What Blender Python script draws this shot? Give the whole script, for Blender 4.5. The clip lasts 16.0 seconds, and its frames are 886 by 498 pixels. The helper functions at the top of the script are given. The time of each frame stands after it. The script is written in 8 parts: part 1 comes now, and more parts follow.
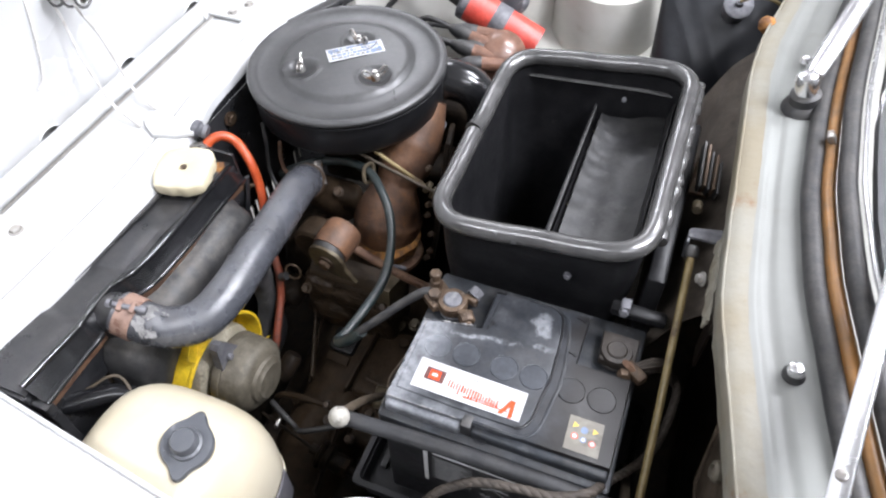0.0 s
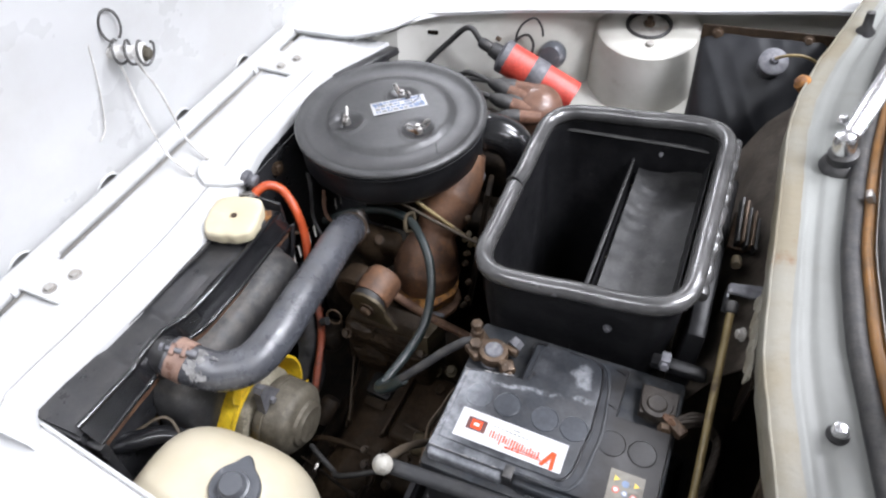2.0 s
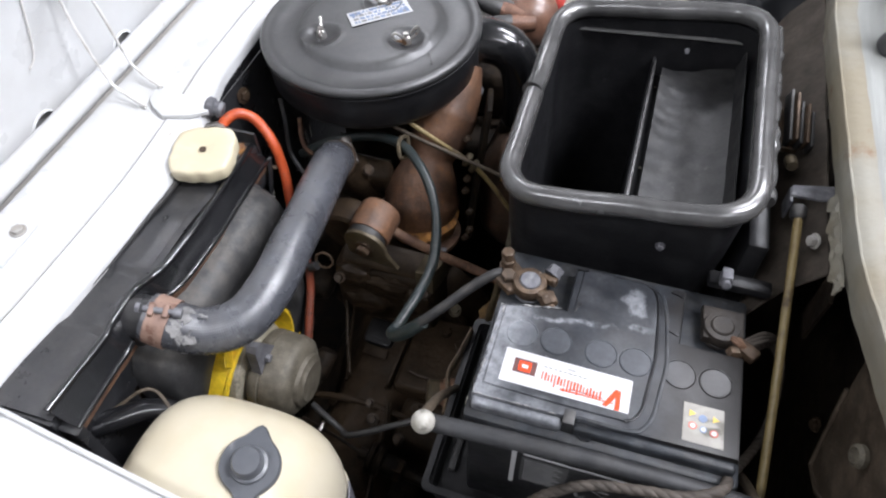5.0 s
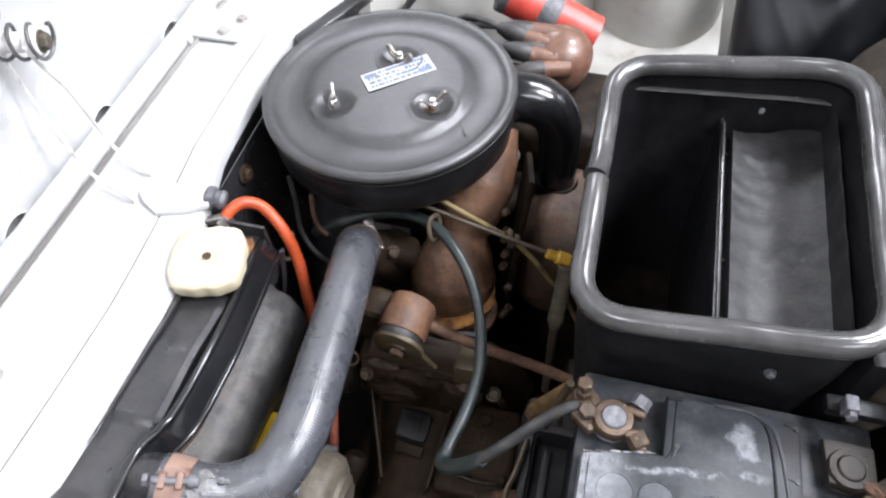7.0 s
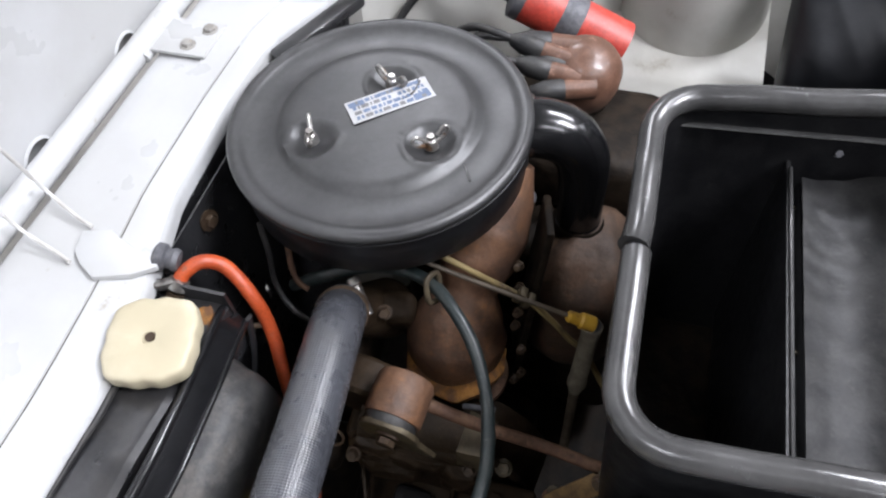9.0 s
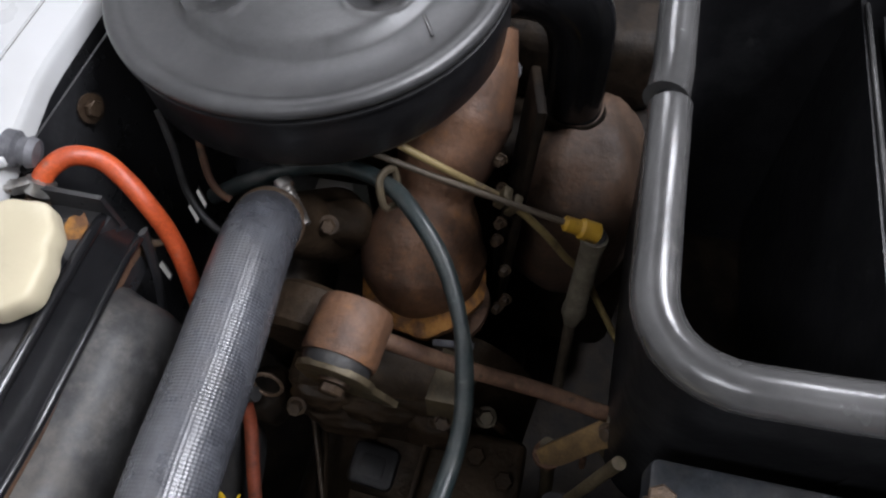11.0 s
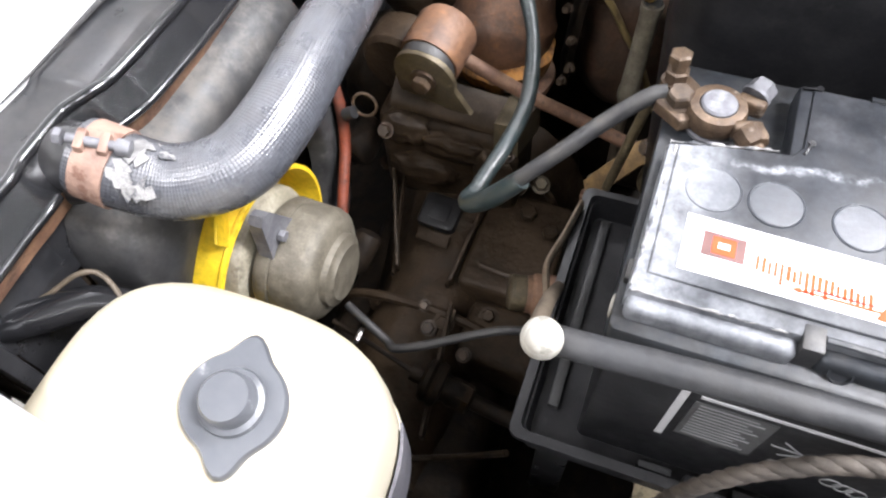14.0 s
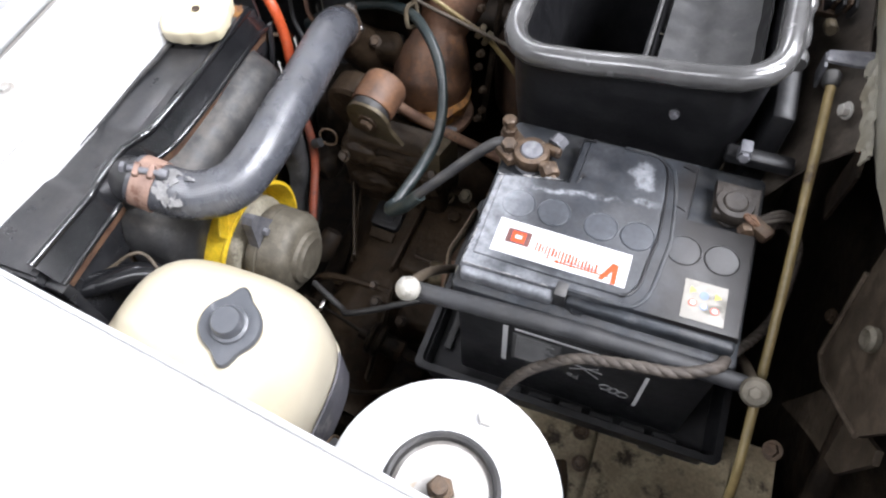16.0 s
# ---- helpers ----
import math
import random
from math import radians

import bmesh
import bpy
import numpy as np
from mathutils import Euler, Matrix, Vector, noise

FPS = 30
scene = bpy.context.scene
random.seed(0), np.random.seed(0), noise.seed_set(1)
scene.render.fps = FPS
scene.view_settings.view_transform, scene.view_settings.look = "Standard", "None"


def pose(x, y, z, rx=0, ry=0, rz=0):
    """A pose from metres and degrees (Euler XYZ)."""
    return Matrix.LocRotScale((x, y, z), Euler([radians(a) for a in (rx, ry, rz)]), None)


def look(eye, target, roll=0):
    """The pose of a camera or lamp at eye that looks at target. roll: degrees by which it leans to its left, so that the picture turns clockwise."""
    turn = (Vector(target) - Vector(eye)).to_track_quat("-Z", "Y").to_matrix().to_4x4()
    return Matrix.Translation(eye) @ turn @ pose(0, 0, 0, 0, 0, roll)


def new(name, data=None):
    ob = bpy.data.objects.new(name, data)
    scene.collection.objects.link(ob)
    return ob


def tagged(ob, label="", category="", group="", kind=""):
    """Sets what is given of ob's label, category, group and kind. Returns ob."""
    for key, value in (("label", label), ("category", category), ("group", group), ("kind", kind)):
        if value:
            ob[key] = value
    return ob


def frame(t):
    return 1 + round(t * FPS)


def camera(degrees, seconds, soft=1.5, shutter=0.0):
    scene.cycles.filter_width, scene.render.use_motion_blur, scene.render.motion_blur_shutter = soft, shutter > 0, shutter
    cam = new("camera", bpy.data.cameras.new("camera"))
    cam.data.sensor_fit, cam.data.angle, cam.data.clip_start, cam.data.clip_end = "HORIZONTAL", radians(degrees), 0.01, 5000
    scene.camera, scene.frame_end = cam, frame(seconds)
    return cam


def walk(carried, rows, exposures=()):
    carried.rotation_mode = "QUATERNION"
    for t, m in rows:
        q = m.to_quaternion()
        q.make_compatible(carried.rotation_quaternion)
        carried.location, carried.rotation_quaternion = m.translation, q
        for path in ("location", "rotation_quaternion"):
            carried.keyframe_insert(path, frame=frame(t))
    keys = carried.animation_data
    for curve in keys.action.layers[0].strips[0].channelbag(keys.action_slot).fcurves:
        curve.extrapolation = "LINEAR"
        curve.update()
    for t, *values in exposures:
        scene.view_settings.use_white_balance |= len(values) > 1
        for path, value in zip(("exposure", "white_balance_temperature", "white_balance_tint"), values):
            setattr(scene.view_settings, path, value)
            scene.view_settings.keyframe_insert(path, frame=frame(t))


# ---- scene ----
cam = camera(64.4, 16.0, soft=2.2)
PATH = [
    (0, (0.062, -0.321, 1.3), (-0.422, 0.874, -0.229), -1.2),
    (0.5, (0.06, -0.319, 1.312), (-0.44, 0.917, -0.179), -1.6),
    (1, (0.063, -0.317, 1.319), (-0.455, 0.941, -0.147), -2.2),
    (1.5, (0.057, -0.321, 1.328), (-0.49, 0.957, -0.11), -2.2),
    (2, (0.05, -0.331, 1.322), (-0.535, 0.915, -0.13), -2.7),
    (2.5, (0.056, -0.344, 1.289), (-0.489, 0.868, -0.206), -1.6),
    (3, (0.059, -0.351, 1.254), (-0.44, 0.768, -0.327), -1.4),
    (3.2, (0.066, -0.344, 1.248), (-0.428, 0.723, -0.37), -2.1),
    (5.3, (-0.058, -0.288, 1.24), (-0.438, 0.906, -0.319), -1.9),
    (5.5, (-0.069, -0.265, 1.25), (-0.444, 0.898, -0.332), -2.7),
    (6, (-0.103, -0.237, 1.246), (-0.448, 0.919, -0.35), -2.5),
    (6.5, (-0.12, -0.206, 1.24), (-0.46, 0.954, -0.354), -2.9),
    (7, (-0.134, -0.178, 1.23), (-0.477, 0.984, -0.361), -2.9),
    (7.5, (-0.15, -0.151, 1.216), (-0.515, 0.987, -0.388), -3.8),
    (8, (-0.161, -0.122, 1.207), (-0.525, 1.012, -0.4), -3.7),
    (8.2, (-0.163, -0.109, 1.204), (-0.533, 1.022, -0.403), -4.0),
    (10.3, (-0.148, 0.0, 1.096), (-0.462, 1.038, -0.585), -3.7),
    (10.5, (-0.151, -0.002, 1.082), (-0.453, 1.021, -0.61), -3.5),
    (11, (-0.163, -0.006, 1.04), (-0.449, 1.013, -0.657), -3.5),
    (11.5, (-0.171, -0.029, 1.006), (-0.404, 1.044, -0.666), -1.8),
    (12, (-0.174, -0.074, 0.983), (-0.406, 1.041, -0.661), -0.0),
    (12.5, (-0.172, -0.122, 0.969), (-0.444, 0.93, -0.71), -0.8),
    (13, (-0.161, -0.167, 0.989), (-0.502, 0.852, -0.698), -2.9),
    (13.5, (-0.138, -0.199, 0.995), (-0.516, 0.778, -0.709), -5.0),
    (14, (-0.114, -0.218, 1.017), (-0.546, 0.731, -0.69), -5.2),
    (14.5, (-0.087, -0.237, 1.053), (-0.581, 0.673, -0.658), -5.0),
    (15, (-0.049, -0.264, 1.089), (-0.518, 0.653, -0.625), -4.7),
    (15.5, (-0.018, -0.289, 1.139), (-0.478, 0.665, -0.558), -4.9),
    (16, (-0.003, -0.307, 1.192), (-0.436, 0.652, -0.509), -4.7),
]
EXPOSURE = [(0, 0.03), (1.0, -0.05), (2.0, -0.22), (3.0, -0.5), (5.5, -0.2), (7.0, 0.05), (8.0, -0.1), (10.3, -0.85), (11.0, -0.75), (11.6, -0.1), (12.0, 0.3), (12.6, 0.75), (14.0, 0.92), (14.5, 0.75), (15.0, 0.5), (16.0, 0.28)]
walk(cam, [(t, look(eye, target, roll)) for t, eye, target, roll in PATH], [(t, e, 6430 if 12.3 < t < 14.5 else 6270, 16) for t, e in EXPOSURE])

# ---- light: an unseen closed workshop with added panel lamps under its ceiling ----
world = bpy.data.worlds.new("workshop_air")
scene.world = world
world.use_nodes = True
world.node_tree.nodes["Background"].inputs[0].default_value = (0.9, 0.95, 1.0, 1)
world.node_tree.nodes["Background"].inputs[1].default_value = 0.005
scene.view_settings.exposure = 0.0

ROOM = (-3.6, 3.8, -2.9, 3.4, 3.0)          # x0, x1, y0, y1, height
# panel lamps out of view, added to suit brightness and highlights
LAMPS = [(1.0, 1.3, 1.2, 0.48, 92.0), (1.5, 0.1, 1.2, 0.48, 140.0), (-1.0, -1.3, 1.2, 0.48, 38.0), (1.3, -1.3, 1.2, 0.48, 22.0), (-1.4, 2.4, 1.2, 0.48, 50.0)]          # x, y, length, width, watts
HOOD_HOLES = [(-0.03, 0.035), (0.116, 0.036), (0.265, 0.037), (0.415, 0.036), (0.56, 0.036)]
SPOOL = (-0.574, 0.188, 0.900)


# ---- materials ----
def mat(name, base, rough=0.5, metal=0.0, second=None, scale=20.0, spread=0.5, stain=None, stain_scale=6.0,
        stain_cut=0.58, stain_soft=0.12, stain_rough=None, bump=0.0, bump_scale=200.0, coat=0.0, spec=0.5, rough_var=0.12, seed=0.0, dust=0.0,
        dust_colour=(0.17, 0.15, 0.125), fine=0.0):
    m = bpy.data.materials.new(name)
    m.use_nodes = True
    nt = m.node_tree
    b = nt.nodes["Principled BSDF"]
    n, l = nt.nodes.new, nt.links.new
    b.inputs["Metallic"].default_value = metal
    b.inputs["Coat Weight"].default_value = coat
    b.inputs["Coat Roughness"].default_value = 0.08
    b.inputs["Specular IOR Level"].default_value = spec
    co = n("ShaderNodeTexCoord")
    mp = n("ShaderNodeMapping")
    mp.inputs["Location"].default_value = (seed, seed * 1.7, seed * 0.3)
    l(co.outputs["Object"], mp.inputs["Vector"])

    def nz(sc, det, rgh=0.55):
        t = n("ShaderNodeTexNoise")
        t.inputs["Scale"].default_value = sc
        t.inputs["Detail"].default_value = det
        t.inputs["Roughness"].default_value = rgh
        l(mp.outputs[0], t.inputs["Vector"])
        return t.outputs["Fac"]

    def ramp(fac, lo, hi):
        r = n("ShaderNodeMapRange")
        r.interpolation_type = "SMOOTHSTEP"
        r.inputs["From Min"].default_value, r.inputs["From Max"].default_value = lo, hi
        l(fac, r.inputs["Value"])
        return r.outputs[0]

    def mix(fac, a, c):
        x = n("ShaderNodeMix")
        x.data_type = "RGBA"
        l(fac, x.inputs[0])
        for s, v in ((x.inputs[6], a), (x.inputs[7], c)):
            if isinstance(v, tuple):
                s.default_value = (*v[:3], 1)
            else:
                l(v, s)
        return x.outputs[2]

    second = second or tuple(min(1, c * 0.82) for c in base)
    if fine:
        scale, stain_scale = scale * fine, stain_scale * fine
    col = mix(ramp(nz(scale, 6, 0.62), 0.5 - spread * 0.22, 0.5 + spread * 0.22), tuple(base), tuple(second))
    rgh = n("ShaderNodeMapRange")
    rgh.inputs["To Min"].default_value, rgh.inputs["To Max"].default_value = max(0.02, rough - rough_var), min(1, rough + rough_var)
    l(nz(scale * 2.3, 4), rgh.inputs["Value"])
    rough_out = rgh.outputs[0]
    if stain:
        cut = 0.5 + (stain_cut - 0.5) * 0.42
        f = ramp(nz(stain_scale, 8, 0.68), cut, cut + stain_soft * 0.7)
        col = mix(f, col, tuple(stain))
        rr = n("ShaderNodeMix")
        l(f, rr.inputs[0])
        l(rough_out, rr.inputs[2])
        rr.inputs[3].default_value = stain_rough if stain_rough is not None else min(1, rough + 0.25)
        rough_out = rr.outputs[0]
    if fine:
        # speckle at the scale of single grains
        grain = n("ShaderNodeMapRange")
        grain.inputs["From Min"].default_value, grain.inputs["From Max"].default_value = 0.3, 0.7
        grain.inputs["To Min"].default_value, grain.inputs["To Max"].default_value = 0.78, 1.22
        l(nz(scale * 9, 3, 0.7), grain.inputs["Value"])
        mul = n("ShaderNodeMix")
        mul.data_type, mul.blend_type = "RGBA", "MULTIPLY"
        mul.inputs[0].default_value = 1.0
        l(col, mul.inputs[6])
        l(grain.outputs[0], mul.inputs[7])
        col = mul.outputs[2]
    if dust:
        # dust that has settled on upward faces
        up = n("ShaderNodeSeparateXYZ")
        l(co.outputs["Normal"], up.inputs[0])
        part_up = n("ShaderNodeMath")
        part_up.operation = "MULTIPLY"
        l(ramp(up.outputs["Z"], 0.1, 1.0), part_up.inputs[0])
        l(ramp(nz(scale * 1.7, 7, 0.7), 0.38, 0.66), part_up.inputs[1])
        some = n("ShaderNodeMath")
        some.operation = "MULTIPLY"
        some.inputs[1].default_value = dust
        l(part_up.outputs[0], some.inputs[0])
        col = mix(some.outputs[0], col, tuple(dust_colour))
        rr = n("ShaderNodeMix")
        l(some.outputs[0], rr.inputs[0])
        l(rough_out, rr.inputs[2])
        rr.inputs[3].default_value = 0.85
        rough_out = rr.outputs[0]
    l(col, b.inputs["Base Color"])
    l(rough_out, b.inputs["Roughness"])
    if bump:
        bp = n("ShaderNodeBump")
        bp.inputs["Strength"].default_value = bump
        bp.inputs["Distance"].default_value = 0.003
        l(nz(bump_scale, 6, 0.6), bp.inputs["Height"])
        l(bp.outputs[0], b.inputs["Normal"])
    return m


def glow(name, colour, strength):
    m = bpy.data.materials.new(name)
    m.use_nodes = True
    b = m.node_tree.nodes["Principled BSDF"]
    b.inputs["Base Color"].default_value = (0.8, 0.8, 0.8, 1)
    b.inputs["Emission Color"].default_value = (*colour, 1)
    b.inputs["Emission Strength"].default_value = strength
    return m


WHITE = mat("white_body_paint", (0.57, 0.575, 0.575), 0.3, second=(0.52, 0.52, 0.51), scale=4, stain=(0.38, 0.34, 0.27), stain_scale=9, stain_cut=0.9, stain_soft=0.1, bump=0.05, bump_scale=90, coat=0.3)
OLDWHITE = mat("aged_inner_wing_paint", (0.55, 0.54, 0.50), 0.42, second=(0.47, 0.46, 0.415), scale=9, stain=(0.26, 0.215, 0.16), stain_scale=16, stain_cut=0.76, stain_soft=0.3, bump=0.06, bump_scale=60)
GREYPAINT = mat("grey_white_cowl_paint", (0.195, 0.2, 0.188), 0.48, second=(0.168, 0.171, 0.16), scale=5, stain=(0.16, 0.152, 0.13), stain_scale=22, stain_cut=0.66, stain_soft=0.5, spec=0.35, bump=0.03, bump_scale=60)
TAPE = mat("yellowed_sealing_edge", (0.180, 0.172, 0.142), 0.55, second=(0.155, 0.134, 0.092), scale=7, stain=(0.13, 0.065, 0.022), stain_scale=20, stain_cut=0.66, stain_soft=0.25, bump=0.2, bump_scale=90)
BLACKPAINT = mat("black_enamel", (0.014, 0.0145, 0.016), 0.30, coat=0.2, second=(0.022, 0.022, 0.0235), scale=9, stain=(0.065, 0.063, 0.061), stain_scale=20, stain_cut=0.72, stain_soft=0.5, bump=0.05, bump_scale=60, spec=0.55, dust=0.08, fine=2.5)
FILTERBLACK = mat("black_filter_enamel", (0.027, 0.027, 0.0275), 0.39, second=(0.036, 0.036, 0.0365), scale=9, stain=(0.055, 0.054, 0.052), stain_scale=14, stain_cut=0.62, stain_soft=0.6, stain_rough=0.52, bump=0.05, bump_scale=60, spec=0.75, dust=0.08, dust_colour=(0.12, 0.117, 0.11), fine=2)
BOXBLACK = mat("black_box_plastic", (0.009, 0.009, 0.0100), 0.36, second=(0.014, 0.014, 0.0150), scale=16, spec=0.25, stain=(0.026, 0.026, 0.026), stain_scale=24, stain_cut=0.70, stain_soft=0.25, bump=0.12, bump_scale=120, dust=0.02, fine=3)
DUSTPLATE = mat("dusty_black_plate", (0.012, 0.012, 0.0125), 0.45, second=(0.026, 0.0255, 0.025), scale=16, stain=(0.085, 0.081, 0.075), stain_scale=26, stain_cut=0.68, stain_soft=0.4, bump=0.3, bump_scale=40, spec=0.3, fine=2.5)
SEAL = mat("dark_grey_worn_rubber_seal", (0.040, 0.0395, 0.039), 0.23, second=(0.060, 0.059, 0.058), scale=25, stain=(0.13, 0.127, 0.122), stain_scale=30, stain_cut=0.70, stain_soft=0.6, bump=0.05, bump_scale=150, spec=0.75)
RUBBER = mat("black_rubber", (0.016, 0.016, 0.017), 0.5, second=(0.028, 0.0275, 0.027), scale=22, stain=(0.06, 0.057, 0.053), stain_scale=40, stain_cut=0.72, stain_soft=0.4, bump=0.12, bump_scale=220, dust=0.15, fine=2.0)
CABLE = mat("dusty_dark_green_cable", (0.013, 0.021, 0.022), 0.34, second=(0.024, 0.032, 0.032), scale=40, stain=(0.10, 0.108, 0.10), stain_scale=60, stain_cut=0.72, stain_soft=0.25, bump=0.1, bump_scale=200, dust=0.12, fine=1.2)
BROWNCABLE = mat("dusty_brown_cable", (0.046, 0.036, 0.028), 0.7, second=(0.027, 0.021, 0.016), scale=60, stain=(0.10, 0.080, 0.062), stain_scale=50, stain_cut=0.64, stain_soft=0.3, bump=0.3, bump_scale=200, dust=0.2)
RUST = mat("rusty_cast_iron", (0.090, 0.044, 0.026), 0.7, second=(0.150, 0.080, 0.045), scale=18, stain=(0.05, 0.03, 0.02), stain_scale=26, stain_cut=0.56, stain_soft=0.25, bump=0.5, bump_scale=130, dust=0.15, dust_colour=(0.2, 0.14, 0.09), fine=2.5)
RUSTPINK = mat("brown_rusty_iron", (0.135, 0.066, 0.035), 0.58, second=(0.056, 0.030, 0.019), scale=13, spread=0.8, stain=(0.27, 0.115, 0.035), stain_scale=18, stain_cut=0.54, stain_soft=0.45, bump=0.45, bump_scale=120, dust=0.1, dust_colour=(0.22, 0.15, 0.09), fine=2.0)
MANIFOLD = mat("brown_manifold_iron", (0.085, 0.047, 0.028), 0.62, second=(0.045, 0.027, 0.017), scale=14, spread=0.8, stain=(0.15, 0.085, 0.042), stain_scale=20, stain_cut=0.62, stain_soft=0.35, bump=0.45, bump_scale=120, dust=0.08, dust_colour=(0.2, 0.14, 0.09), fine=2.0)
RUSTBOLT = mat("oily_rusty_bolt", (0.060, 0.038, 0.022), 0.55, second=(0.032, 0.021, 0.013), scale=60, stain=(0.12, 0.08, 0.045), stain_scale=70, stain_cut=0.62, stain_soft=0.3, bump=0.4, bump_scale=200, fine=1.5)
OCHRE = mat("ochre_rust_scale", (0.32, 0.14, 0.025), 0.8, second=(0.12, 0.05, 0.018), scale=34, bump=0.7, bump_scale=120, dust=0.05, fine=2)
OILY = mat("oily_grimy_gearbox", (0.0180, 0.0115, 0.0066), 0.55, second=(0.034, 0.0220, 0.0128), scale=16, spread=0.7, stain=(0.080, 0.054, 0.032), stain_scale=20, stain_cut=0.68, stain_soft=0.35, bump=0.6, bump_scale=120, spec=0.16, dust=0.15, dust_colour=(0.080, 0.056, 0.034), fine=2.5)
OILYWEB = mat("worn_oily_casting_edge", (0.045, 0.030, 0.018), 0.5, second=(0.026, 0.017, 0.010), scale=20, stain=(0.10, 0.070, 0.043), stain_scale=26, stain_cut=0.62, stain_soft=0.35, bump=0.4, bump_scale=120, spec=0.25, fine=2.5)
# near-black brown for the deep parts of the bay
NEARBLACK = mat("near_black_brown", (0.008, 0.0058, 0.0042), 0.55, second=(0.019, 0.0132, 0.0086), scale=18, stain=(0.034, 0.025, 0.017), stain_scale=20, stain_cut=0.68, stain_soft=0.3, bump=0.5, bump_scale=90, spec=0.15, dust=0.05, dust_colour=(0.06, 0.045, 0.03), fine=2.5)
OLIVE = mat("olive_passivated_steel", (0.088, 0.068, 0.038), 0.5, metal=0.3, second=(0.058, 0.044, 0.026), scale=30, stain=(0.16, 0.13, 0.08), stain_scale=38, stain_cut=0.62, stain_soft=0.2, bump=0.3, bump_scale=130, dust=0.2, dust_colour=(0.2, 0.17, 0.12), fine=2)
ALLOY = mat("dusty_grey_alloy", (0.105, 0.092, 0.068), 0.6, metal=0.15, second=(0.065, 0.056, 0.040), scale=22, stain=(0.21, 0.195, 0.16), stain_scale=20, stain_cut=0.64, stain_soft=0.35, bump=0.35, bump_scale=110, dust=0.12, fine=3)
CREAM = mat("aged_cream_plastic", (0.46, 0.418, 0.322), 0.34, second=(0.43, 0.375, 0.265), scale=5, stain=(0.50, 0.39, 0.25), stain_scale=5, stain_cut=0.66, stain_soft=0.5, bump=0.03, bump_scale=60, spec=0.4)
IVORY = mat("ivory_plastic_cap", (0.60, 0.54, 0.40), 0.45, second=(0.52, 0.46, 0.32), scale=12, stain=(0.36, 0.28, 0.17), stain_scale=16, stain_cut=0.66, stain_soft=0.2, bump=0.1, bump_scale=110)
GREYCAP = mat("grey_plastic_cap", (0.062, 0.066, 0.074), 0.33, second=(0.084, 0.088, 0.096), scale=16, stain=(0.24, 0.24, 0.25), stain_scale=32, stain_cut=0.68, bump=0.06, bump_scale=140)
YELLOW = mat("yellow_plastic", (0.68, 0.47, 0.02), 0.4, second=(0.58, 0.38, 0.015), scale=12, stain=(0.52, 0.34, 0.03), stain_scale=14, stain_cut=0.72, stain_soft=0.5, bump=0.05, bump_scale=90, dust=0.1, fine=1.5)
DULLYELLOW = mat("dull_ochre_plastic", (0.42, 0.24, 0.02), 0.45, second=(0.32, 0.17, 0.015), scale=30, stain=(0.12, 0.07, 0.02), stain_scale=60, stain_cut=0.6, dust=0.1)
# darker copy of the orange hose rubber, with shade put into its colour
ORANGESHADE = mat("shaded_red_rubber", (0.17, 0.036, 0.015), 0.6, second=(0.075, 0.022, 0.012), scale=30, stain=(0.04, 0.022, 0.013), stain_scale=40, stain_cut=0.55, stain_soft=0.4, bump=0.15, bump_scale=200, fine=1.5)
ORANGE = mat("orange_red_rubber_hose", (0.52, 0.085, 0.022), 0.42, second=(0.40, 0.062, 0.018), scale=30, stain=(0.3, 0.1, 0.06), stain_scale=50, stain_cut=0.7, bump=0.06, bump_scale=240, dust=0.08, fine=1.5)
BATT = mat("dusty_battery_plastic", (0.015, 0.0165, 0.019), 0.36, second=(0.025, 0.028, 0.032), scale=12, stain=(0.10, 0.106, 0.117), stain_scale=18, stain_cut=0.63, stain_soft=0.45, bump=0.1, bump_scale=110, spec=0.22, dust=0.10, fine=3)
BATTDUST = mat("whitish_dusty_battery_lid", (0.016, 0.0178, 0.021), 0.40, second=(0.025, 0.0275, 0.032), scale=14, stain=(0.055, 0.058, 0.065), stain_scale=12, stain_cut=0.56, stain_soft=0.5, stain_rough=0.7, bump=0.10, bump_scale=110, spec=0.25, dust=0.05, fine=2)
BARBLACK = mat("dusty_black_bar_paint", (0.014, 0.0145, 0.0155), 0.5, second=(0.024, 0.0245, 0.026), scale=14, stain=(0.034, 0.034, 0.036), stain_scale=22, stain_cut=0.66, stain_soft=0.4, bump=0.15, bump_scale=110, spec=0.3, dust=0.05, fine=2)
BATTPLUG = mat("battery_cell_plug_plastic", (0.024, 0.027, 0.032), 0.38, second=(0.034, 0.0375, 0.044), scale=14, stain=(0.055, 0.058, 0.065), stain_scale=12, stain_cut=0.58, stain_soft=0.5, stain_rough=0.7, bump=0.1, bump_scale=110, spec=0.4, fine=2)
CRADLE = mat("scuffed_grey_steel", (0.14, 0.135, 0.15), 0.42, metal=0.3, second=(0.10, 0.098, 0.11), scale=24, stain=(0.26, 0.25, 0.25), stain_scale=40, stain_cut=0.66, bump=0.1, bump_scale=120)
CLAMPDULL = mat("dull_brown_clamp_metal", (0.024, 0.018, 0.013), 0.6, second=(0.015, 0.011, 0.008), scale=50, stain=(0.060, 0.046, 0.033), stain_scale=60, stain_cut=0.64, stain_soft=0.3, bump=0.3, bump_scale=200, fine=1.5)
WASHERPALE = mat("cloudy_pale_plastic", (0.33, 0.315, 0.28), 0.4, second=(0.26, 0.245, 0.21), scale=60, stain=(0.16, 0.15, 0.13), stain_scale=70, stain_cut=0.62, bump=0.1, bump_scale=160)
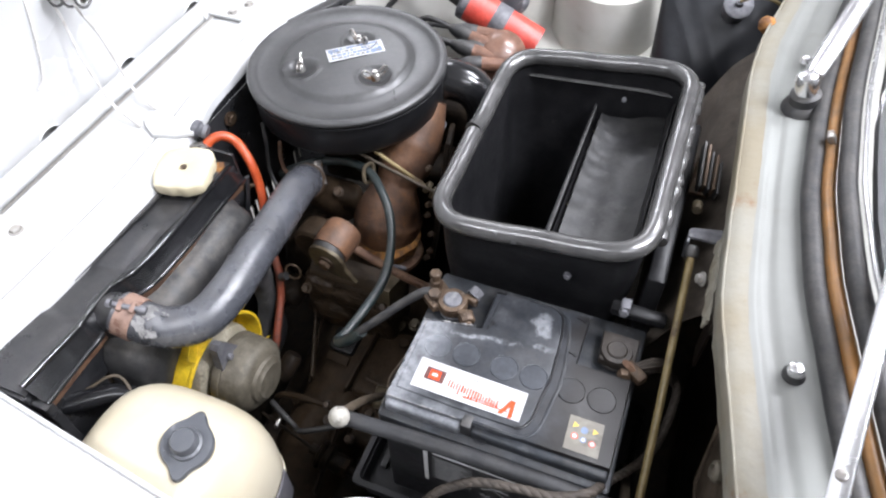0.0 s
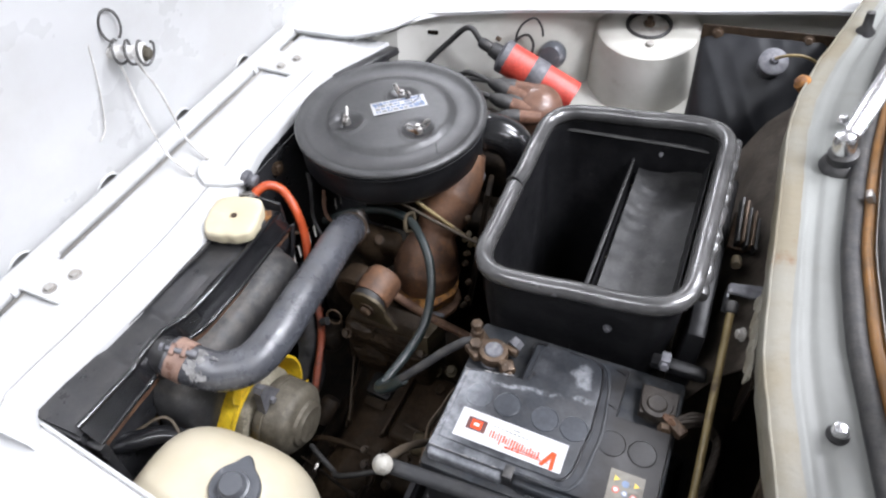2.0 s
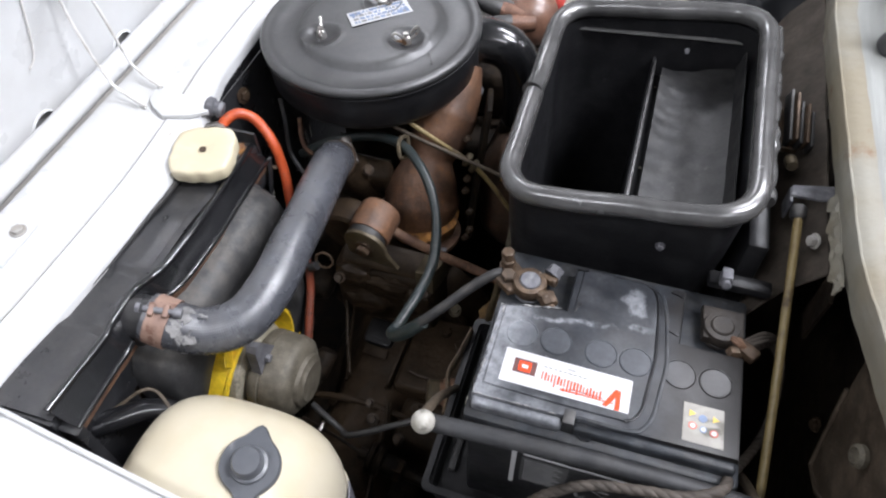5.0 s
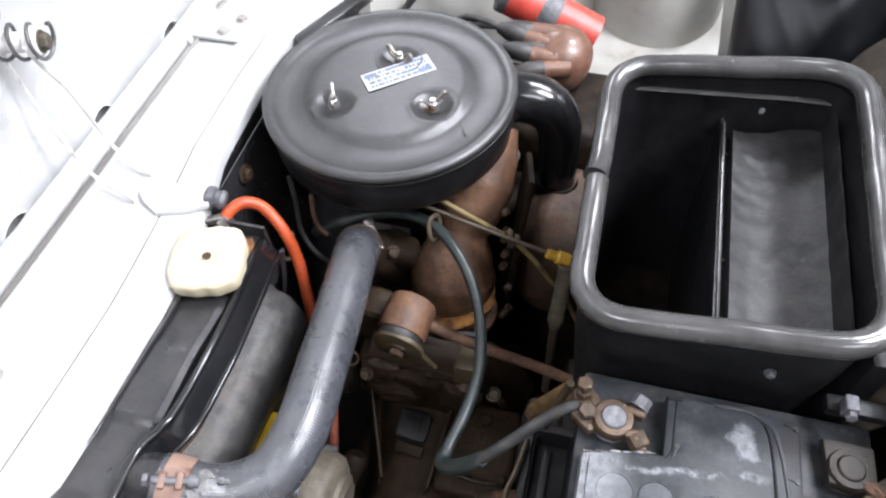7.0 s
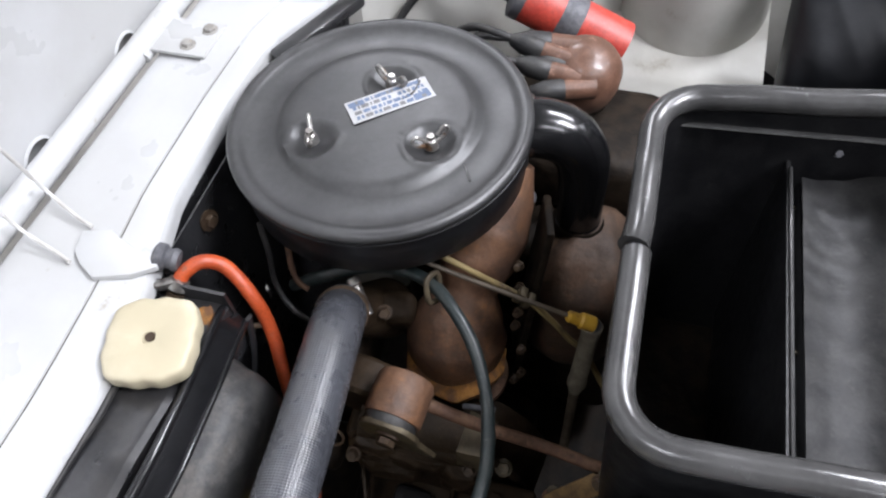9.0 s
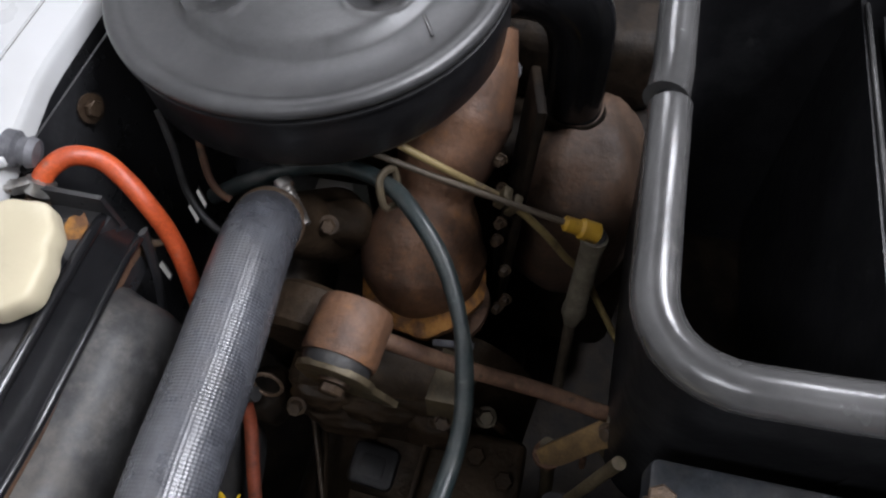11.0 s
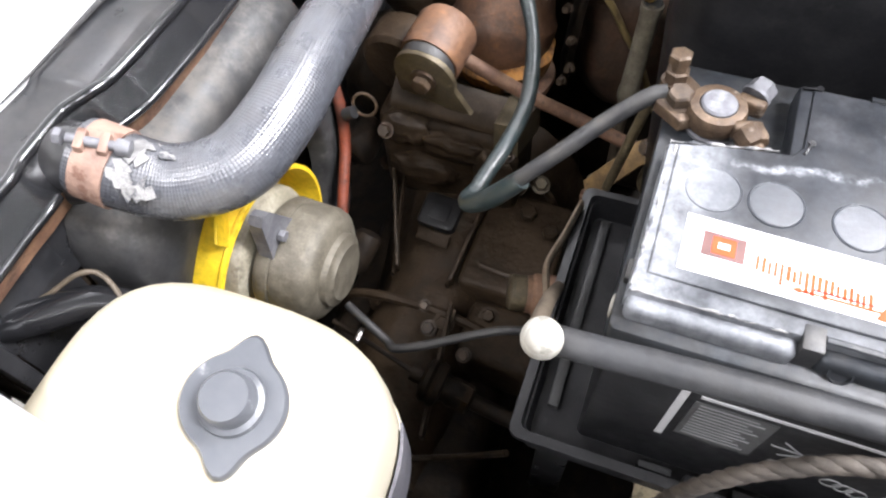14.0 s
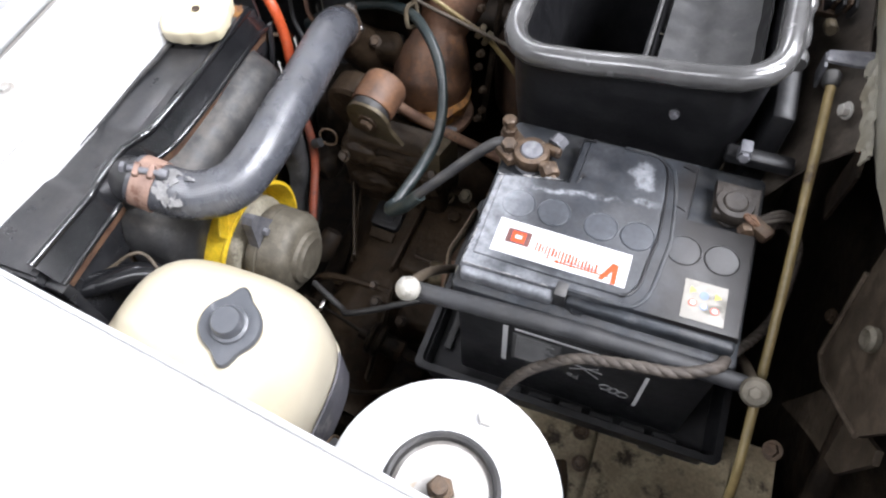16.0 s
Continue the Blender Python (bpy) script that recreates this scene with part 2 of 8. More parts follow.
PAPER = mat("white_label", (0.44, 0.44, 0.445), 0.38, second=(0.38, 0.378, 0.378), scale=30, stain=(0.28, 0.277, 0.275), stain_scale=40, stain_cut=0.66, stain_soft=0.4)
SILVERLABEL = mat("silvery_label", (0.15, 0.14, 0.115), 0.35, metal=0.1, second=(0.12, 0.11, 0.09), scale=90, stain=(0.09, 0.082, 0.066), stain_scale=60, stain_cut=0.62)
PRINTBLUE = mat("blue_print", (0.13, 0.175, 0.27), 0.5, scale=60)
PRINTRED = mat("orange_red_print", (0.62, 0.06, 0.018), 0.7, scale=60, spec=0.2)
PRINTROSE = mat("faded_red_print", (0.42, 0.10, 0.07), 0.6, scale=60)
PRINTDARK = mat("dark_print", (0.08, 0.025, 0.02), 0.5, scale=60)
PRINTSLATE = mat("faded_slate_print", (0.055, 0.055, 0.055), 0.55, scale=60)
PRINTGREY = mat("grey_print", (0.17, 0.17, 0.17), 0.6, scale=60)
PRINTYELLOW = mat("yellow_print", (0.6, 0.42, 0.06), 0.5, scale=60)
STEEL = mat("zinc_plated_steel", (0.46, 0.45, 0.43), 0.34, metal=0.9, second=(0.3, 0.28, 0.26), scale=60, stain=(0.2, 0.12, 0.07), stain_scale=80, stain_cut=0.6, bump=0.15, bump_scale=200)
OLDSTEEL = mat("tarnished_steel", (0.10, 0.066, 0.041), 0.5, metal=0.4, second=(0.06, 0.038, 0.024), scale=60, stain=(0.24, 0.20, 0.165), stain_scale=70, stain_cut=0.66, stain_soft=0.25, bump=0.35, bump_scale=200, dust=0.1, fine=1.5)
LEAD = mat("dull_lead", (0.15, 0.15, 0.16), 0.6, metal=0.3, second=(0.10, 0.10, 0.11), scale=90, stain=(0.27, 0.27, 0.275), stain_scale=60, stain_cut=0.64, stain_soft=0.3, bump=0.3, bump_scale=200)
CHROME = mat("polished_chrome", (0.85, 0.85, 0.86), 0.26, metal=1.0, second=(0.75, 0.75, 0.76), scale=30, rough_var=0.05)
CONDUIT = mat("yellowed_cable_conduit", (0.22, 0.165, 0.07), 0.45, second=(0.16, 0.115, 0.048), scale=40, stain=(0.08, 0.056, 0.032), stain_scale=40, stain_cut=0.66, bump=0.05, bump_scale=200)
CONDUITGREY = mat("grey_brown_conduit", (0.085, 0.065, 0.045), 0.6, second=(0.055, 0.042, 0.028), scale=50, bump=0.15, bump_scale=200)
RED = mat("red_coil_label", (0.50, 0.060, 0.040), 0.42, second=(0.42, 0.048, 0.034), scale=16, stain=(0.45, 0.16, 0.13), stain_scale=30, stain_cut=0.66, stain_soft=0.4, dust=0.15, dust_colour=(0.4, 0.3, 0.27), fine=1.5)
BAKELITE = mat("brown_bakelite", (0.165, 0.085, 0.056), 0.38, second=(0.115, 0.058, 0.038), scale=22, stain=(0.3, 0.17, 0.12), stain_scale=30, stain_cut=0.7, coat=0.2, fine=2)
TRIMORANGE = mat("amber_seal_insert", (0.22, 0.105, 0.030), 0.4, second=(0.15, 0.075, 0.024), scale=20, stain=(0.06, 0.04, 0.022), stain_scale=30, stain_cut=0.62, stain_soft=0.4)
SHROUD = mat("dusty_rubber_duct", (0.022, 0.022, 0.023), 0.46, second=(0.038, 0.038, 0.038), scale=10, stain=(0.16, 0.157, 0.152), stain_scale=11, stain_cut=0.52, stain_soft=0.6, stain_rough=0.65, bump=0.15, bump_scale=70, spec=0.4, dust=0.4, fine=3)
BAGBLACK = mat("black_vinyl_bag", (0.010, 0.0108, 0.013), 0.42, second=(0.018, 0.019, 0.022), scale=9, stain=(0.07, 0.072, 0.076), stain_scale=9, stain_cut=0.7, stain_soft=0.5, bump=0.4, bump_scale=14, spec=0.35)
CONCRETE = mat("painted_concrete", (0.50, 0.48, 0.44), 0.55, second=(0.42, 0.40, 0.37), scale=2.5, stain=(0.3, 0.29, 0.27), stain_scale=1.3, stain_cut=0.7, bump=0.1, bump_scale=30)
PLASTER = mat("grey_plaster", (0.34, 0.34, 0.335), 0.8, second=(0.30, 0.30, 0.295), scale=1.5, bump=0.1, bump_scale=40)
TUBEGLOW = glow("lamp_diffuser", (0.96, 0.98, 1.0), 5.0)
CEILING = mat("white_plaster", (0.5, 0.5, 0.495), 0.8, second=(0.46, 0.46, 0.455), scale=1.5, bump=0.1, bump_scale=40)
WIREGREY = mat("dull_grey_wire", (0.13, 0.128, 0.124), 0.45, second=(0.08, 0.078, 0.075), scale=60, metal=0.3)
WIREWHITE = mat("scuffed_white_wire", (0.74, 0.73, 0.71), 0.4, second=(0.56, 0.54, 0.51), scale=60)
GLOSSBLACK = mat("glossy_black_enamel", (0.007, 0.0072, 0.008), 0.2, second=(0.011, 0.011, 0.012), scale=20, stain=(0.05, 0.048, 0.046), stain_scale=50, stain_cut=0.76, stain_soft=0.4, bump=0.015, bump_scale=60, coat=0.3)
CUPGREY = mat("pale_pressed_steel", (0.42, 0.405, 0.38), 0.5, metal=0.2, second=(0.33, 0.31, 0.28), scale=60, stain=(0.28, 0.2, 0.11), stain_scale=50, stain_cut=0.62, stain_soft=0.3, bump=0.15, bump_scale=160)
DIRTYCREAM = mat("dirty_cream_paint", (0.31, 0.26, 0.17), 0.6, second=(0.22, 0.175, 0.11), scale=22, stain=(0.035, 0.024, 0.015), stain_scale=32, stain_cut=0.54, stain_soft=0.22, bump=0.3, bump_scale=120, dust=0.05, dust_colour=(0.1, 0.08, 0.055), fine=1.3)
BRACKETBROWN = mat("dusty_brown_bracket_paint", (0.070, 0.053, 0.037), 0.6, second=(0.038, 0.028, 0.019), scale=14, stain=(0.11, 0.086, 0.062), stain_scale=18, stain_cut=0.62, stain_soft=0.4, bump=0.35, bump_scale=110, spec=0.25, dust=0.1, fine=2)
DAMPER = mat("dusty_grey_olive_tube", (0.17, 0.150, 0.110), 0.55, second=(0.115, 0.098, 0.070), scale=30, stain=(0.07, 0.055, 0.038), stain_scale=30, stain_cut=0.62, stain_soft=0.3, bump=0.2, bump_scale=130, dust=0.1, fine=2)
FORKOCHRE = mat("ochre_brown_steel", (0.20, 0.125, 0.052), 0.55, metal=0.2, second=(0.11, 0.070, 0.034), scale=24, stain=(0.30, 0.22, 0.12), stain_scale=34, stain_cut=0.64, stain_soft=0.3, bump=0.3, bump_scale=130, fine=2)
TRAYEDGE = mat("peeling_rusty_tray_edge", (0.20, 0.165, 0.125), 0.65, second=(0.12, 0.085, 0.055), scale=20, stain=(0.13, 0.055, 0.025), stain_scale=30, stain_cut=0.56, stain_soft=0.3, bump=0.5, bump_scale=140, fine=2)
RUSTDARK = mat("dark_brown_grimy_steel", (0.034, 0.0225, 0.0140), 0.7, second=(0.022, 0.0148, 0.0092), scale=16, stain=(0.075, 0.052, 0.033), stain_scale=22, stain_cut=0.66, stain_soft=0.35, bump=0.4, bump_scale=120, spec=0.12, dust=0.06, dust_colour=(0.06, 0.043, 0.028), fine=2.5)
PEEL = mat("peeled_pale_rubber", (0.22, 0.215, 0.21), 0.6, second=(0.12, 0.117, 0.115), scale=70, stain=(0.05, 0.052, 0.057), stain_scale=60, stain_cut=0.52, bump=0.5, bump_scale=160)
DIRTYDRUM = mat("grimy_cream_metal", (0.33, 0.30, 0.23), 0.55, second=(0.20, 0.18, 0.13), scale=26, stain=(0.085, 0.068, 0.045), stain_scale=34, stain_cut=0.58, stain_soft=0.3, bump=0.2, bump_scale=110, dust=0.15, fine=1.5)
BULKHEAD = mat("dusty_brown_bulkhead_paint", (0.080, 0.066, 0.053), 0.6, second=(0.045, 0.036, 0.028), scale=9, stain=(0.105, 0.088, 0.068), stain_scale=14, stain_cut=0.58, stain_soft=0.5, bump=0.2, bump_scale=80, spec=0.3, dust=0.2, fine=2)
BANDPINK = mat("pinkish_rusty_band", (0.26, 0.165, 0.125), 0.6, second=(0.17, 0.105, 0.08), scale=30, stain=(0.12, 0.06, 0.04), stain_scale=60, stain_cut=0.6, bump=0.3, bump_scale=160)
DARK = mat("dark_cabin_trim", (0.03, 0.03, 0.032), 0.6, scale=8)


def lid_dust(m):
    """Pale dried dust on the battery lid: along two edges, in a tide line and in a patch; metres from the battery's foot."""
    nt = m.node_tree
    n, l = nt.nodes.new, nt.links.new
    b = nt.nodes["Principled BSDF"]
    co = n("ShaderNodeTexCoord")
    sp = n("ShaderNodeSeparateXYZ")
    l(co.outputs["Object"], sp.inputs[0])

    def op(kind, a, c=None):
        x = n("ShaderNodeMath")
        x.operation = kind
        for sock, v in zip(x.inputs, (a, c)):
            if isinstance(v, (int, float)):
                sock.default_value = v
            elif v is not None:
                l(v, sock)
        return x.outputs[0]

    def nz(sc, det):
        t = n("ShaderNodeTexNoise")
        t.inputs["Scale"].default_value, t.inputs["Detail"].default_value, t.inputs["Roughness"].default_value = sc, det, 0.65
        l(co.outputs["Object"], t.inputs["Vector"])
        return t.outputs["Fac"]

    def fall(v, full, none):
        r = n("ShaderNodeMapRange")
        r.interpolation_type = "SMOOTHSTEP"
        r.inputs["From Min"].default_value, r.inputs["From Max"].default_value = full, none
        r.inputs["To Min"].default_value, r.inputs["To Max"].default_value = 1.0, 0.0
        l(v, r.inputs["Value"])
        return r.outputs[0]
    x, y = sp.outputs[0], sp.outputs[1]
    warp = op("MULTIPLY", op("SUBTRACT", nz(38, 7), 0.5), 0.036)
    fine = nz(150, 9)
    left = fall(op("ADD", x, warp), -0.094, -0.052)
    front = op("MULTIPLY", fall(op("ADD", y, warp), -0.079, -0.060), fall(x, -0.02, 0.03))
    tide = op("ABSOLUTE", op("ADD", op("SUBTRACT", op("SUBTRACT", y, 0.0135), op("MULTIPLY", x, 0.13)), op("MULTIPLY", warp, 0.55)))
    line = op("MULTIPLY", fall(tide, 0.0002, 0.0042), fall(x, 0.020, 0.034))
    px, py = op("SUBTRACT", x, 0.014), op("SUBTRACT", y, 0.042)
    away = op("SQRT", op("ADD", op("MULTIPLY", px, px), op("MULTIPLY", py, py)))
    patch = fall(op("ADD", away, op("MULTIPLY", warp, 1.6)), 0.006, 0.015)
    most = op("MAXIMUM", op("MAXIMUM", op("MULTIPLY", left, 0.65), op("MULTIPLY", front, 0.4)), op("MAXIMUM", op("MULTIPLY", op("MULTIPLY", line, fall(nz(60, 4), 0.62, 0.40)), 0.7), op("MULTIPLY", patch, 0.55)))
    # brown-black tone that fades in towards the positive end
    was = b.inputs["Base Color"].links[0].from_socket
    end_tone = n("ShaderNodeMix")
    end_tone.data_type = "RGBA"
    l(op("MULTIPLY", op("SUBTRACT", 1.0, fall(op("ADD", x, op("MULTIPLY", warp, 1.5)), 0.030, 0.062)), 0.8), end_tone.inputs[0])
    l(was, end_tone.inputs[6])
    end_tone.inputs[7].default_value = (0.0105, 0.0085, 0.0068, 1)
    l(end_tone.outputs[2], b.inputs["Base Color"])
    grain = n("ShaderNodeMapRange")
    grain.inputs["From Min"].default_value, grain.inputs["From Max"].default_value = 0.30, 0.66
    grain.inputs["To Min"].default_value = 0.30
    l(fine, grain.inputs["Value"])
    fac = op("MULTIPLY", most, grain.outputs[0])
    was = b.inputs["Base Color"].links[0].from_socket
    mx = n("ShaderNodeMix")
    mx.data_type = "RGBA"
    l(fac, mx.inputs[0])
    l(was, mx.inputs[6])
    mx.inputs[7].default_value = (0.34, 0.35, 0.37, 1)
    l(mx.outputs[2], b.inputs["Base Color"])


lid_dust(BATTDUST)
lid_dust(BATTPLUG)
HOSE = mat("grey_ribbed_hose", (0.044, 0.046, 0.053), 0.27, second=(0.060, 0.063, 0.072), scale=12, stain=(0.095, 0.096, 0.100), stain_scale=16, stain_cut=0.68, stain_soft=0.6, stain_rough=0.34, rough_var=0.06, spec=0.9, dust=0.10, fine=2.0)


def weave(m, pitch, turns, strength):
    """A fine braid pressed into a swept tube, along and round its path."""
    nt = m.node_tree
    n, l = nt.nodes.new, nt.links.new
    uv = n("ShaderNodeUVMap")
    sp = n("ShaderNodeSeparateXYZ")
    l(uv.outputs[0], sp.inputs[0])

    def op(kind, a, b=None):
        x = n("ShaderNodeMath")
        x.operation = kind
        for s, v in zip(x.inputs, (a, b)):
            if isinstance(v, (int, float)):
                s.default_value = v
            elif v is not None:
                l(v, s)
        return x.outputs[0]
    along = op("MULTIPLY", sp.outputs[1], 2 * math.pi / pitch)
    round_it = op("MULTIPLY", sp.outputs[0], 2 * math.pi * turns)
    h = op("MULTIPLY", op("SINE", op("ADD", along, round_it)), op("SINE", op("SUBTRACT", along, round_it)))
    bp = n("ShaderNodeBump")
    bp.inputs["Strength"].default_value = strength
    bp.inputs["Distance"].default_value = 0.0008
    l(h, bp.inputs["Height"])
    l(bp.outputs[0], nt.nodes["Principled BSDF"].inputs["Normal"])


weave(HOSE, 0.0036, 30, 0.17)


def glass_material():
    m = bpy.data.materials.new("windscreen_glass")
    m.use_nodes = True
    b = m.node_tree.nodes["Principled BSDF"]
    b.inputs["Base Color"].default_value = (0.95, 0.98, 0.97, 1)
    b.inputs["Roughness"].default_value = 0.02
    b.inputs["Transmission Weight"].default_value = 1.0
    b.inputs["IOR"].default_value = 1.45
    return m


GLASS = glass_material()

# ---- building helpers ----
BASE = {}


def thing(name, loc, label, category, group="", kind=""):
    ob = new(name)
    ob.location = loc
    ob.empty_display_size = 0.05
    BASE[ob] = Vector(loc)
    return tagged(ob, label, category, group, kind)


def part(name, bm, material, parent=None, label="", sharp=38):
    """One mesh object from a bmesh in world coordinates, under a thing or a part."""
    base = BASE[parent] if parent else Vector((0, 0, 0))
    for v in bm.verts:
        v.co -= base
    bmesh.ops.recalc_face_normals(bm, faces=bm.faces)
    me = bpy.data.meshes.new(name)
    bm.to_mesh(me)
    bm.free()
    me.materials.append(material)
    me.shade_smooth()
    me.set_sharp_from_angle(angle=radians(sharp))
    ob = new(name, me)
    if parent:
        ob.parent = parent
    BASE[ob] = base
    if label:
        ob["label"] = label
    return ob


def solid(name, bm, material, label, category, group="", kind="", sharp=38, origin=None):
    """A top-level thing made of one mesh, with its origin at its own base."""
    if origin is None:
        lo = [min(v.co[i] for v in bm.verts) for i in range(3)]
        hi = [max(v.co[i] for v in bm.verts) for i in range(3)]
        origin = ((lo[0] + hi[0]) / 2, (lo[1] + hi[1]) / 2, lo[2])
    for v in bm.verts:
        v.co -= Vector(origin)
    ob = part(name, bm, material, sharp=sharp)
    ob.location = origin
    BASE[ob] = Vector(origin)
    return tagged(ob, label, category, group, kind)


def mesh():
    return bmesh.new()


def box(bm, size, m=Matrix(), bevel=0.0, seg=2):
    r = bmesh.ops.create_cube(bm, size=1.0, matrix=Matrix.Diagonal((*size, 1)))
    vs = r["verts"]
    if bevel:
        es = list({e for v in vs for e in v.link_edges})
        r2 = bmesh.ops.bevel(bm, geom=es, offset=bevel, segments=seg, affect="EDGES", profile=0.5)
        vs = list({v for f in r2["faces"] for v in f.verts} | {v for v in vs if v.is_valid})
    for v in vs:
        v.co = m @ v.co
    return vs


def box_at(bm, lo, hi, bevel=0.0, seg=2):
    lo, hi = Vector(lo), Vector(hi)
    return box(bm, hi - lo, Matrix.Translation((lo + hi) / 2), bevel, seg)


def axis(direction, at=(0, 0, 0)):
    """A matrix whose z axis points along direction, at a place."""
    return Matrix.Translation(at) @ Vector(direction).to_track_quat("Z", "Y").to_matrix().to_4x4()


def lathe(bm, profile, m=Matrix(), seg=32, arc=1.0, wobble=None):
    """Turn (radius, height) pairs round z."""
    rings = []
    count = seg if arc == 1.0 else seg + 1
    for r, z in profile:
        ring = []
        for i in range(count):
            a = 2 * math.pi * arc * i / seg
            k = wobble(a) if wobble else 1.0
            ring.append(bm.verts.new(m @ Vector((r * k * math.cos(a), r * k * math.sin(a), z))))
        rings.append(ring)
    for a, b in zip(rings, rings[1:]):
        for i in range(seg):
            j = (i + 1) % count
            bm.faces.new((a[i], a[j], b[j], b[i]))
    for ring, p in ((rings[0], profile[0]), (rings[-1], profile[-1])):
        if p[0] > 1e-5 and arc == 1.0:
            bm.faces.new(ring)
    return bm


def rod(bm, a, b, r, seg=12):
    a, b = Vector(a), Vector(b)
    lathe(bm, [(r, 0), (r, (b - a).length)], axis(b - a, a), seg)


def hexa(bm, at, direction, r, h, washer=0.0):
    m = axis(direction, at)
    if washer:
        lathe(bm, [(washer, 0), (washer, h * 0.22)], m, 20)
    lathe(bm, [(r * 0.98, h * 0.2), (r, h * 0.3), (r, h * 0.88), (r * 0.85, h)], m, 6)


def smooth_path(pts, n=8):
    p = [Vector(q) for q in pts]
    p = [p[0] * 2 - p[1], *p, p[-1] * 2 - p[-2]]
    out = []
    for i in range(1, len(p) - 2):
        for k in range(n):
            t = k / n
            out.append(0.5 * ((2 * p[i]) + (p[i + 1] - p[i - 1]) * t + (2 * p[i - 1] - 5 * p[i] + 4 * p[i + 1] - p[i + 2]) * t * t
                              + (3 * p[i] - p[i - 1] - 3 * p[i + 1] + p[i + 2]) * t ** 3))
    out.append(p[-2])
    return out


def tube(bm, pts, r, seg=14, n=8, smooth=True, closed=False, caps=True, flat=1.0):
    """Sweep a circle along a path; r is a number or one number for each given point. V of the UV map is metres along the path."""
    path = smooth_path(pts, n) if smooth else [Vector(q) for q in pts]
    if isinstance(r, (int, float)):
        radii = [r] * len(path)
    else:
        x = np.linspace(0, 1, len(r))
        radii = list(np.interp(np.linspace(0, 1, len(path)), x, r))
    uv = bm.loops.layers.uv.verify()
    count = len(path)
    rings, along, side = [], [0.0], None
    for i, p in enumerate(path):
        a = path[i - 1] if (i or closed) else p
        b = path[(i + 1) % count] if (i < count - 1 or closed) else p
        d = (b - a).normalized()
        if side is None:
            side = d.cross(Vector((0, 0, 1))) if abs(d.z) < 0.9 else d.cross(Vector((1, 0, 0)))
        side = (side - d * side.dot(d)).normalized()
        up = side.cross(d)
        rings.append([bm.verts.new(p + (side * math.cos(2 * math.pi * k / seg) + up * flat * math.sin(2 * math.pi * k / seg)) * radii[i]) for k in range(seg)])
        if i:
            along.append(along[-1] + (p - path[i - 1]).length)
    pairs = list(range(count - 1)) + ([count - 1] if closed else [])
    for i in pairs:
        a, b = rings[i], rings[(i + 1) % count]
        va, vb = along[i], along[i + 1] if i + 1 < count else along[i] + 0.01
        for k in range(seg):
            j = (k + 1) % seg
            f = bm.faces.new((a[k], a[j], b[j], b[k]))
            for lp, c in zip(f.loops, ((k / seg, va), ((k + 1) / seg, va), ((k + 1) / seg, vb), (k / seg, vb))):
                lp[uv].uv = c
    if caps and not closed:
        bm.faces.new(rings[0])
        bm.faces.new(rings[-1])
    return bm


def prism(bm, poly, h, m=Matrix(), bevel=0.0):
    """A flat outline (x, y) raised by h along z."""
    lo = [bm.verts.new(Vector((x, y, 0))) for x, y in poly]
    f = bm.faces.new(lo)
    r = bmesh.ops.extrude_face_region(bm, geom=[f])
    top = [v for v in r["geom"] if isinstance(v, bmesh.types.BMVert)]
    for v in top:
        v.co.z += h
    vs = lo + top
    if bevel:
        es = [e for e in {e for v in top for e in v.link_edges} if all(w in top for w in e.verts)]
        r2 = bmesh.ops.bevel(bm, geom=es, offset=bevel, segments=2, affect="EDGES", profile=0.5)
        vs = list({v for f in r2["faces"] for v in f.verts} | {v for v in vs if v.is_valid})
    for v in vs:
        v.co = m @ v.co
    return vs


def round_rect(x0, x1, y0, y1, r, n=6):
    out = []
    for cx, cy, a0 in ((x1 - r, y1 - r, 0), (x0 + r, y1 - r, 90), (x0 + r, y0 + r, 180), (x1 - r, y0 + r, 270)):
        for k in range(n + 1):
            a = radians(a0 + 90 * k / n)
            out.append((cx + r * math.cos(a), cy + r * math.sin(a)))
    return out


def disc_poly(r, n=24, cx=0, cy=0):
    return [(cx + r * math.cos(2 * math.pi * k / n), cy + r * math.sin(2 * math.pi * k / n)) for k in range(n)]


def sheet(bm, fn, nu, nv, thick=0.0015, normal=(0, 0, 1)):
    """A curved sheet with thickness: fn(u, v) gives a place for u, v in 0 to 1."""
    d = Vector(normal).normalized() * thick
    layers = []
    for off in (Vector((0, 0, 0)), -d):
        layers.append([[bm.verts.new(Vector(fn(i / nu, j / nv)) + off) for j in range(nv + 1)] for i in range(nu + 1)])
    for g in layers:
        for i in range(nu):
            for j in range(nv):
                bm.faces.new((g[i][j], g[i + 1][j], g[i + 1][j + 1], g[i][j + 1]))
    a, b = layers
    for i in range(nu):
        for j in (0, nv):
            bm.faces.new((a[i][j], a[i + 1][j], b[i + 1][j], b[i][j]))
    for j in range(nv):
        for i in (0, nu):
            bm.faces.new((a[i][j], a[i][j + 1], b[i][j + 1], b[i][j]))
    return bm


def curve_at(points):
    """Linear interpolation through (key, value, ...) rows: returns a function of the key."""
    rows = sorted(points)
    keys = [r[0] for r in rows]
    cols = list(zip(*[r[1:] for r in rows]))
    return lambda k: [float(np.interp(k, keys, c)) for c in cols]


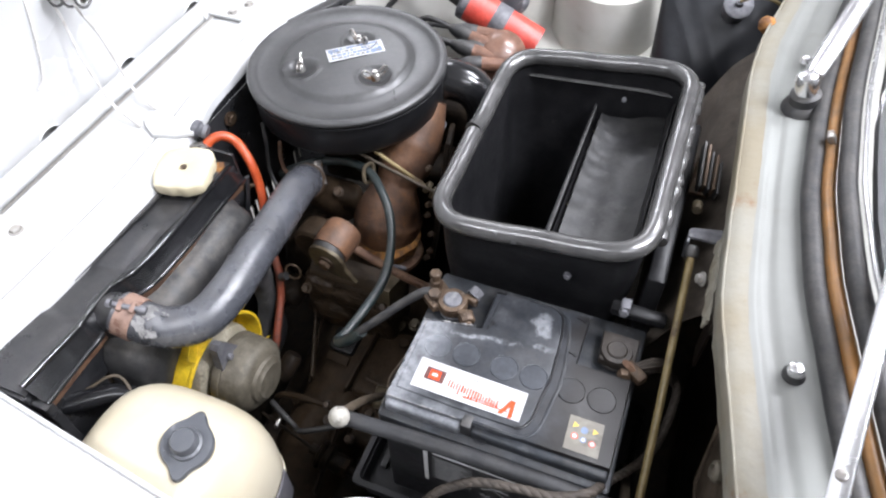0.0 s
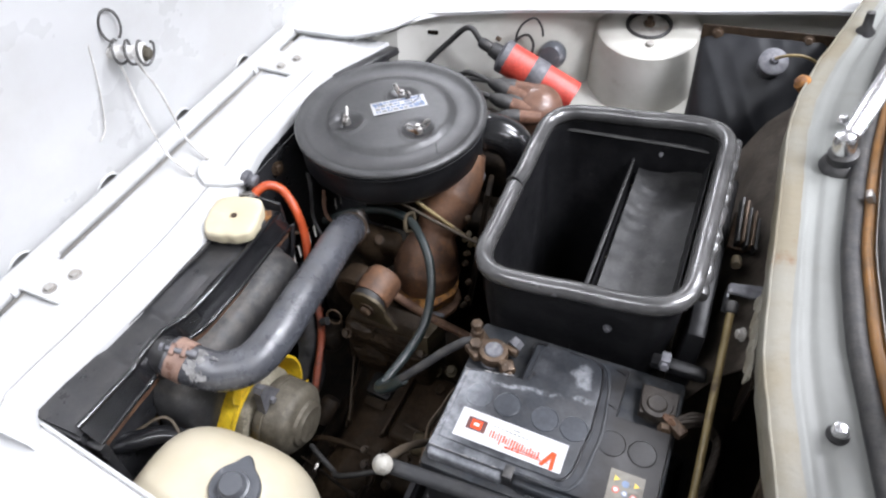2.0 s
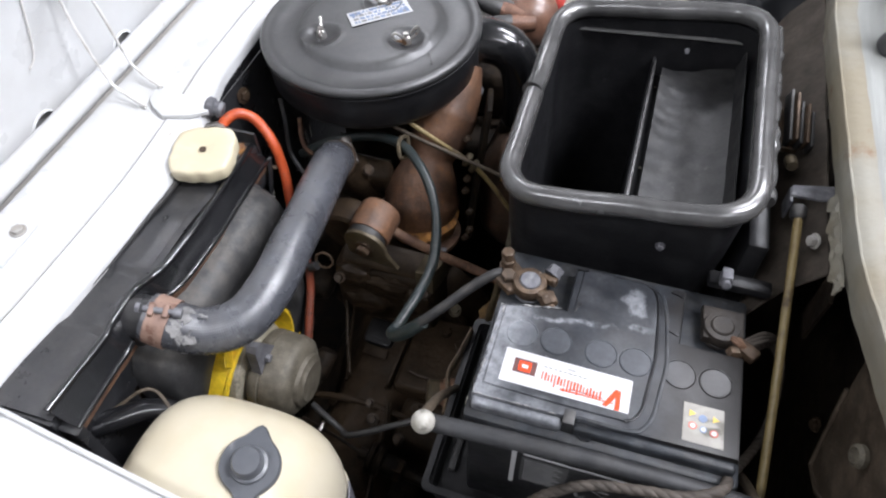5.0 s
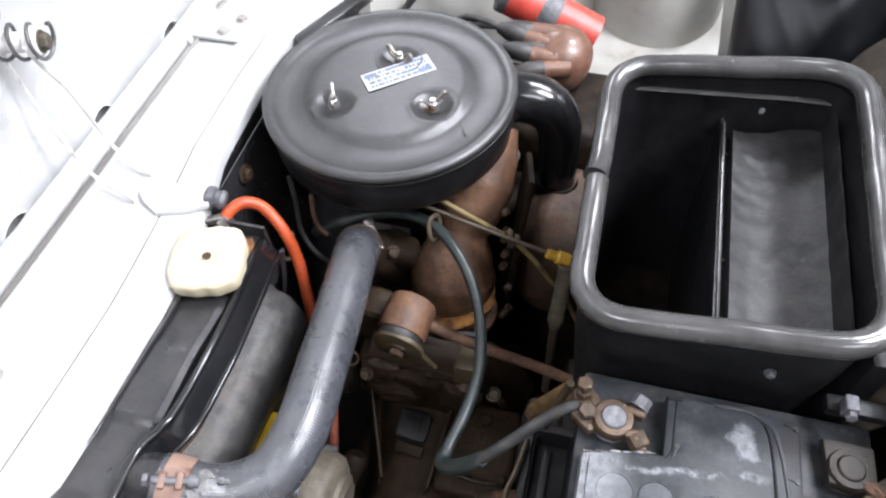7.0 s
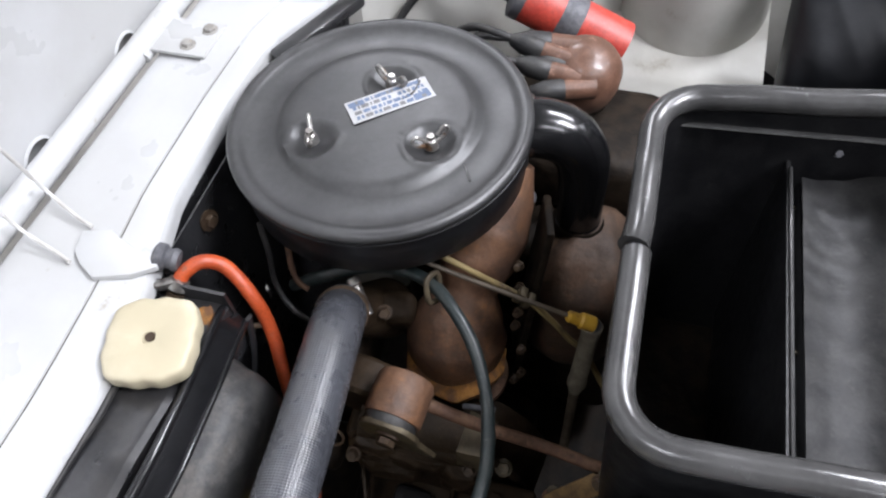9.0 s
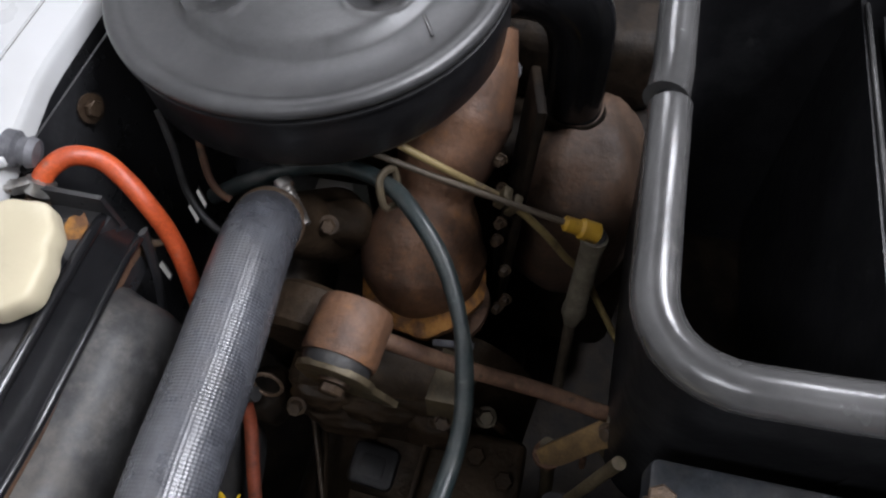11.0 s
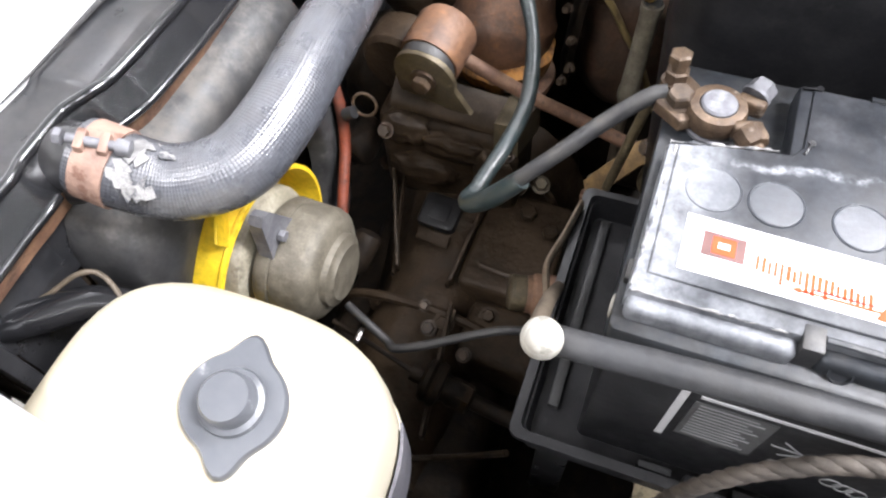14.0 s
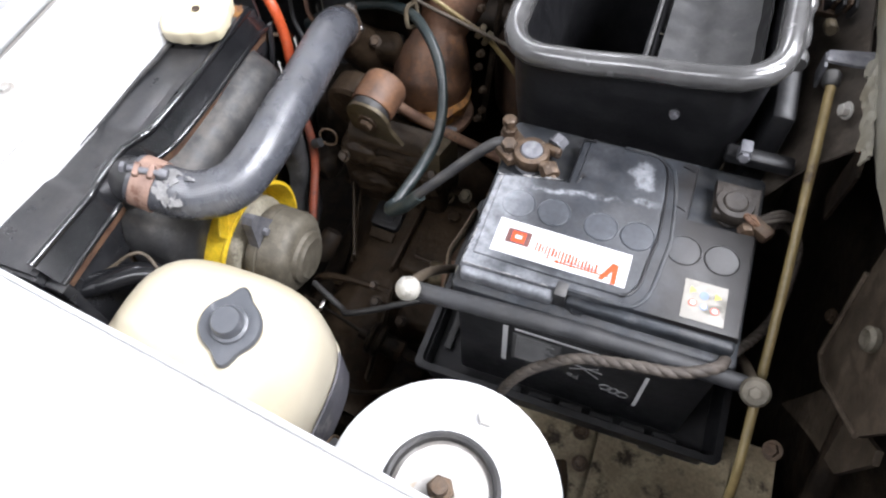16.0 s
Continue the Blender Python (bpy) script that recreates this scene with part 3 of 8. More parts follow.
def text_mesh(words, size, depth=0.0002):
    cu = bpy.data.curves.new("lettering", "FONT")
    cu.body, cu.size, cu.extrude, cu.align_x, cu.align_y = words, size, depth, "CENTER", "CENTER"
    ob = bpy.data.objects.new("lettering", cu)
    scene.collection.objects.link(ob)
    me = bpy.data.meshes.new_from_object(ob.evaluated_get(bpy.context.evaluated_depsgraph_get()))
    bpy.data.objects.remove(ob)
    bm = bmesh.new()
    bm.from_mesh(me)
    bpy.data.meshes.remove(me)
    return bm


def transform(bm, m):
    for v in bm.verts:
        v.co = m @ v.co
    return bm


def carve(target, cutter):
    """The target bmesh less the cutter bmesh."""
    obs = []
    for bm in (target, cutter):
        bmesh.ops.recalc_face_normals(bm, faces=bm.faces)
        me = bpy.data.meshes.new("work")
        bm.to_mesh(me)
        bm.free()
        obs.append(new("work", me))
    md = obs[0].modifiers.new("cut", "BOOLEAN")
    md.operation, md.object, md.solver = "DIFFERENCE", obs[1], "EXACT"
    me = bpy.data.meshes.new_from_object(obs[0].evaluated_get(bpy.context.evaluated_depsgraph_get()))
    out = bmesh.new()
    out.from_mesh(me)
    for ob in obs:
        data = ob.data
        bpy.data.objects.remove(ob)
        bpy.data.meshes.remove(data)
    bpy.data.meshes.remove(me)
    return out


# ---- the assumed workshop, out of view: its shell shapes the bounce light ----
def workshop():
    x0, x1, y0, y1, h = ROOM
    w = 0.15
    for name, lo, hi, m, label in (
            ("floor", (x0, y0, -0.2), (x1, y1, 0), CONCRETE, "grey painted concrete workshop floor"),
            ("ceiling", (x0, y0, h), (x1, y1, h + w), CEILING, "plain workshop ceiling, unseen and assumed"),
            ("wall_west", (x0 - w, y0 - w, -0.2), (x0, y1 + w, h + w), PLASTER, "plain grey workshop wall, unseen and assumed"),
            ("wall_east", (x1, y0 - w, -0.2), (x1 + w, y1 + w, h + w), PLASTER, "plain grey workshop wall, unseen and assumed"),
            ("wall_south", (x0, y0 - w, -0.2), (x1, y0, h + w), PLASTER, "plain grey workshop wall, unseen and assumed"),
            ("wall_north", (x0, y1, -0.2), (x1, y1 + w, h + w), PLASTER, "plain grey workshop wall, unseen and assumed")):
        bm = mesh()
        box_at(bm, lo, hi)
        solid(name, bm, m, label, name.split("_")[0], kind="structure")
    for x, y, long, wide, watts in LAMPS:
        lamp = thing("added_lamp", (x, y, h), "added panel lamp, out of view under the ceiling", "ceiling lamp", group="panel lamps")
        bm = mesh()
        box_at(bm, (x - long / 2 - 0.04, y - wide / 2 - 0.03, h - 0.06), (x + long / 2 + 0.04, y + wide / 2 + 0.03, h - 0.004), 0.01)
        part("housing", bm, PLASTER, lamp)
        bm = mesh()
        box_at(bm, (x - long / 2, y - wide / 2, h - 0.07), (x + long / 2, y + wide / 2, h - 0.058), 0.004)
        part("diffuser", bm, TUBEGLOW, lamp)
        data = bpy.data.lights.new("panel_light", "AREA")
        data.shape, data.size, data.size_y, data.energy = "RECTANGLE", long, wide, watts
        data.color = (0.95, 0.98, 1.0)
        ob = new("panel_light", data)
        ob.location = (x, y, h - 0.09)


# ---- the car's body ----
NEAR = lambda x: (x, -0.176 - 0.152 * (x + 0.449), 0.728 + 0.15 * (x + 0.449))          # inner edge of the near wing
FAR_ROWS = curve_at([(-0.62, 0.53, 0.742), (-0.50, 0.53, 0.750), (-0.434, 0.54, 0.770), (-0.402, 0.595, 0.775), (-0.28, 0.652, 0.775), (-0.155, 0.698, 0.775), (0.011, 0.751, 0.775), (0.157, 0.805, 0.775), (0.5, 0.86, 0.79)])
FAR_WALL = curve_at([(-0.62, 0.545), (-0.434, 0.555), (-0.402, 0.61), (-0.28, 0.667), (-0.2, 0.702), (-0.15, 0.765), (-0.10, 0.838), (0.5, 0.865)])
FAR = lambda x: (x, *FAR_ROWS(x))
COWL_ROWS = curve_at([(-0.45, 0.222), (-0.3, 0.199), (-0.162, 0.179), (-0.10, 0.169), (-0.035, 0.157), (0.03, 0.1445), (0.06, 0.1405), (0.10, 0.1385), (0.185, 0.137), (0.285, 0.1350), (0.36, 0.1335), (0.43, 0.1385), (0.52, 0.156), (0.57, 0.170), (0.75, 0.215), (0.95, 0.27)])
COWL_Z = 0.853
PANEL_EDGE = curve_at([(-0.20, -0.44), (-0.165, -0.470), (-0.13, -0.467), (-0.09, -0.461), (-0.02, -0.456), (0.06, -0.453), (0.10, -0.457), (0.15, -0.464), (0.20, -0.474), (0.25, -0.486), (0.36, -0.490), (0.43, -0.487), (0.47, -0.482), (0.53, -0.452), (0.62, -0.42)])
SEAL_ROWS = curve_at([(-0.45, 0.318), (-0.25, 0.268), (-0.08, 0.231), (-0.05, 0.224), (0.011, 0.213), (0.088, 0.199), (0.184, 0.192), (0.306, 0.196), (0.5, 0.217), (0.75, 0.27), (0.95, 0.32)])


def body_shell():
    car = thing("car_body", (0, 0, 0.3), "white painted body shell of an old small car", "car body")

    # near wing: a rounded top that rolls outward, with a turned-down inner lip
    bm = mesh()

    def near(u, v):
        x = -0.9 + 1.35 * u
        ex, ey, ez = NEAR(max(x, -0.55))
        ey += 0.0 if x > -0.50 else (-0.50 - x) * 0.6
        t = v * 0.62 - 0.018
        if t < 0:
            return (x, ey + 0.002, ez + t)
        return (x, ey - t, ez + 0.016 * math.sin(min(t / 0.4, 1) * 1.6) - 0.5 * max(0, t - 0.30) ** 1.5)
    sheet(bm, near, 60, 44, 0.0015)
    part("wing", bm, WHITE, car, "white front wing with a turned-down inner edge")
    bm = mesh()
    tube(bm, [NEAR(-0.53 + 0.06 * i) for i in range(14)], 0.0022, 8, 2)
    part("wing_edge", bm, WHITE, car)

    # far wing
    bm = mesh()

    def far(u, v):
        x = -0.9 + 1.5 * u
        ex, ey, ez = FAR(max(x, -0.62))
        t = v * 0.45 - 0.004
        if t < 0:
            return (x, ey - 0.001, ez + t)
        return (x, ey + t, ez + 0.018 * min(1, t / 0.03) - 0.5 * max(0, t - 0.2) ** 1.5)
    sheet(bm, far, 40, 30, 0.0015)
    part("wing", bm, WHITE, car, "white front wing on the far side")
    bm = mesh()
    tube(bm, [FAR(x) for x in np.linspace(-0.62, 0.45, 40)], 0.0032, 8, 2)
    part("wing_edge", bm, WHITE, car)
    # unseen front apron strips, added to keep lamp light out of the bay
    for z0, z1, x in ((0.652, 0.365, -0.636), (0.24, 0.19, -0.62)):
        bm = mesh()
        sheet(bm, lambda u, v, z0=z0, z1=z1, x=x: (x + 0.01 * v, -0.34 + 1.28 * u, z0 + (z1 - z0) * v), 20, 4, 0.003, (1, 0, 0))
        part("added_apron", bm, WHITE, car, "unseen white apron strip, added to shade the bay")
    # ledge of the far wheel arch under the shock tower
    bm = mesh()
    ys, zs = [0.86, 0.80, 0.70, 0.655, 0.632, 0.615], [0.648, 0.636, 0.612, 0.600, 0.570, 0.38]
    sheet(bm, lambda u, v: (-0.27 + 0.29 * u, np.interp(v, [0, 0.15, 0.4, 0.55, 0.7, 1], ys), np.interp(v, [0, 0.15, 0.4, 0.55, 0.7, 1], zs)), 12, 20, 0.002)
    part("wheel_arch", bm, OLDWHITE, car, "aged cream ledge of the far wheel arch")
    # slot, its shade drawn as a near-black bar, and wire loop on the far inner wing
    bm = mesh()
    box(bm, (0.034, 0.006, 0.007), pose(-0.40, 0.609, 0.737, 0, 6, 22), 0.001)
    part("slot", bm, NEARBLACK, car)
    bm = mesh()
    tube(bm, [(-0.265, 0.655, 0.715), (-0.262, 0.652, 0.738), (-0.250, 0.650, 0.760), (-0.234, 0.653, 0.768), (-0.224, 0.658, 0.752), (-0.222, 0.662, 0.735)], 0.0017, 8, 8)
    part("wire_loop", bm, RUBBER, car)

    # inner wings: cream on the far side, dark brown on the near
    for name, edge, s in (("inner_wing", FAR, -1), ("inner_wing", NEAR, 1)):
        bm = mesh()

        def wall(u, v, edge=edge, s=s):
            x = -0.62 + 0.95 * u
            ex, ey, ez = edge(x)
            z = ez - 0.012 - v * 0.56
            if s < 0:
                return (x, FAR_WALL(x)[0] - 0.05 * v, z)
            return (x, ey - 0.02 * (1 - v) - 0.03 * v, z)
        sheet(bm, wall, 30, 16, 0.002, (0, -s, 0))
        part(name, bm, OLDWHITE if s < 0 else OILY, car, "aged cream inner wing with dirt" if s < 0 else "dark brown inner wing on the near side")

    # the front cross panel between the hood and the radiator
    bm = mesh()

    def front(u, v):
        y = -0.20 + 0.82 * u
        xi = PANEL_EDGE(y)[0]
        rows = [(-0.64, 0.655), (-0.612, 0.660), (-0.5955, 0.690), (-0.595, 0.733), (-0.591, 0.7360), (-0.545, 0.7365), (-0.5435, 0.7395), ((xi - 0.543) / 2 - 0.0014, 0.7405), ((xi - 0.543) / 2, 0.7345), ((xi - 0.543) / 2 + 0.0014, 0.7403), (xi - 0.010, 0.7395), (xi - 0.002, 0.7385), (xi, 0.735), (xi + 0.001, 0.724)]
        k = v * (len(rows) - 1)
        i = min(int(k), len(rows) - 2)
        a, b, f = rows[i], rows[i + 1], k - i
        return (a[0] + (b[0] - a[0]) * f, y, a[1] + (b[1] - a[1]) * f)
    sheet(bm, front, 48, 39, 0.0015)
    part("front_panel", bm, WHITE, car, "white front cross panel above the grille")
    # grey strip in the pressed seam, putting its shade into the shape
    bm = mesh()
    tube(bm, [((PANEL_EDGE(y)[0] - 0.543) / 2, y, 0.7385) for y in np.linspace(-0.19, 0.44, 40)], 0.0009, 6, 1, smooth=False)
    part("seam_shade", bm, ALLOY, car, "thin grey strip that draws the shade in the panel's seam")
    # black strip that draws the dark gap between panel edge and tank
    bm = mesh()
    tube(bm, [(PANEL_EDGE(y)[0] + 0.0032, y, 0.7335 - 0.12 * max(0.0, y - 0.05)) for y in np.linspace(-0.05, 0.150, 24)], [0.0004 + 0.0022 * min(1.0, max(0.0, y + 0.05) / 0.12) for y in np.linspace(-0.05, 0.150, 24)], 8, 1, smooth=False)
    part("edge_shade", bm, RUBBER, car, "thin black strip laid in as shade under the panel edge")
    bm = mesh()

    def flange(u, v):
        y = -0.20 + 0.82 * u
        xi = PANEL_EDGE(y)[0]
        return (xi - 0.0005, y, 0.7245 - 0.065 * v)
    sheet(bm, flange, 48, 4, 0.002, (1, 0, 0))
    part("panel_flange", bm, BLACKPAINT, car, "black flange under the front panel")

    # shock towers, the far one leaning inward
    for c, tilt, grow in ((Vector((-0.0565, -0.2215, 0.754)), 0, 0.96), (Vector((-0.073, 0.757, 0.735)), 9, 1.07)):
        m = Matrix.Translation(c) @ Matrix.Rotation(radians(tilt), 4, "X") @ Matrix.Translation((0, 0, -0.73))
        bm = mesh()
        lathe(bm, [(0.034, 0.722), (0.036, 0.728), (0.045, 0.731), (0.070 * grow, 0.729), (0.0765 * grow, 0.724), (0.079 * grow, 0.712), (0.086 * grow, 0.62), (0.098, 0.50), (0.104, 0.36)], m, 48)
        bmesh.ops.delete(bm, geom=[f for f in bm.faces if len(f.verts) > 4], context="FACES")
        tower = part("shock_tower", bm, OLDWHITE if c.y > 0 else WHITE, car, "white shock absorber tower")
        bm = mesh()
        lathe(bm, [(0.037, 0.716), (0.037, 0.7305), (0.0345, 0.7328), (0.0325, 0.7315), (0.032, 0.716)], m, 36)
        part("rubber_ring", bm, RUBBER, tower)
        bm = mesh()
        lathe(bm, [(0.0325, 0.717), (0.0325, 0.7235), (0.029, 0.7265), (0.0265, 0.7258), (0.012, 0.7255), (0.0, 0.7255)], m, 36)
        part("cup_washer", bm, CUPGREY, tower, "pale grey pressed cup washer")
        bm = mesh()
        hexa(bm, m @ Vector((0, 0, 0.7262)), (0, 0, 1), 0.009, 0.008)
        rod(bm, m @ Vector((0, 0, 0.73)), m @ Vector((0, 0, 0.742)), 0.005, 12)
        part("nut", bm, OLDSTEEL, tower)
        bm = mesh()
        s = 1 if c.y < 0 else -1
        hexa(bm, m @ Vector((0.013, s * 0.052, 0.7295)), (0, 0, 1), 0.0065, 0.006, 0.0)
        part("bolt", bm, CUPGREY, tower, "paint-covered bolt head")

    # road wheels under the wings
    for y in (-0.36, 0.89):
        w = axis((0, 1, 0), (-0.07, y, 0.275))
        bm = mesh()
        lathe(bm, [(0.165, -0.07), (0.235, -0.078), (0.262, -0.068), (0.274, -0.045), (0.2752, 0.0), (0.274, 0.045), (0.262, 0.068), (0.235, 0.078), (0.165, 0.07)], w, 56)
        tyre = part("tyre", bm, RUBBER, car, "black rubber tyre")
        bm = mesh()
        lathe(bm, [(0.166, -0.068), (0.172, -0.072), (0.172, 0.072), (0.150, 0.060), (0.10, 0.03), (0, 0.03)], w, 40)
        part("rim", bm, ALLOY, tyre, "grey steel rim")

    # cowl under the windscreen: yellowed front edge, crease, then the grey panel
    bm = mesh()

    def tape(u, v):
        y = -0.42 + 1.3 * u
        x = COWL_ROWS(y)[0] + 0.0005 * math.sin(y * 160) * math.sin(y * 47)
        rows = [(0.002, -0.026), (0.0, -0.006), (0.002, 0.0), (0.009, 0.003), (0.020, 0.004)]
        k = v * 4
        i = min(int(k), 3)
        f = k - i
        a, b = rows[i], rows[i + 1]
        return (x + a[0] + (b[0] - a[0]) * f, y, COWL_Z + a[1] + (b[1] - a[1]) * f)
    sheet(bm, tape, 150, 8, 0.002)
    part("cowl_edge", bm, TAPE, car, "yellowed, rust-spotted front edge of the cowl")
    bm = mesh()
    tube(bm, [(COWL_ROWS(y)[0] + 0.0015 + 0.0009 * noise.noise(Vector((y * 30, 0, 3))), y, COWL_Z + 0.0012 + 0.001 * noise.noise(Vector((y * 40, 5, 0)))) for y in np.linspace(-0.42, 0.88, 120)], 0.0013, 8, 1, smooth=False)
    part("edge_lip", bm, TAPE, car, "peeling pale lip along the cowl edge")
    bm = mesh()
    sheet(bm, lambda u, v: (0.1385 - 0.003 * v + 0.002 * noise.noise(Vector((u * 9, v * 4, 2))), 0.050 + 0.095 * u, COWL_Z - 0.022 - (0.012 + 0.012 * noise.noise(Vector((u * 8, 1, 7)))) * v), 60, 6, 0.0015, (-1, 0, 0))
    part("torn_flange", bm, TAPE, car, "torn pale flange hanging under the cowl edge")
    bm = mesh()

    def cowl(u, v):
        y = -0.42 + 1.3 * u
        x0, x1 = COWL_ROWS(y)[0] + 0.0195, SEAL_ROWS(y)[0] + 0.004
        rows = [(0.0, 0.0035), (0.12, 0.0045), (0.22, 0.0025), (0.34, 0.0025), (0.46, 0.006), (1.0, 0.012)]
        z = np.interp(v, [r[0] for r in rows], [r[1] for r in rows])
        return (x0 + (x1 - x0) * v, y, COWL_Z + z)
    sheet(bm, cowl, 60, 26, 0.002)
    part("cowl_panel", bm, GREYPAINT, car, "grey-white cowl panel under the windscreen")

    # firewall under the cowl
    bm = mesh()
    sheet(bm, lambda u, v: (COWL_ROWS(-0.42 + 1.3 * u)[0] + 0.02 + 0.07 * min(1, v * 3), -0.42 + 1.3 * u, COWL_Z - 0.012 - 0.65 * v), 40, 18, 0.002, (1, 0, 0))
    part("firewall", bm, NEARBLACK, car, "near-black firewall behind the engine")

    # dusty brown bulkhead between the intake box and the cowl
    bm = mesh()

    def bulkhead(u, v):
        y = 0.105 + 0.40 * u
        z = float(np.interp(v, [0, 0.25, 0.5, 1], [0.800, 0.765, 0.700, 0.40])) - 0.02 * (1 - u)
        x = 0.150 - 0.040 * min(1, v * 2.2) - 0.012 * v + 0.0015 * noise.noise(Vector((u * 9, v * 7, 3)))
        return (x, y, z)
    sheet(bm, bulkhead, 40, 24, 0.002, (-1, 0, 0.4))
    part("bulkhead", bm, BULKHEAD, car, "dusty brown bulkhead beside the intake box")

    # chassis ledge at the foot of the near inner wing, with an overlapping plate
    bm = mesh()
    sheet(bm, lambda u, v: (-0.05 + 0.26 * u, -0.26 + 0.235 * v, 0.505 - 0.02 * u + 0.004 * noise.noise(Vector((u * 5, v * 5, 1)))), 20, 14, 0.002)
    ledge = part("chassis_ledge", bm, DIRTYCREAM, car, "cream chassis ledge with mud stains")
    bm = mesh()
    sheet(bm, lambda u, v: (0.040 + 0.125 * u, -0.255 + 0.215 * v, 0.512 - 0.012 * u), 10, 10, 0.003)
    part("plate", bm, DIRTYCREAM, ledge)
    bm = mesh()
    tube(bm, [(0.012, -0.11, 0.512), (0.020, -0.14, 0.514), (0.018, -0.20, 0.515)], 0.006, 10, 6)
    part("pipe", bm, RUSTDARK, ledge)
    for x, y in ((0.024, -0.075), (0.03, -0.105)):
        bm = mesh()
        hexa(bm, (x, y, 0.508), (0, 0, 1), 0.005, 0.005, 0.008)
        part("bolt", bm, OLDSTEEL, ledge)

    # windscreen with its seal
    bm = mesh()
    tube(bm, [(SEAL_ROWS(y)[0] + 0.004, y, COWL_Z + 0.016) for y in np.linspace(-0.42, 0.88, 27)], 0.0085, 10, 2)
    screen = part("screen_seal", bm, RUBBER, car, "black rubber windscreen seal with an amber insert")
    bm = mesh()
    tube(bm, [(SEAL_ROWS(y)[0] + 0.0155, y, COWL_Z + 0.0225) for y in np.linspace(-0.42, 0.88, 27)], 0.0058, 10, 2)
    part("amber_insert", bm, TRIMORANGE, screen)
    bm = mesh()
    tube(bm, [(SEAL_ROWS(y)[0] + 0.026, y, COWL_Z + 0.034) for y in np.linspace(-0.42, 0.88, 27)], 0.0080, 10, 2)
    part("seal_lip", bm, RUBBER, screen)
    bm = mesh()
    tube(bm, [(SEAL_ROWS(y)[0] + 0.035, y, COWL_Z + 0.044) for y in np.linspace(-0.42, 0.88, 27)], 0.0022, 8, 2)
    part("chrome_bead", bm, CHROME, screen)
    bm = mesh()
    box(bm, (0.006, 0.011, 0.016), pose(SEAL_ROWS(0.24)[0] + 0.0135, 0.245, COWL_Z + 0.028, 0, -35, 0), 0.0012)
    part("joint_clip", bm, STEEL, screen)
    bm = mesh()
    sheet(bm, lambda u, v: (SEAL_ROWS(-0.42 + 1.3 * u)[0] + 0.030 + 0.30 * v, -0.42 + 1.3 * u, COWL_Z + 0.036 + 0.40 * v), 24, 6, 0.004, (-0.8, 0, 0.6))
    glass = part("windscreen", bm, GLASS, car, "clear windscreen glass reflecting the lamps")
    glass.visible_shadow = False
    bm = mesh()
    sheet(bm, lambda u, v: (SEAL_ROWS(-0.42 + 1.3 * u)[0] + 0.055 + 0.5 * v, -0.42 + 1.3 * u, COWL_Z + 0.02 + 0.03 * math.sin(v * 3)), 20, 8, 0.01)
    part("dashboard", bm, DARK, car, "dark dashboard top behind the windscreen")

    # two studs on the cowl edge and the chrome washer jet
    bm = mesh()
    lathe(bm, [(0.0080, 0), (0.0080, 0.002), (0.0064, 0.004), (0.0062, 0.006)], axis((0, 0, 1), (0.196, 0.0, COWL_Z + 0.007)), 24)
    jet = part("jet_base", bm, RUBBER, car)
    bm = mesh()
    lathe(bm, [(0.0054, 0.005), (0.0056, 0.011), (0.0045, 0.0135), (0.002, 0.0145), (0, 0.0145)], axis((-0.12, -0.1, 1), (0.196, 0.0, COWL_Z + 0.007)), 24)
    rod(bm, (0.1915, -0.004, COWL_Z + 0.018), (0.1905, -0.0062, COWL_Z + 0.0195), 0.0016, 10)
    part("washer_jet", bm, CHROME, jet, "chrome washer jet")
    bm = mesh()
    lathe(bm, [(0.012, 0), (0.011, 0.006), (0.006, 0.012), (0.005, 0.03), (0, 0.032)], axis((-0.1, 0, 1), (0.205, 0.60, COWL_Z)), 20)
    part("hood_stop", bm, RUBBER, car, "black rubber hood stop")
    bm = mesh()
    lathe(bm, [(0.009, 0), (0.010, 0.008), (0.006, 0.014), (0, 0.016)], axis((-0.7, 0, 0.7), (0.148, 0.47, COWL_Z - 0.008)), 16)
    part("edge_grommet", bm, OCHRE, car)
    return car


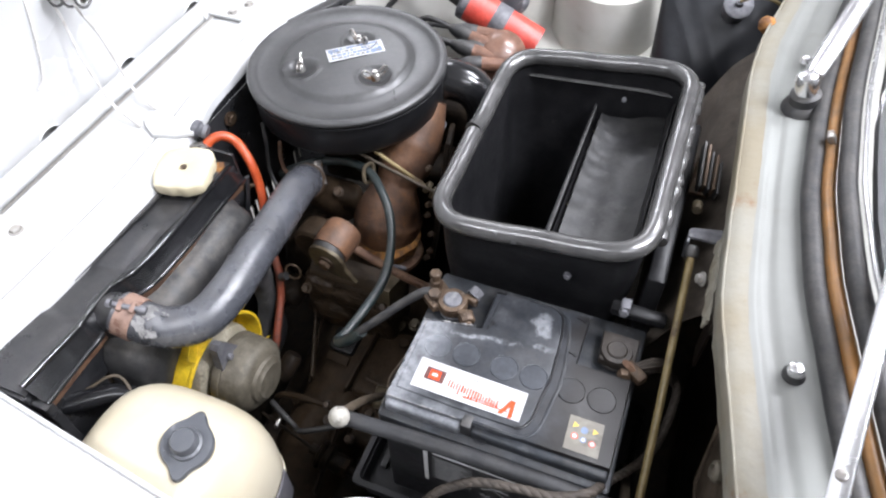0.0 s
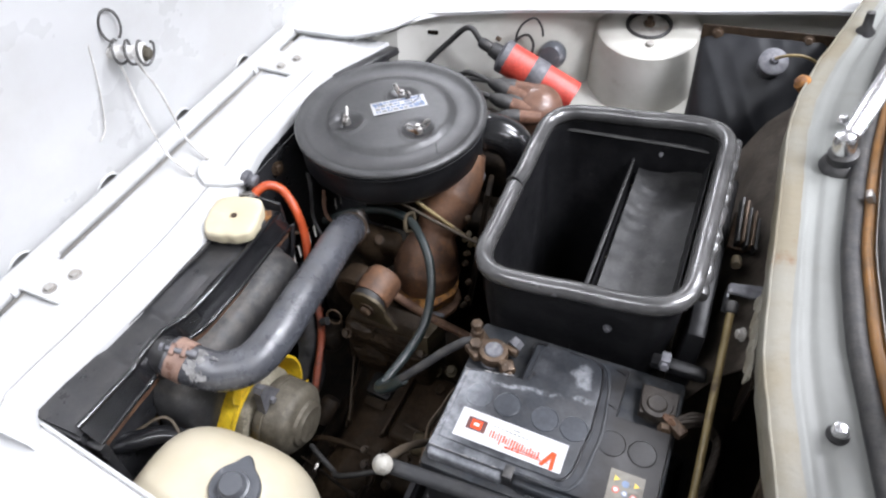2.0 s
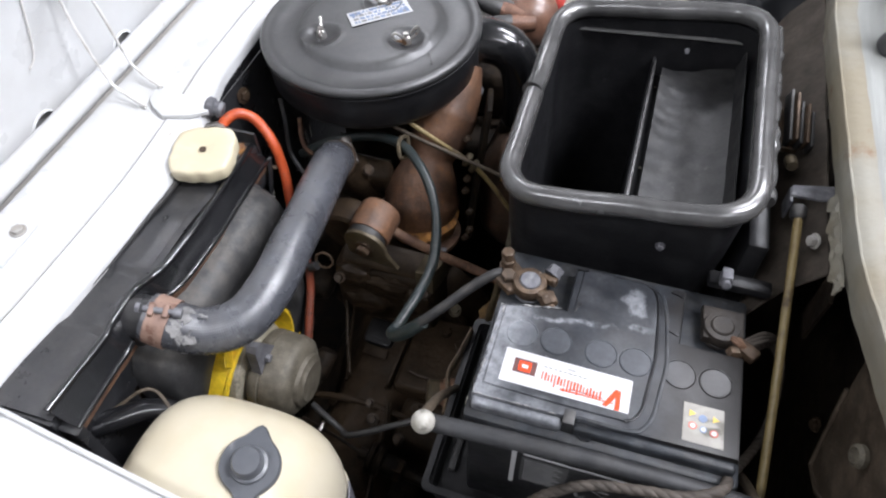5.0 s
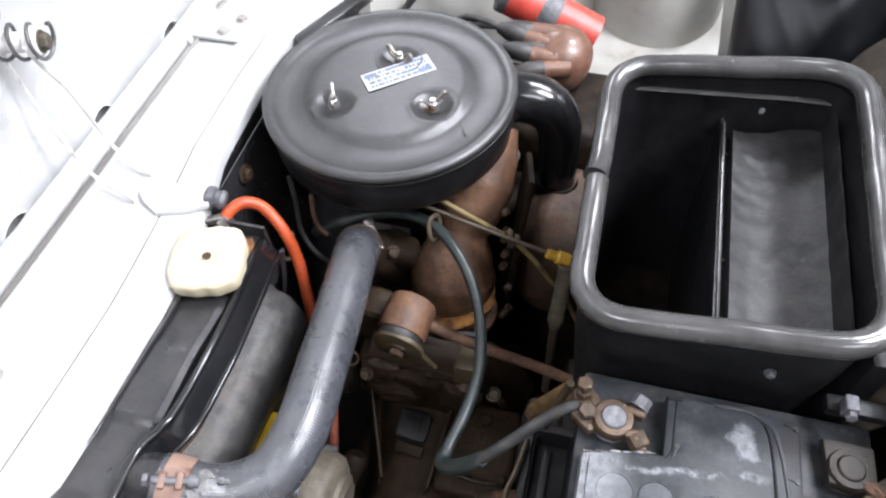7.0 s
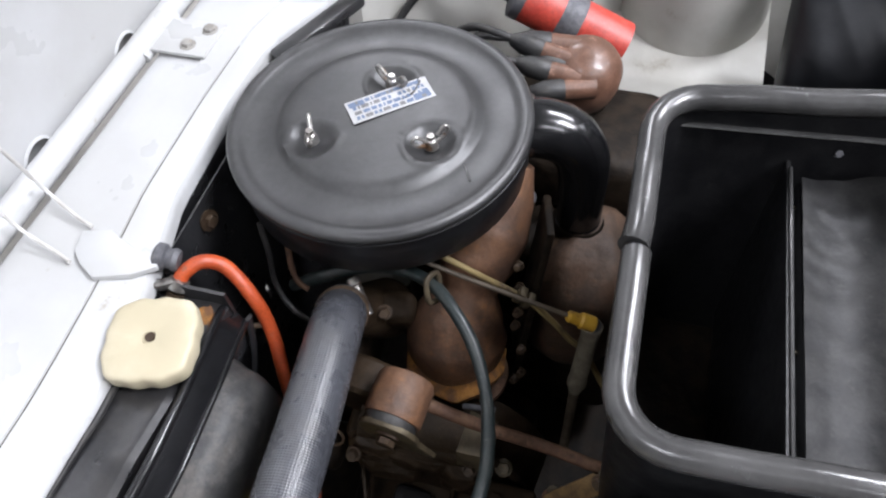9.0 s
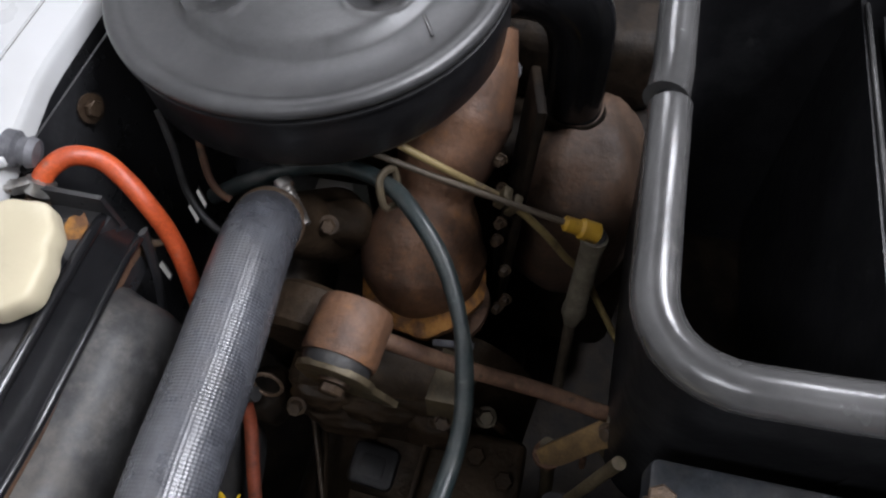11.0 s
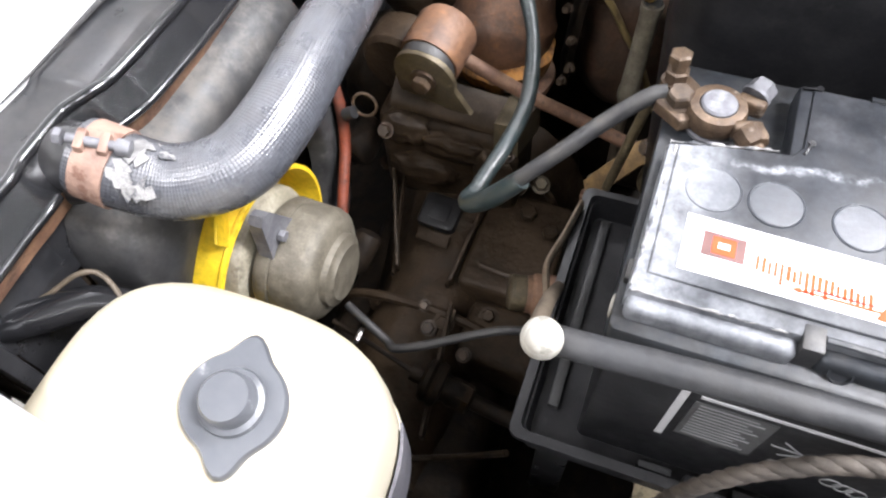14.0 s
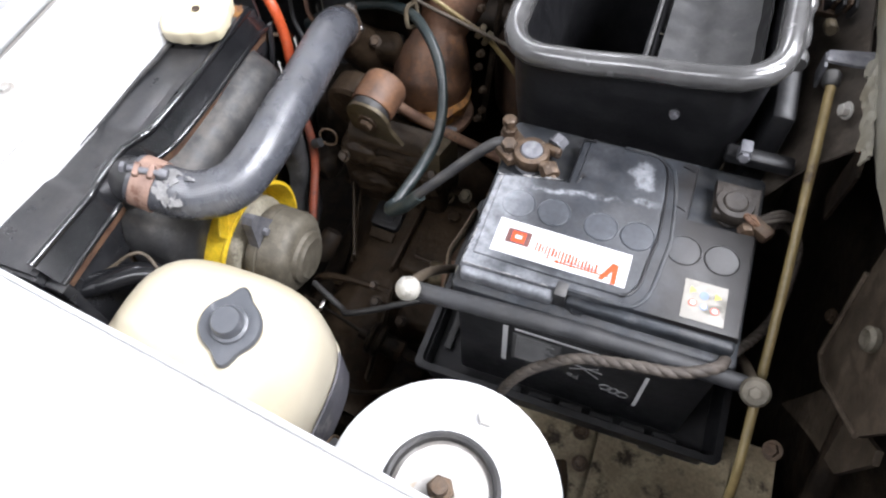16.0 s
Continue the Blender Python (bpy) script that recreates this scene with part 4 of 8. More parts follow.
def hood():
    """The opened hood, hinged along the front, standing a little past upright."""
    h = thing("hood", (-0.60, 0.225, 0.70), "white engine hood, hinged at the front and standing open", "hood")
    lean = -radians(9.5)
    m = Matrix.Translation((-0.634, 0.25, 0.700)) @ Matrix.Rotation(-lean, 4, "Y")
    slab = mesh()
    box(slab, (0.004, 0.97, 1.05), m @ Matrix.Translation((-0.002, -0.025, 0.540)), 0.001)
    holes = mesh()
    for y, z in HOOD_HOLES:
        lathe(holes, [(0.0175, -0.05), (0.0175, 0.05)], m @ Matrix.Translation((0, y - 0.25, z)) @ axis((1, 0, 0)), 28)
    part("inner_skin", carve(slab, holes), WHITE, h, "white inner skin with round holes", 30)
    bm = mesh()
    box(bm, (0.004, 1.0, 1.09), m @ Matrix.Translation((-0.013, -0.025, 0.55)), 0.001)
    part("outer_skin", bm, WHITE, h)
    for y, z in HOOD_HOLES:
        bm = mesh()
        lathe(bm, [(0.0172, -0.003), (0.0172, 0.0005), (0.0182, 0.0018), (0.0198, 0.0012), (0.021, -0.0005)], m @ Matrix.Translation((0.0, y - 0.25, z)) @ axis((1, 0, 0)), 28)
        bmesh.ops.delete(bm, geom=[f for f in bm.faces if len(f.verts) > 4], context="FACES")
        part("hole_rim", bm, WHITE, h)
    # rolled lower edge of the hood
    bm = mesh()
    tube(bm, [(-0.6135, y, 0.738) for y in np.linspace(-0.25, 0.70, 12)], 0.0125, 20, 2)
    part("rolled_edge", bm, WHITE, h, "white rolled lower edge")
    for y in (-0.035, 0.44):
        bm = mesh()
        box_at(bm, (-0.598, y - 0.026, 0.7395), (-0.540, y + 0.026, 0.7435), 0.001)
        rod(bm, (-0.602, y - 0.034, 0.737), (-0.602, y + 0.034, 0.737), 0.0055, 14)
        hinge = part("hinge", bm, WHITE, h, "white hinge plate with two bolts")
        for s in (-1, 1):
            bm = mesh()
            hexa(bm, (-0.557 + 0.006 * s, y + 0.013 * s, 0.7433), (0, 0, 1), 0.0058, 0.005, 0.008)
            part("bolt", bm, CUPGREY, hinge)
    return h


def hood_prop():
    """The wire loop that runs from a ribbed spool on the hood to a tab by the radiator."""
    p = thing("hood_prop", (-0.50, 0.18, 0.74), "thin white wire hood stay with a spool and rubber bush", "hood stay")
    spool = Vector(SPOOL)
    m = axis((0.94, 0.33, -0.05), spool)
    R = m.to_3x3()
    bm = mesh()
    tube(bm, [m @ Vector((0.0135 * math.cos(w), 0.0135 * math.sin(w), -0.026 + 0.0046 * w / 2.0)) for w in np.linspace(0, 2 * math.pi * 3.2, 60)], 0.0016, 8, 1, smooth=False)
    part("spring", bm, WIREGREY, p, "three grey spring coils")
    bm = mesh()
    tube(bm, [spool + Vector((-0.016 + 0.003 * math.cos(w), -0.006 + 0.012 * math.cos(w), 0.034 + 0.019 * math.sin(w))) for w in np.linspace(-1.2, 4.4, 22)], 0.0015, 8, 1, smooth=False)
    part("wire_loop", bm, WIREGREY, p, "open grey wire loop")
    bm = mesh()
    lathe(bm, [(0.006, -0.034), (0.008, -0.032), (0.008, 0.002), (0.0125, 0.003), (0.0125, 0.010), (0.0105, 0.012), (0.006, 0.0125)], m, 28)
    part("bush", bm, WIREWHITE, p, "pale bush")
    bm = mesh()
    hexa(bm, m @ Vector((0, 0, 0.0115)), R @ Vector((0, 0, 1)), 0.0068, 0.007, 0.009)
    part("bolt", bm, ALLOY, p)
    for pts in ([m @ Vector((-0.012, 0.004, 0.004)), m @ Vector((-0.004, -0.004, 0.004)) + Vector((0, 0, -0.016)), Vector((-0.578, 0.205, 0.835)), Vector((-0.584, 0.220, 0.765)), Vector((-0.579, 0.220, 0.7500)), Vector((-0.552, 0.209, 0.7440)), Vector((-0.535, 0.203, 0.7430))],
                [m @ Vector((-0.012, 0.004, -0.020)), m @ Vector((-0.004, -0.006, -0.020)) + Vector((0, 0, -0.018)), Vector((-0.588, 0.176, 0.825)), Vector((-0.584, 0.181, 0.768)), Vector((-0.574, 0.180, 0.7500)), Vector((-0.550, 0.174, 0.7440)), Vector((-0.533, 0.168, 0.7430))]):
        bm = mesh()
        tube(bm, pts, 0.0017, 8, 8)
        part("wire", bm, WIREWHITE, p, "white-painted wire")
    bm = mesh()
    tube(bm, [(-0.596, 0.150, 0.926), (-0.602, 0.147, 0.882), (-0.611, 0.137, 0.822), (-0.613, 0.124, 0.808)], 0.0011, 8, 6)
    part("wire", bm, WIREWHITE, p)
    bm = mesh()
    prism(bm, [(-0.538, 0.196), (-0.534, 0.178), (-0.524, 0.168), (-0.507, 0.158), (-0.479, 0.167), (-0.4632, 0.178), (-0.464, 0.199), (-0.473, 0.202), (-0.489, 0.191), (-0.505, 0.197), (-0.515, 0.203)], 0.005, Matrix.Translation((0, 0, 0.7405)), 0.0012)
    part("tab", bm, WHITE, p, "white steel tab")
    bm = mesh()
    lathe(bm, [(0.008, 0), (0.0108, 0.002), (0.0108, 0.008), (0.008, 0.010), (0.008, 0.013), (0.0095, 0.015), (0.008, 0.019), (0, 0.020)], axis((0.95, 0.12, -0.28), (-0.4715, 0.1895, 0.7425)), 22)
    part("rubber_bush", bm, LEAD, p, "dull grey bush")
    return p


workshop()
CAR = body_shell()
hood()
hood_prop()


# ---- battery and its tray ----
BX0, BX1, BY0, BY1 = -0.1040, 0.1025, -0.0755, 0.0935


def battery():
    b = thing("battery", (-0.004, 0.013, 0.575), "dusty black car battery with a white and orange label", "battery")
    bm = mesh()
    box_at(bm, (BX0 + 0.004, BY0 + 0.001, 0.575), (BX1 - 0.004, BY1 - 0.004, 0.722), 0.004)
    case = part("case", bm, BOXBLACK, b, "black plastic case")
    bm = mesh()
    prism(bm, round_rect(BX0, BX1, BY0, BY1, 0.004, 3), 0.018, Matrix.Translation((0, 0, 0.716)), 0.002)
    part("lid_base", bm, BATT, b)
    # raised lid with the two terminal corners left low
    bm = mesh()
    prism(bm, [(-0.1005, -0.0625), (BX1 - 0.004, -0.0600), (BX1 - 0.004, 0.0275), (0.0490, 0.0275), (0.0490, 0.0800), (-0.0435, 0.0800), (-0.0445, 0.0335), (-0.078, 0.0290), (-0.0990, 0.0230)],
          0.0155, Matrix.Translation((0, 0, 0.733)), 0.0030)
    part("lid", bm, BATTDUST, b, "raised lid streaked with white dust")
    # cover plate let into the lid; a black bead draws its shaded groove
    outline = [(-0.094, -0.0520), (-0.030, -0.0535), (0.014, -0.0535), (0.0205, -0.0500), (0.0255, -0.0400), (0.0275, -0.0180), (0.0300, 0.0050), (0.0285, 0.0400), (0.0260, 0.0620), (0.0225, 0.0710), (0.0165, 0.0755), (-0.0370, 0.0760), (-0.0385, 0.0370), (-0.0430, 0.0300), (-0.076, 0.0255), (-0.094, 0.0210)]
    bm = mesh()
    prism(bm, outline, 0.0022, Matrix.Translation((0, 0, 0.7480)), 0.0008)
    part("cover_plate", bm, BATTDUST, b, "dusty cover plate")
    bm = mesh()
    tube(bm, [(x + 0.0010, y, 0.7492) for x, y in outline[2:11]], 0.0011, 8, 6)
    part("groove", bm, BOXBLACK, b)
    rim = [(-0.020, -0.0600), (0.0197, -0.0598), (0.0300, -0.0540), (0.0354, -0.0419), (0.0385, -0.0150), (0.0404, 0.0030), (0.0370, 0.0400), (0.0345, 0.0547), (0.0288, 0.0707), (0.0133, 0.0790), (-0.010, 0.0795)]
    bm = mesh()
    tube(bm, [(x, y, 0.7484) for x, y in rim], 0.0017, 8, 6, flat=0.6)
    part("moulded_bead", bm, BATT, b)
    for i, x in enumerate((-0.0746, -0.0470, -0.0107, 0.0164, 0.0507, 0.0779)):
        top = 0.7502 if i < 4 else 0.7485
        bm = mesh()
        lathe(bm, [(0.0128, top - 0.002), (0.0128, top), (0.0124, top + 0.0005), (0.0118, top + 0.0001), (0.0114, top + 0.0003), (0.0, top + 0.0004)], Matrix.Translation((x, -0.0005 - 0.0012 * (i > 1), 0)), 30)
        part("cell_plug", bm, BATTPLUG, b, "round cell plug", 8)
    # keyhole slots at the corners of the cover, their shade drawn as black bars
    for x, y, turn in ((-0.0366, 0.0365, 70), (-0.0386, 0.0765, 10), (0.0415, 0.0740, -12), (0.0410, 0.0352, -12)):
        bm = mesh()
        box(bm, (0.009, 0.0016, 0.0012), pose(x, y, 0.7502 if x < 0 else 0.7488, 0, 0, turn), 0.0004)
        lathe(bm, [(0.0019, 0), (0.0019, 0.0014)], Matrix.Translation((x + 0.004 * math.cos(radians(turn)), y + 0.004 * math.sin(radians(turn)), 0.7494 if x < 0 else 0.7480)), 10)
        part("slot", bm, BOXBLACK, b)
    rng = random.Random(12)
    for edge, count in (([(-0.1000 + 0.0002 * k, -0.060 + 0.0034 * k, 0.7478) for k in range(25)], 25), ([(-0.099 + 0.0032 * k, -0.0620, 0.7476) for k in range(21)], 21), ([(-0.0985 + 0.0026 * k, 0.0232 + 0.0005 * k, 0.7482) for k in range(20)], 20)):
        bm = mesh()
        tube(bm, [(x + 0.0007 * rng.random(), y + 0.0007 * rng.random(), z + 0.0004 * rng.random()) for x, y, z in edge], [0.0002 + 0.0012 * rng.random() ** 2 for _ in range(count)], 6, 2)
        part("flaking_edge", bm, PEEL, b, "pale flaking edge of the lid")
    # front lip; black blocks draw the shade in the lifting notches
    bm = mesh()
    box_at(bm, (-0.0995, -0.0690, 0.7290), (-0.0285, -0.0590, 0.7445), 0.0035, 3)
    part("front_lip", bm, BATTDUST, b)
    bm = mesh()
    box_at(bm, (-0.0205, -0.0680, 0.7265), (BX1 - 0.004, -0.0575, 0.7435), 0.0035, 3)
    part("front_lip", bm, BATT, b)
    bm = mesh()
    box_at(bm, (-0.0290, -0.0672, 0.730), (-0.0200, -0.0550, 0.7490), 0.001)
    part("notch_fill", bm, RUBBER, b)
    bm = mesh()
    box_at(bm, (BX0 + 0.001, -0.0520, 0.7210), (BX0 + 0.008, -0.0400, 0.7390), 0.002)
    part("side_notch_fill", bm, RUBBER, b)
    bm = mesh()
    box_at(bm, (BX0 - 0.001, -0.0660, 0.7200), (BX0 + 0.006, -0.0555, 0.7330), 0.003, 3)
    part("side_lug", bm, WASHERPALE, b, "pale chipped corner lug")
    bm = mesh()
    lathe(bm, [(0.0052, 0), (0.0052, 0.0016), (0.0042, 0.0018), (0.0042, 0.0006), (0, 0.0006)], axis((0, -1, 0.5), (-0.010, -0.0672, 0.7375)), 20)
    part("moulded_ring", bm, BATT, b)
    # posts
    for x, y, name in ((-0.0802, 0.0525, "post"), (0.0796, 0.0520, "post")):
        bm = mesh()
        lathe(bm, [(0.013, 0.733), (0.013, 0.7355), (0.0096, 0.737), (0.0090, 0.7512), (0.0080, 0.7522), (0, 0.7522)], Matrix.Translation((x, y, 0)), 28)
        part(name, bm, LEAD if x < 0 else CLAMPDULL, b, "dull lead post" if x < 0 else "browned lead post")
    # top label
    q = lambda u, v: (-0.0832 + 0.1002 * u, -0.0468 + 0.0300 * v - 0.0008 * u - 0.0015 * u * v)
    z = 0.7503
    bm = mesh()
    prism(bm, [q(0, 0), q(1, 0), q(1, 1), q(0, 1)], 0.0003, Matrix.Translation((0, 0, z)))
    label = part("label", bm, PAPER, b, "white label with orange lettering blocks")

    def patch(name, u0, v0, u1, v1, m, slant=0.0, up=0.0004):
        bm = mesh()
        prism(bm, [q(u0, v0), q(u1, v0), q(u1 - slant, v1), q(u0 - slant, v1)], 0.0002, Matrix.Translation((0, 0, z + up)))
        part(name, bm, m, label)
    patch("print_patch", 0.085, 0.34, 0.265, 0.76, PRINTDARK)
    patch("print_patch", 0.125, 0.40, 0.225, 0.70, PRINTRED, up=0.0006)
    patch("print_dot", 0.150, 0.50, 0.200, 0.60, PAPER, up=0.0008)
    # lettering as plain bars, read from the far side
    rng = random.Random(8)
    for k in range(19):
        u = 0.315 + k * 0.0252
        rise = 0.11 if k in (4, 8, 9, 11) else 0.0
        patch("print_bar", u, 0.32 - 0.0075 * k - rise, u + rng.choice((0.011, 0.014, 0.016)), 0.57 - 0.0075 * k - rng.choice((0.0, 0.0, 0.05)), PRINTRED)
    bm = mesh()
    prism(bm, [q(0.800, 0.06), q(0.835, 0.04), q(0.890, 0.36), q(0.895, 0.00), q(0.930, -0.02 + 0.04), q(0.925, 0.58), q(0.880, 0.60)], 0.0002, Matrix.Translation((0, 0, z + 0.0005)))
    part("print_block", bm, PRINTRED, label)
    patch("print_bar", 0.50, 0.16, 0.88, 0.195, PRINTRED)
    patch("print_bar", 0.55, 0.235, 0.80, 0.262, PRINTDARK)
    bm = mesh()
    prism(bm, [q(0.465, 0.178), q(0.505, 0.13), q(0.505, 0.23)], 0.0002, Matrix.Translation((0, 0, z + 0.0005)))
    part("print_block", bm, PRINTRED, label)
    for u in np.linspace(0.32, 0.63, 9):
        patch("print_bar", u, 0.70 - 0.1 * (u - 0.3), u + 0.024, 0.735 - 0.1 * (u - 0.3), PRINTGREY)
    patch("print_bar", 0.50, 0.80, 0.56, 0.83, PRINTGREY)
    # warning sticker with small round signs
    s = lambda u, v: (0.0572 + 0.0295 * u - 0.001 * v, -0.0555 + 0.0315 * v)
    z2 = 0.7487
    bm = mesh()
    prism(bm, [s(0, 0), s(1, 0), s(1, 1), s(0, 1)], 0.0003, Matrix.Translation((0, 0, z2)))
    sticker = part("warning_sticker", bm, SILVERLABEL, b, "silvery warning sticker with coloured signs")
    for u, v, m, r in ((0.20, 0.74, PRINTYELLOW, 0.0031), (0.48, 0.66, PRINTBLUE, 0.0032), (0.78, 0.70, PRINTYELLOW, 0.0031), (0.24, 0.42, PRINTROSE, 0.0031), (0.50, 0.38, PRINTBLUE, 0.0027), (0.76, 0.34, PRINTROSE, 0.0031)):
        bm = mesh()
        n = 3 if m is PRINTYELLOW else 18
        prism(bm, disc_poly(r, n, *s(u, v)), 0.0002, Matrix.Translation((0, 0, z2 + 0.0004)))
        part("sign", bm, m, sticker)
        if m is PRINTROSE or v < 0.5:
            bm = mesh()
            prism(bm, disc_poly(r * 0.62, 14, *s(u, v)), 0.0002, Matrix.Translation((0, 0, z2 + 0.0007)))
            part("sign_centre", bm, PAPER, sticker)
    # front label: frame lines, a block of small print, a lead sign
    y = BY0 + 0.0008

    def front(name, x0, z0, x1, z1, m, up=0.0003):
        bm = mesh()
        box_at(bm, (x0, y - up - 0.0002, z0), (x1, y + 0.0001, z1))
        return part(name, bm, m, case)
    front("front_bar", -0.0615, 0.627, -0.0575, 0.692, PAPER)
    front("front_bar", -0.0520, 0.6890, 0.050, 0.6915, PAPER)
    front("front_bar", 0.0530, 0.615, 0.0560, 0.676, PAPER)
    front("print_panel", -0.053, 0.636, -0.014, 0.684, PRINTSLATE, 0.0002)
    for k in range(11):
        front("print_line", -0.050, 0.680 - 0.0040 * k, -0.022 + 0.004 * math.sin(k * 2.1), 0.6813 - 0.0040 * k, PRINTGREY, 0.0005)
    bm = text_mesh("Pb", 0.011)
    transform(bm, Matrix.Translation((0.000, y - 0.0006, 0.638)) @ Matrix.Rotation(radians(90), 4, "X") @ Matrix.Rotation(radians(180), 4, "Z"))
    part("lead_sign", bm, PRINTGREY, case)
    for p in (((-0.006, 0.668), (0.020, 0.646)), ((-0.004, 0.650), (0.018, 0.664)), ((-0.010, 0.660), (0.022, 0.6575))):
        bm = mesh()
        rod(bm, (p[0][0], y - 0.0004, p[0][1]), (p[1][0], y - 0.0004, p[1][1]), 0.0005, 6)
        part("print_line", bm, PRINTGREY, case)
    for k in range(3):
        bm = mesh()
        tube(bm, [(0.028 + 0.007 * k + 0.005 * math.cos(a), y - 0.0004, 0.634 - 0.002 * k + 0.005 * math.sin(a)) for a in np.linspace(0, 6.283, 13)], 0.0005, 6, 1)
        part("print_ring", bm, PRINTGREY, case)
    return b


def terminal(name, x, y, label, m):
    t = thing(name, (x, y, 0.737), label, "battery terminal", group="battery terminals")
    bm = mesh()
    lathe(bm, [(0.0094, 0.739), (0.0140, 0.7395), (0.0148, 0.742), (0.0148, 0.7475), (0.0138, 0.7500), (0.0095, 0.7505), (0.0094, 0.739)], Matrix.Translation((x, y, 0)), 28)
    part("clamp_ring", bm, m, t)
    return t


def terminals():
    x, y = -0.0802, 0.0525
    t = terminal("negative_terminal", x, y, "tarnished brass battery clamp with two bolts", OLDSTEEL)
    for k in (-1, 1):
        bm = mesh()
        box(bm, (0.015, 0.0065, 0.010), pose(x + 0.0155, y + 0.0085 * k, 0.7455, 0, 0, -14 * k), 0.0025, 3)
        part("jaw", bm, OLDSTEEL, t)
    bm = mesh()
    hexa(bm, (x + 0.0165, y + 0.0125, 0.7475), (0.45, 0.9, 0.35), 0.0070, 0.009, 0.0075)
    part("bolt_head", bm, LEAD, t, "pale corroded bolt head")
    bm = mesh()
    lathe(bm, [(0.0072, 0), (0.0078, 0.001), (0.0078, 0.008), (0.0066, 0.010), (0.0035, 0.0105), (0.003, 0.013), (0, 0.013)], axis((0.55, -0.8, -0.05), (x + 0.0160, y - 0.0085, 0.7450)), 8)
    part("nut", bm, OLDSTEEL, t, "brass-coloured nut")
    bm = mesh()
    prism(bm, [(-0.1100, 0.050), (-0.1105, 0.071), (-0.100, 0.077), (-0.090, 0.068), (-0.086, 0.046), (-0.096, 0.040)], 0.007, Matrix.Translation((0, 0, 0.7385)), 0.0022)
    part("saddle", bm, OLDSTEEL, t)
    bm = mesh()
    hexa(bm, (-0.1030, 0.0670, 0.7445), (-0.05, 0.10, 1), 0.0064, 0.0085, 0.0075)
    rod(bm, (-0.1030, 0.0670, 0.750), (-0.1040, 0.0690, 0.7620), 0.0042, 12)
    hexa(bm, (-0.1038, 0.0685, 0.7555), (-0.05, 0.10, 1), 0.0060, 0.0070)
    part("saddle_bolt", bm, OLDSTEEL, t, "tall tarnished bolt with two nuts")
    bm = mesh()
    hexa(bm, (-0.0985, 0.0535, 0.7445), (-0.1, -0.1, 1), 0.0066, 0.0090, 0.0078)
    part("saddle_bolt", bm, RUSTBOLT, t, "dull corroded bolt head")

    x, y = 0.0796, 0.0520
    t = terminal("positive_terminal", x, y, "dull brown positive clamp, rusty at the cable", CLAMPDULL)
    bm = mesh()
    prism(bm, [(x - 0.014, y - 0.012), (x - 0.016, y + 0.020), (x + 0.018, y + 0.020), (x + 0.018, y - 0.004), (x + 0.010, y - 0.014)], 0.008, Matrix.Translation((0, 0, 0.7395)), 0.002)
    part("plate", bm, CLAMPDULL, t)
    bm = mesh()
    box(bm, (0.022, 0.012, 0.010), pose(x + 0.020, y - 0.014, 0.744, 0, 0, -35), 0.003)
    part("cable_socket", bm, OLDSTEEL, t)
    bm = mesh()
    for k in range(7):
        a = k * 0.9
        tube(bm, [(x + 0.006, y - 0.008, 0.747), (x + 0.012 + 0.003 * math.cos(a), y - 0.012 + 0.003 * math.sin(a), 0.751), (x + 0.020 + 0.002 * math.cos(a), y - 0.016, 0.746)], 0.0010, 6, 4)
    part("strands", bm, RUST, t, "frayed copper-brown strands")
    bm = mesh()
    hexa(bm, (x + 0.010, y - 0.016, 0.744), (0.2, -1, 0.3), 0.006, 0.009, 0)
    part("nut", bm, OLDSTEEL, t)


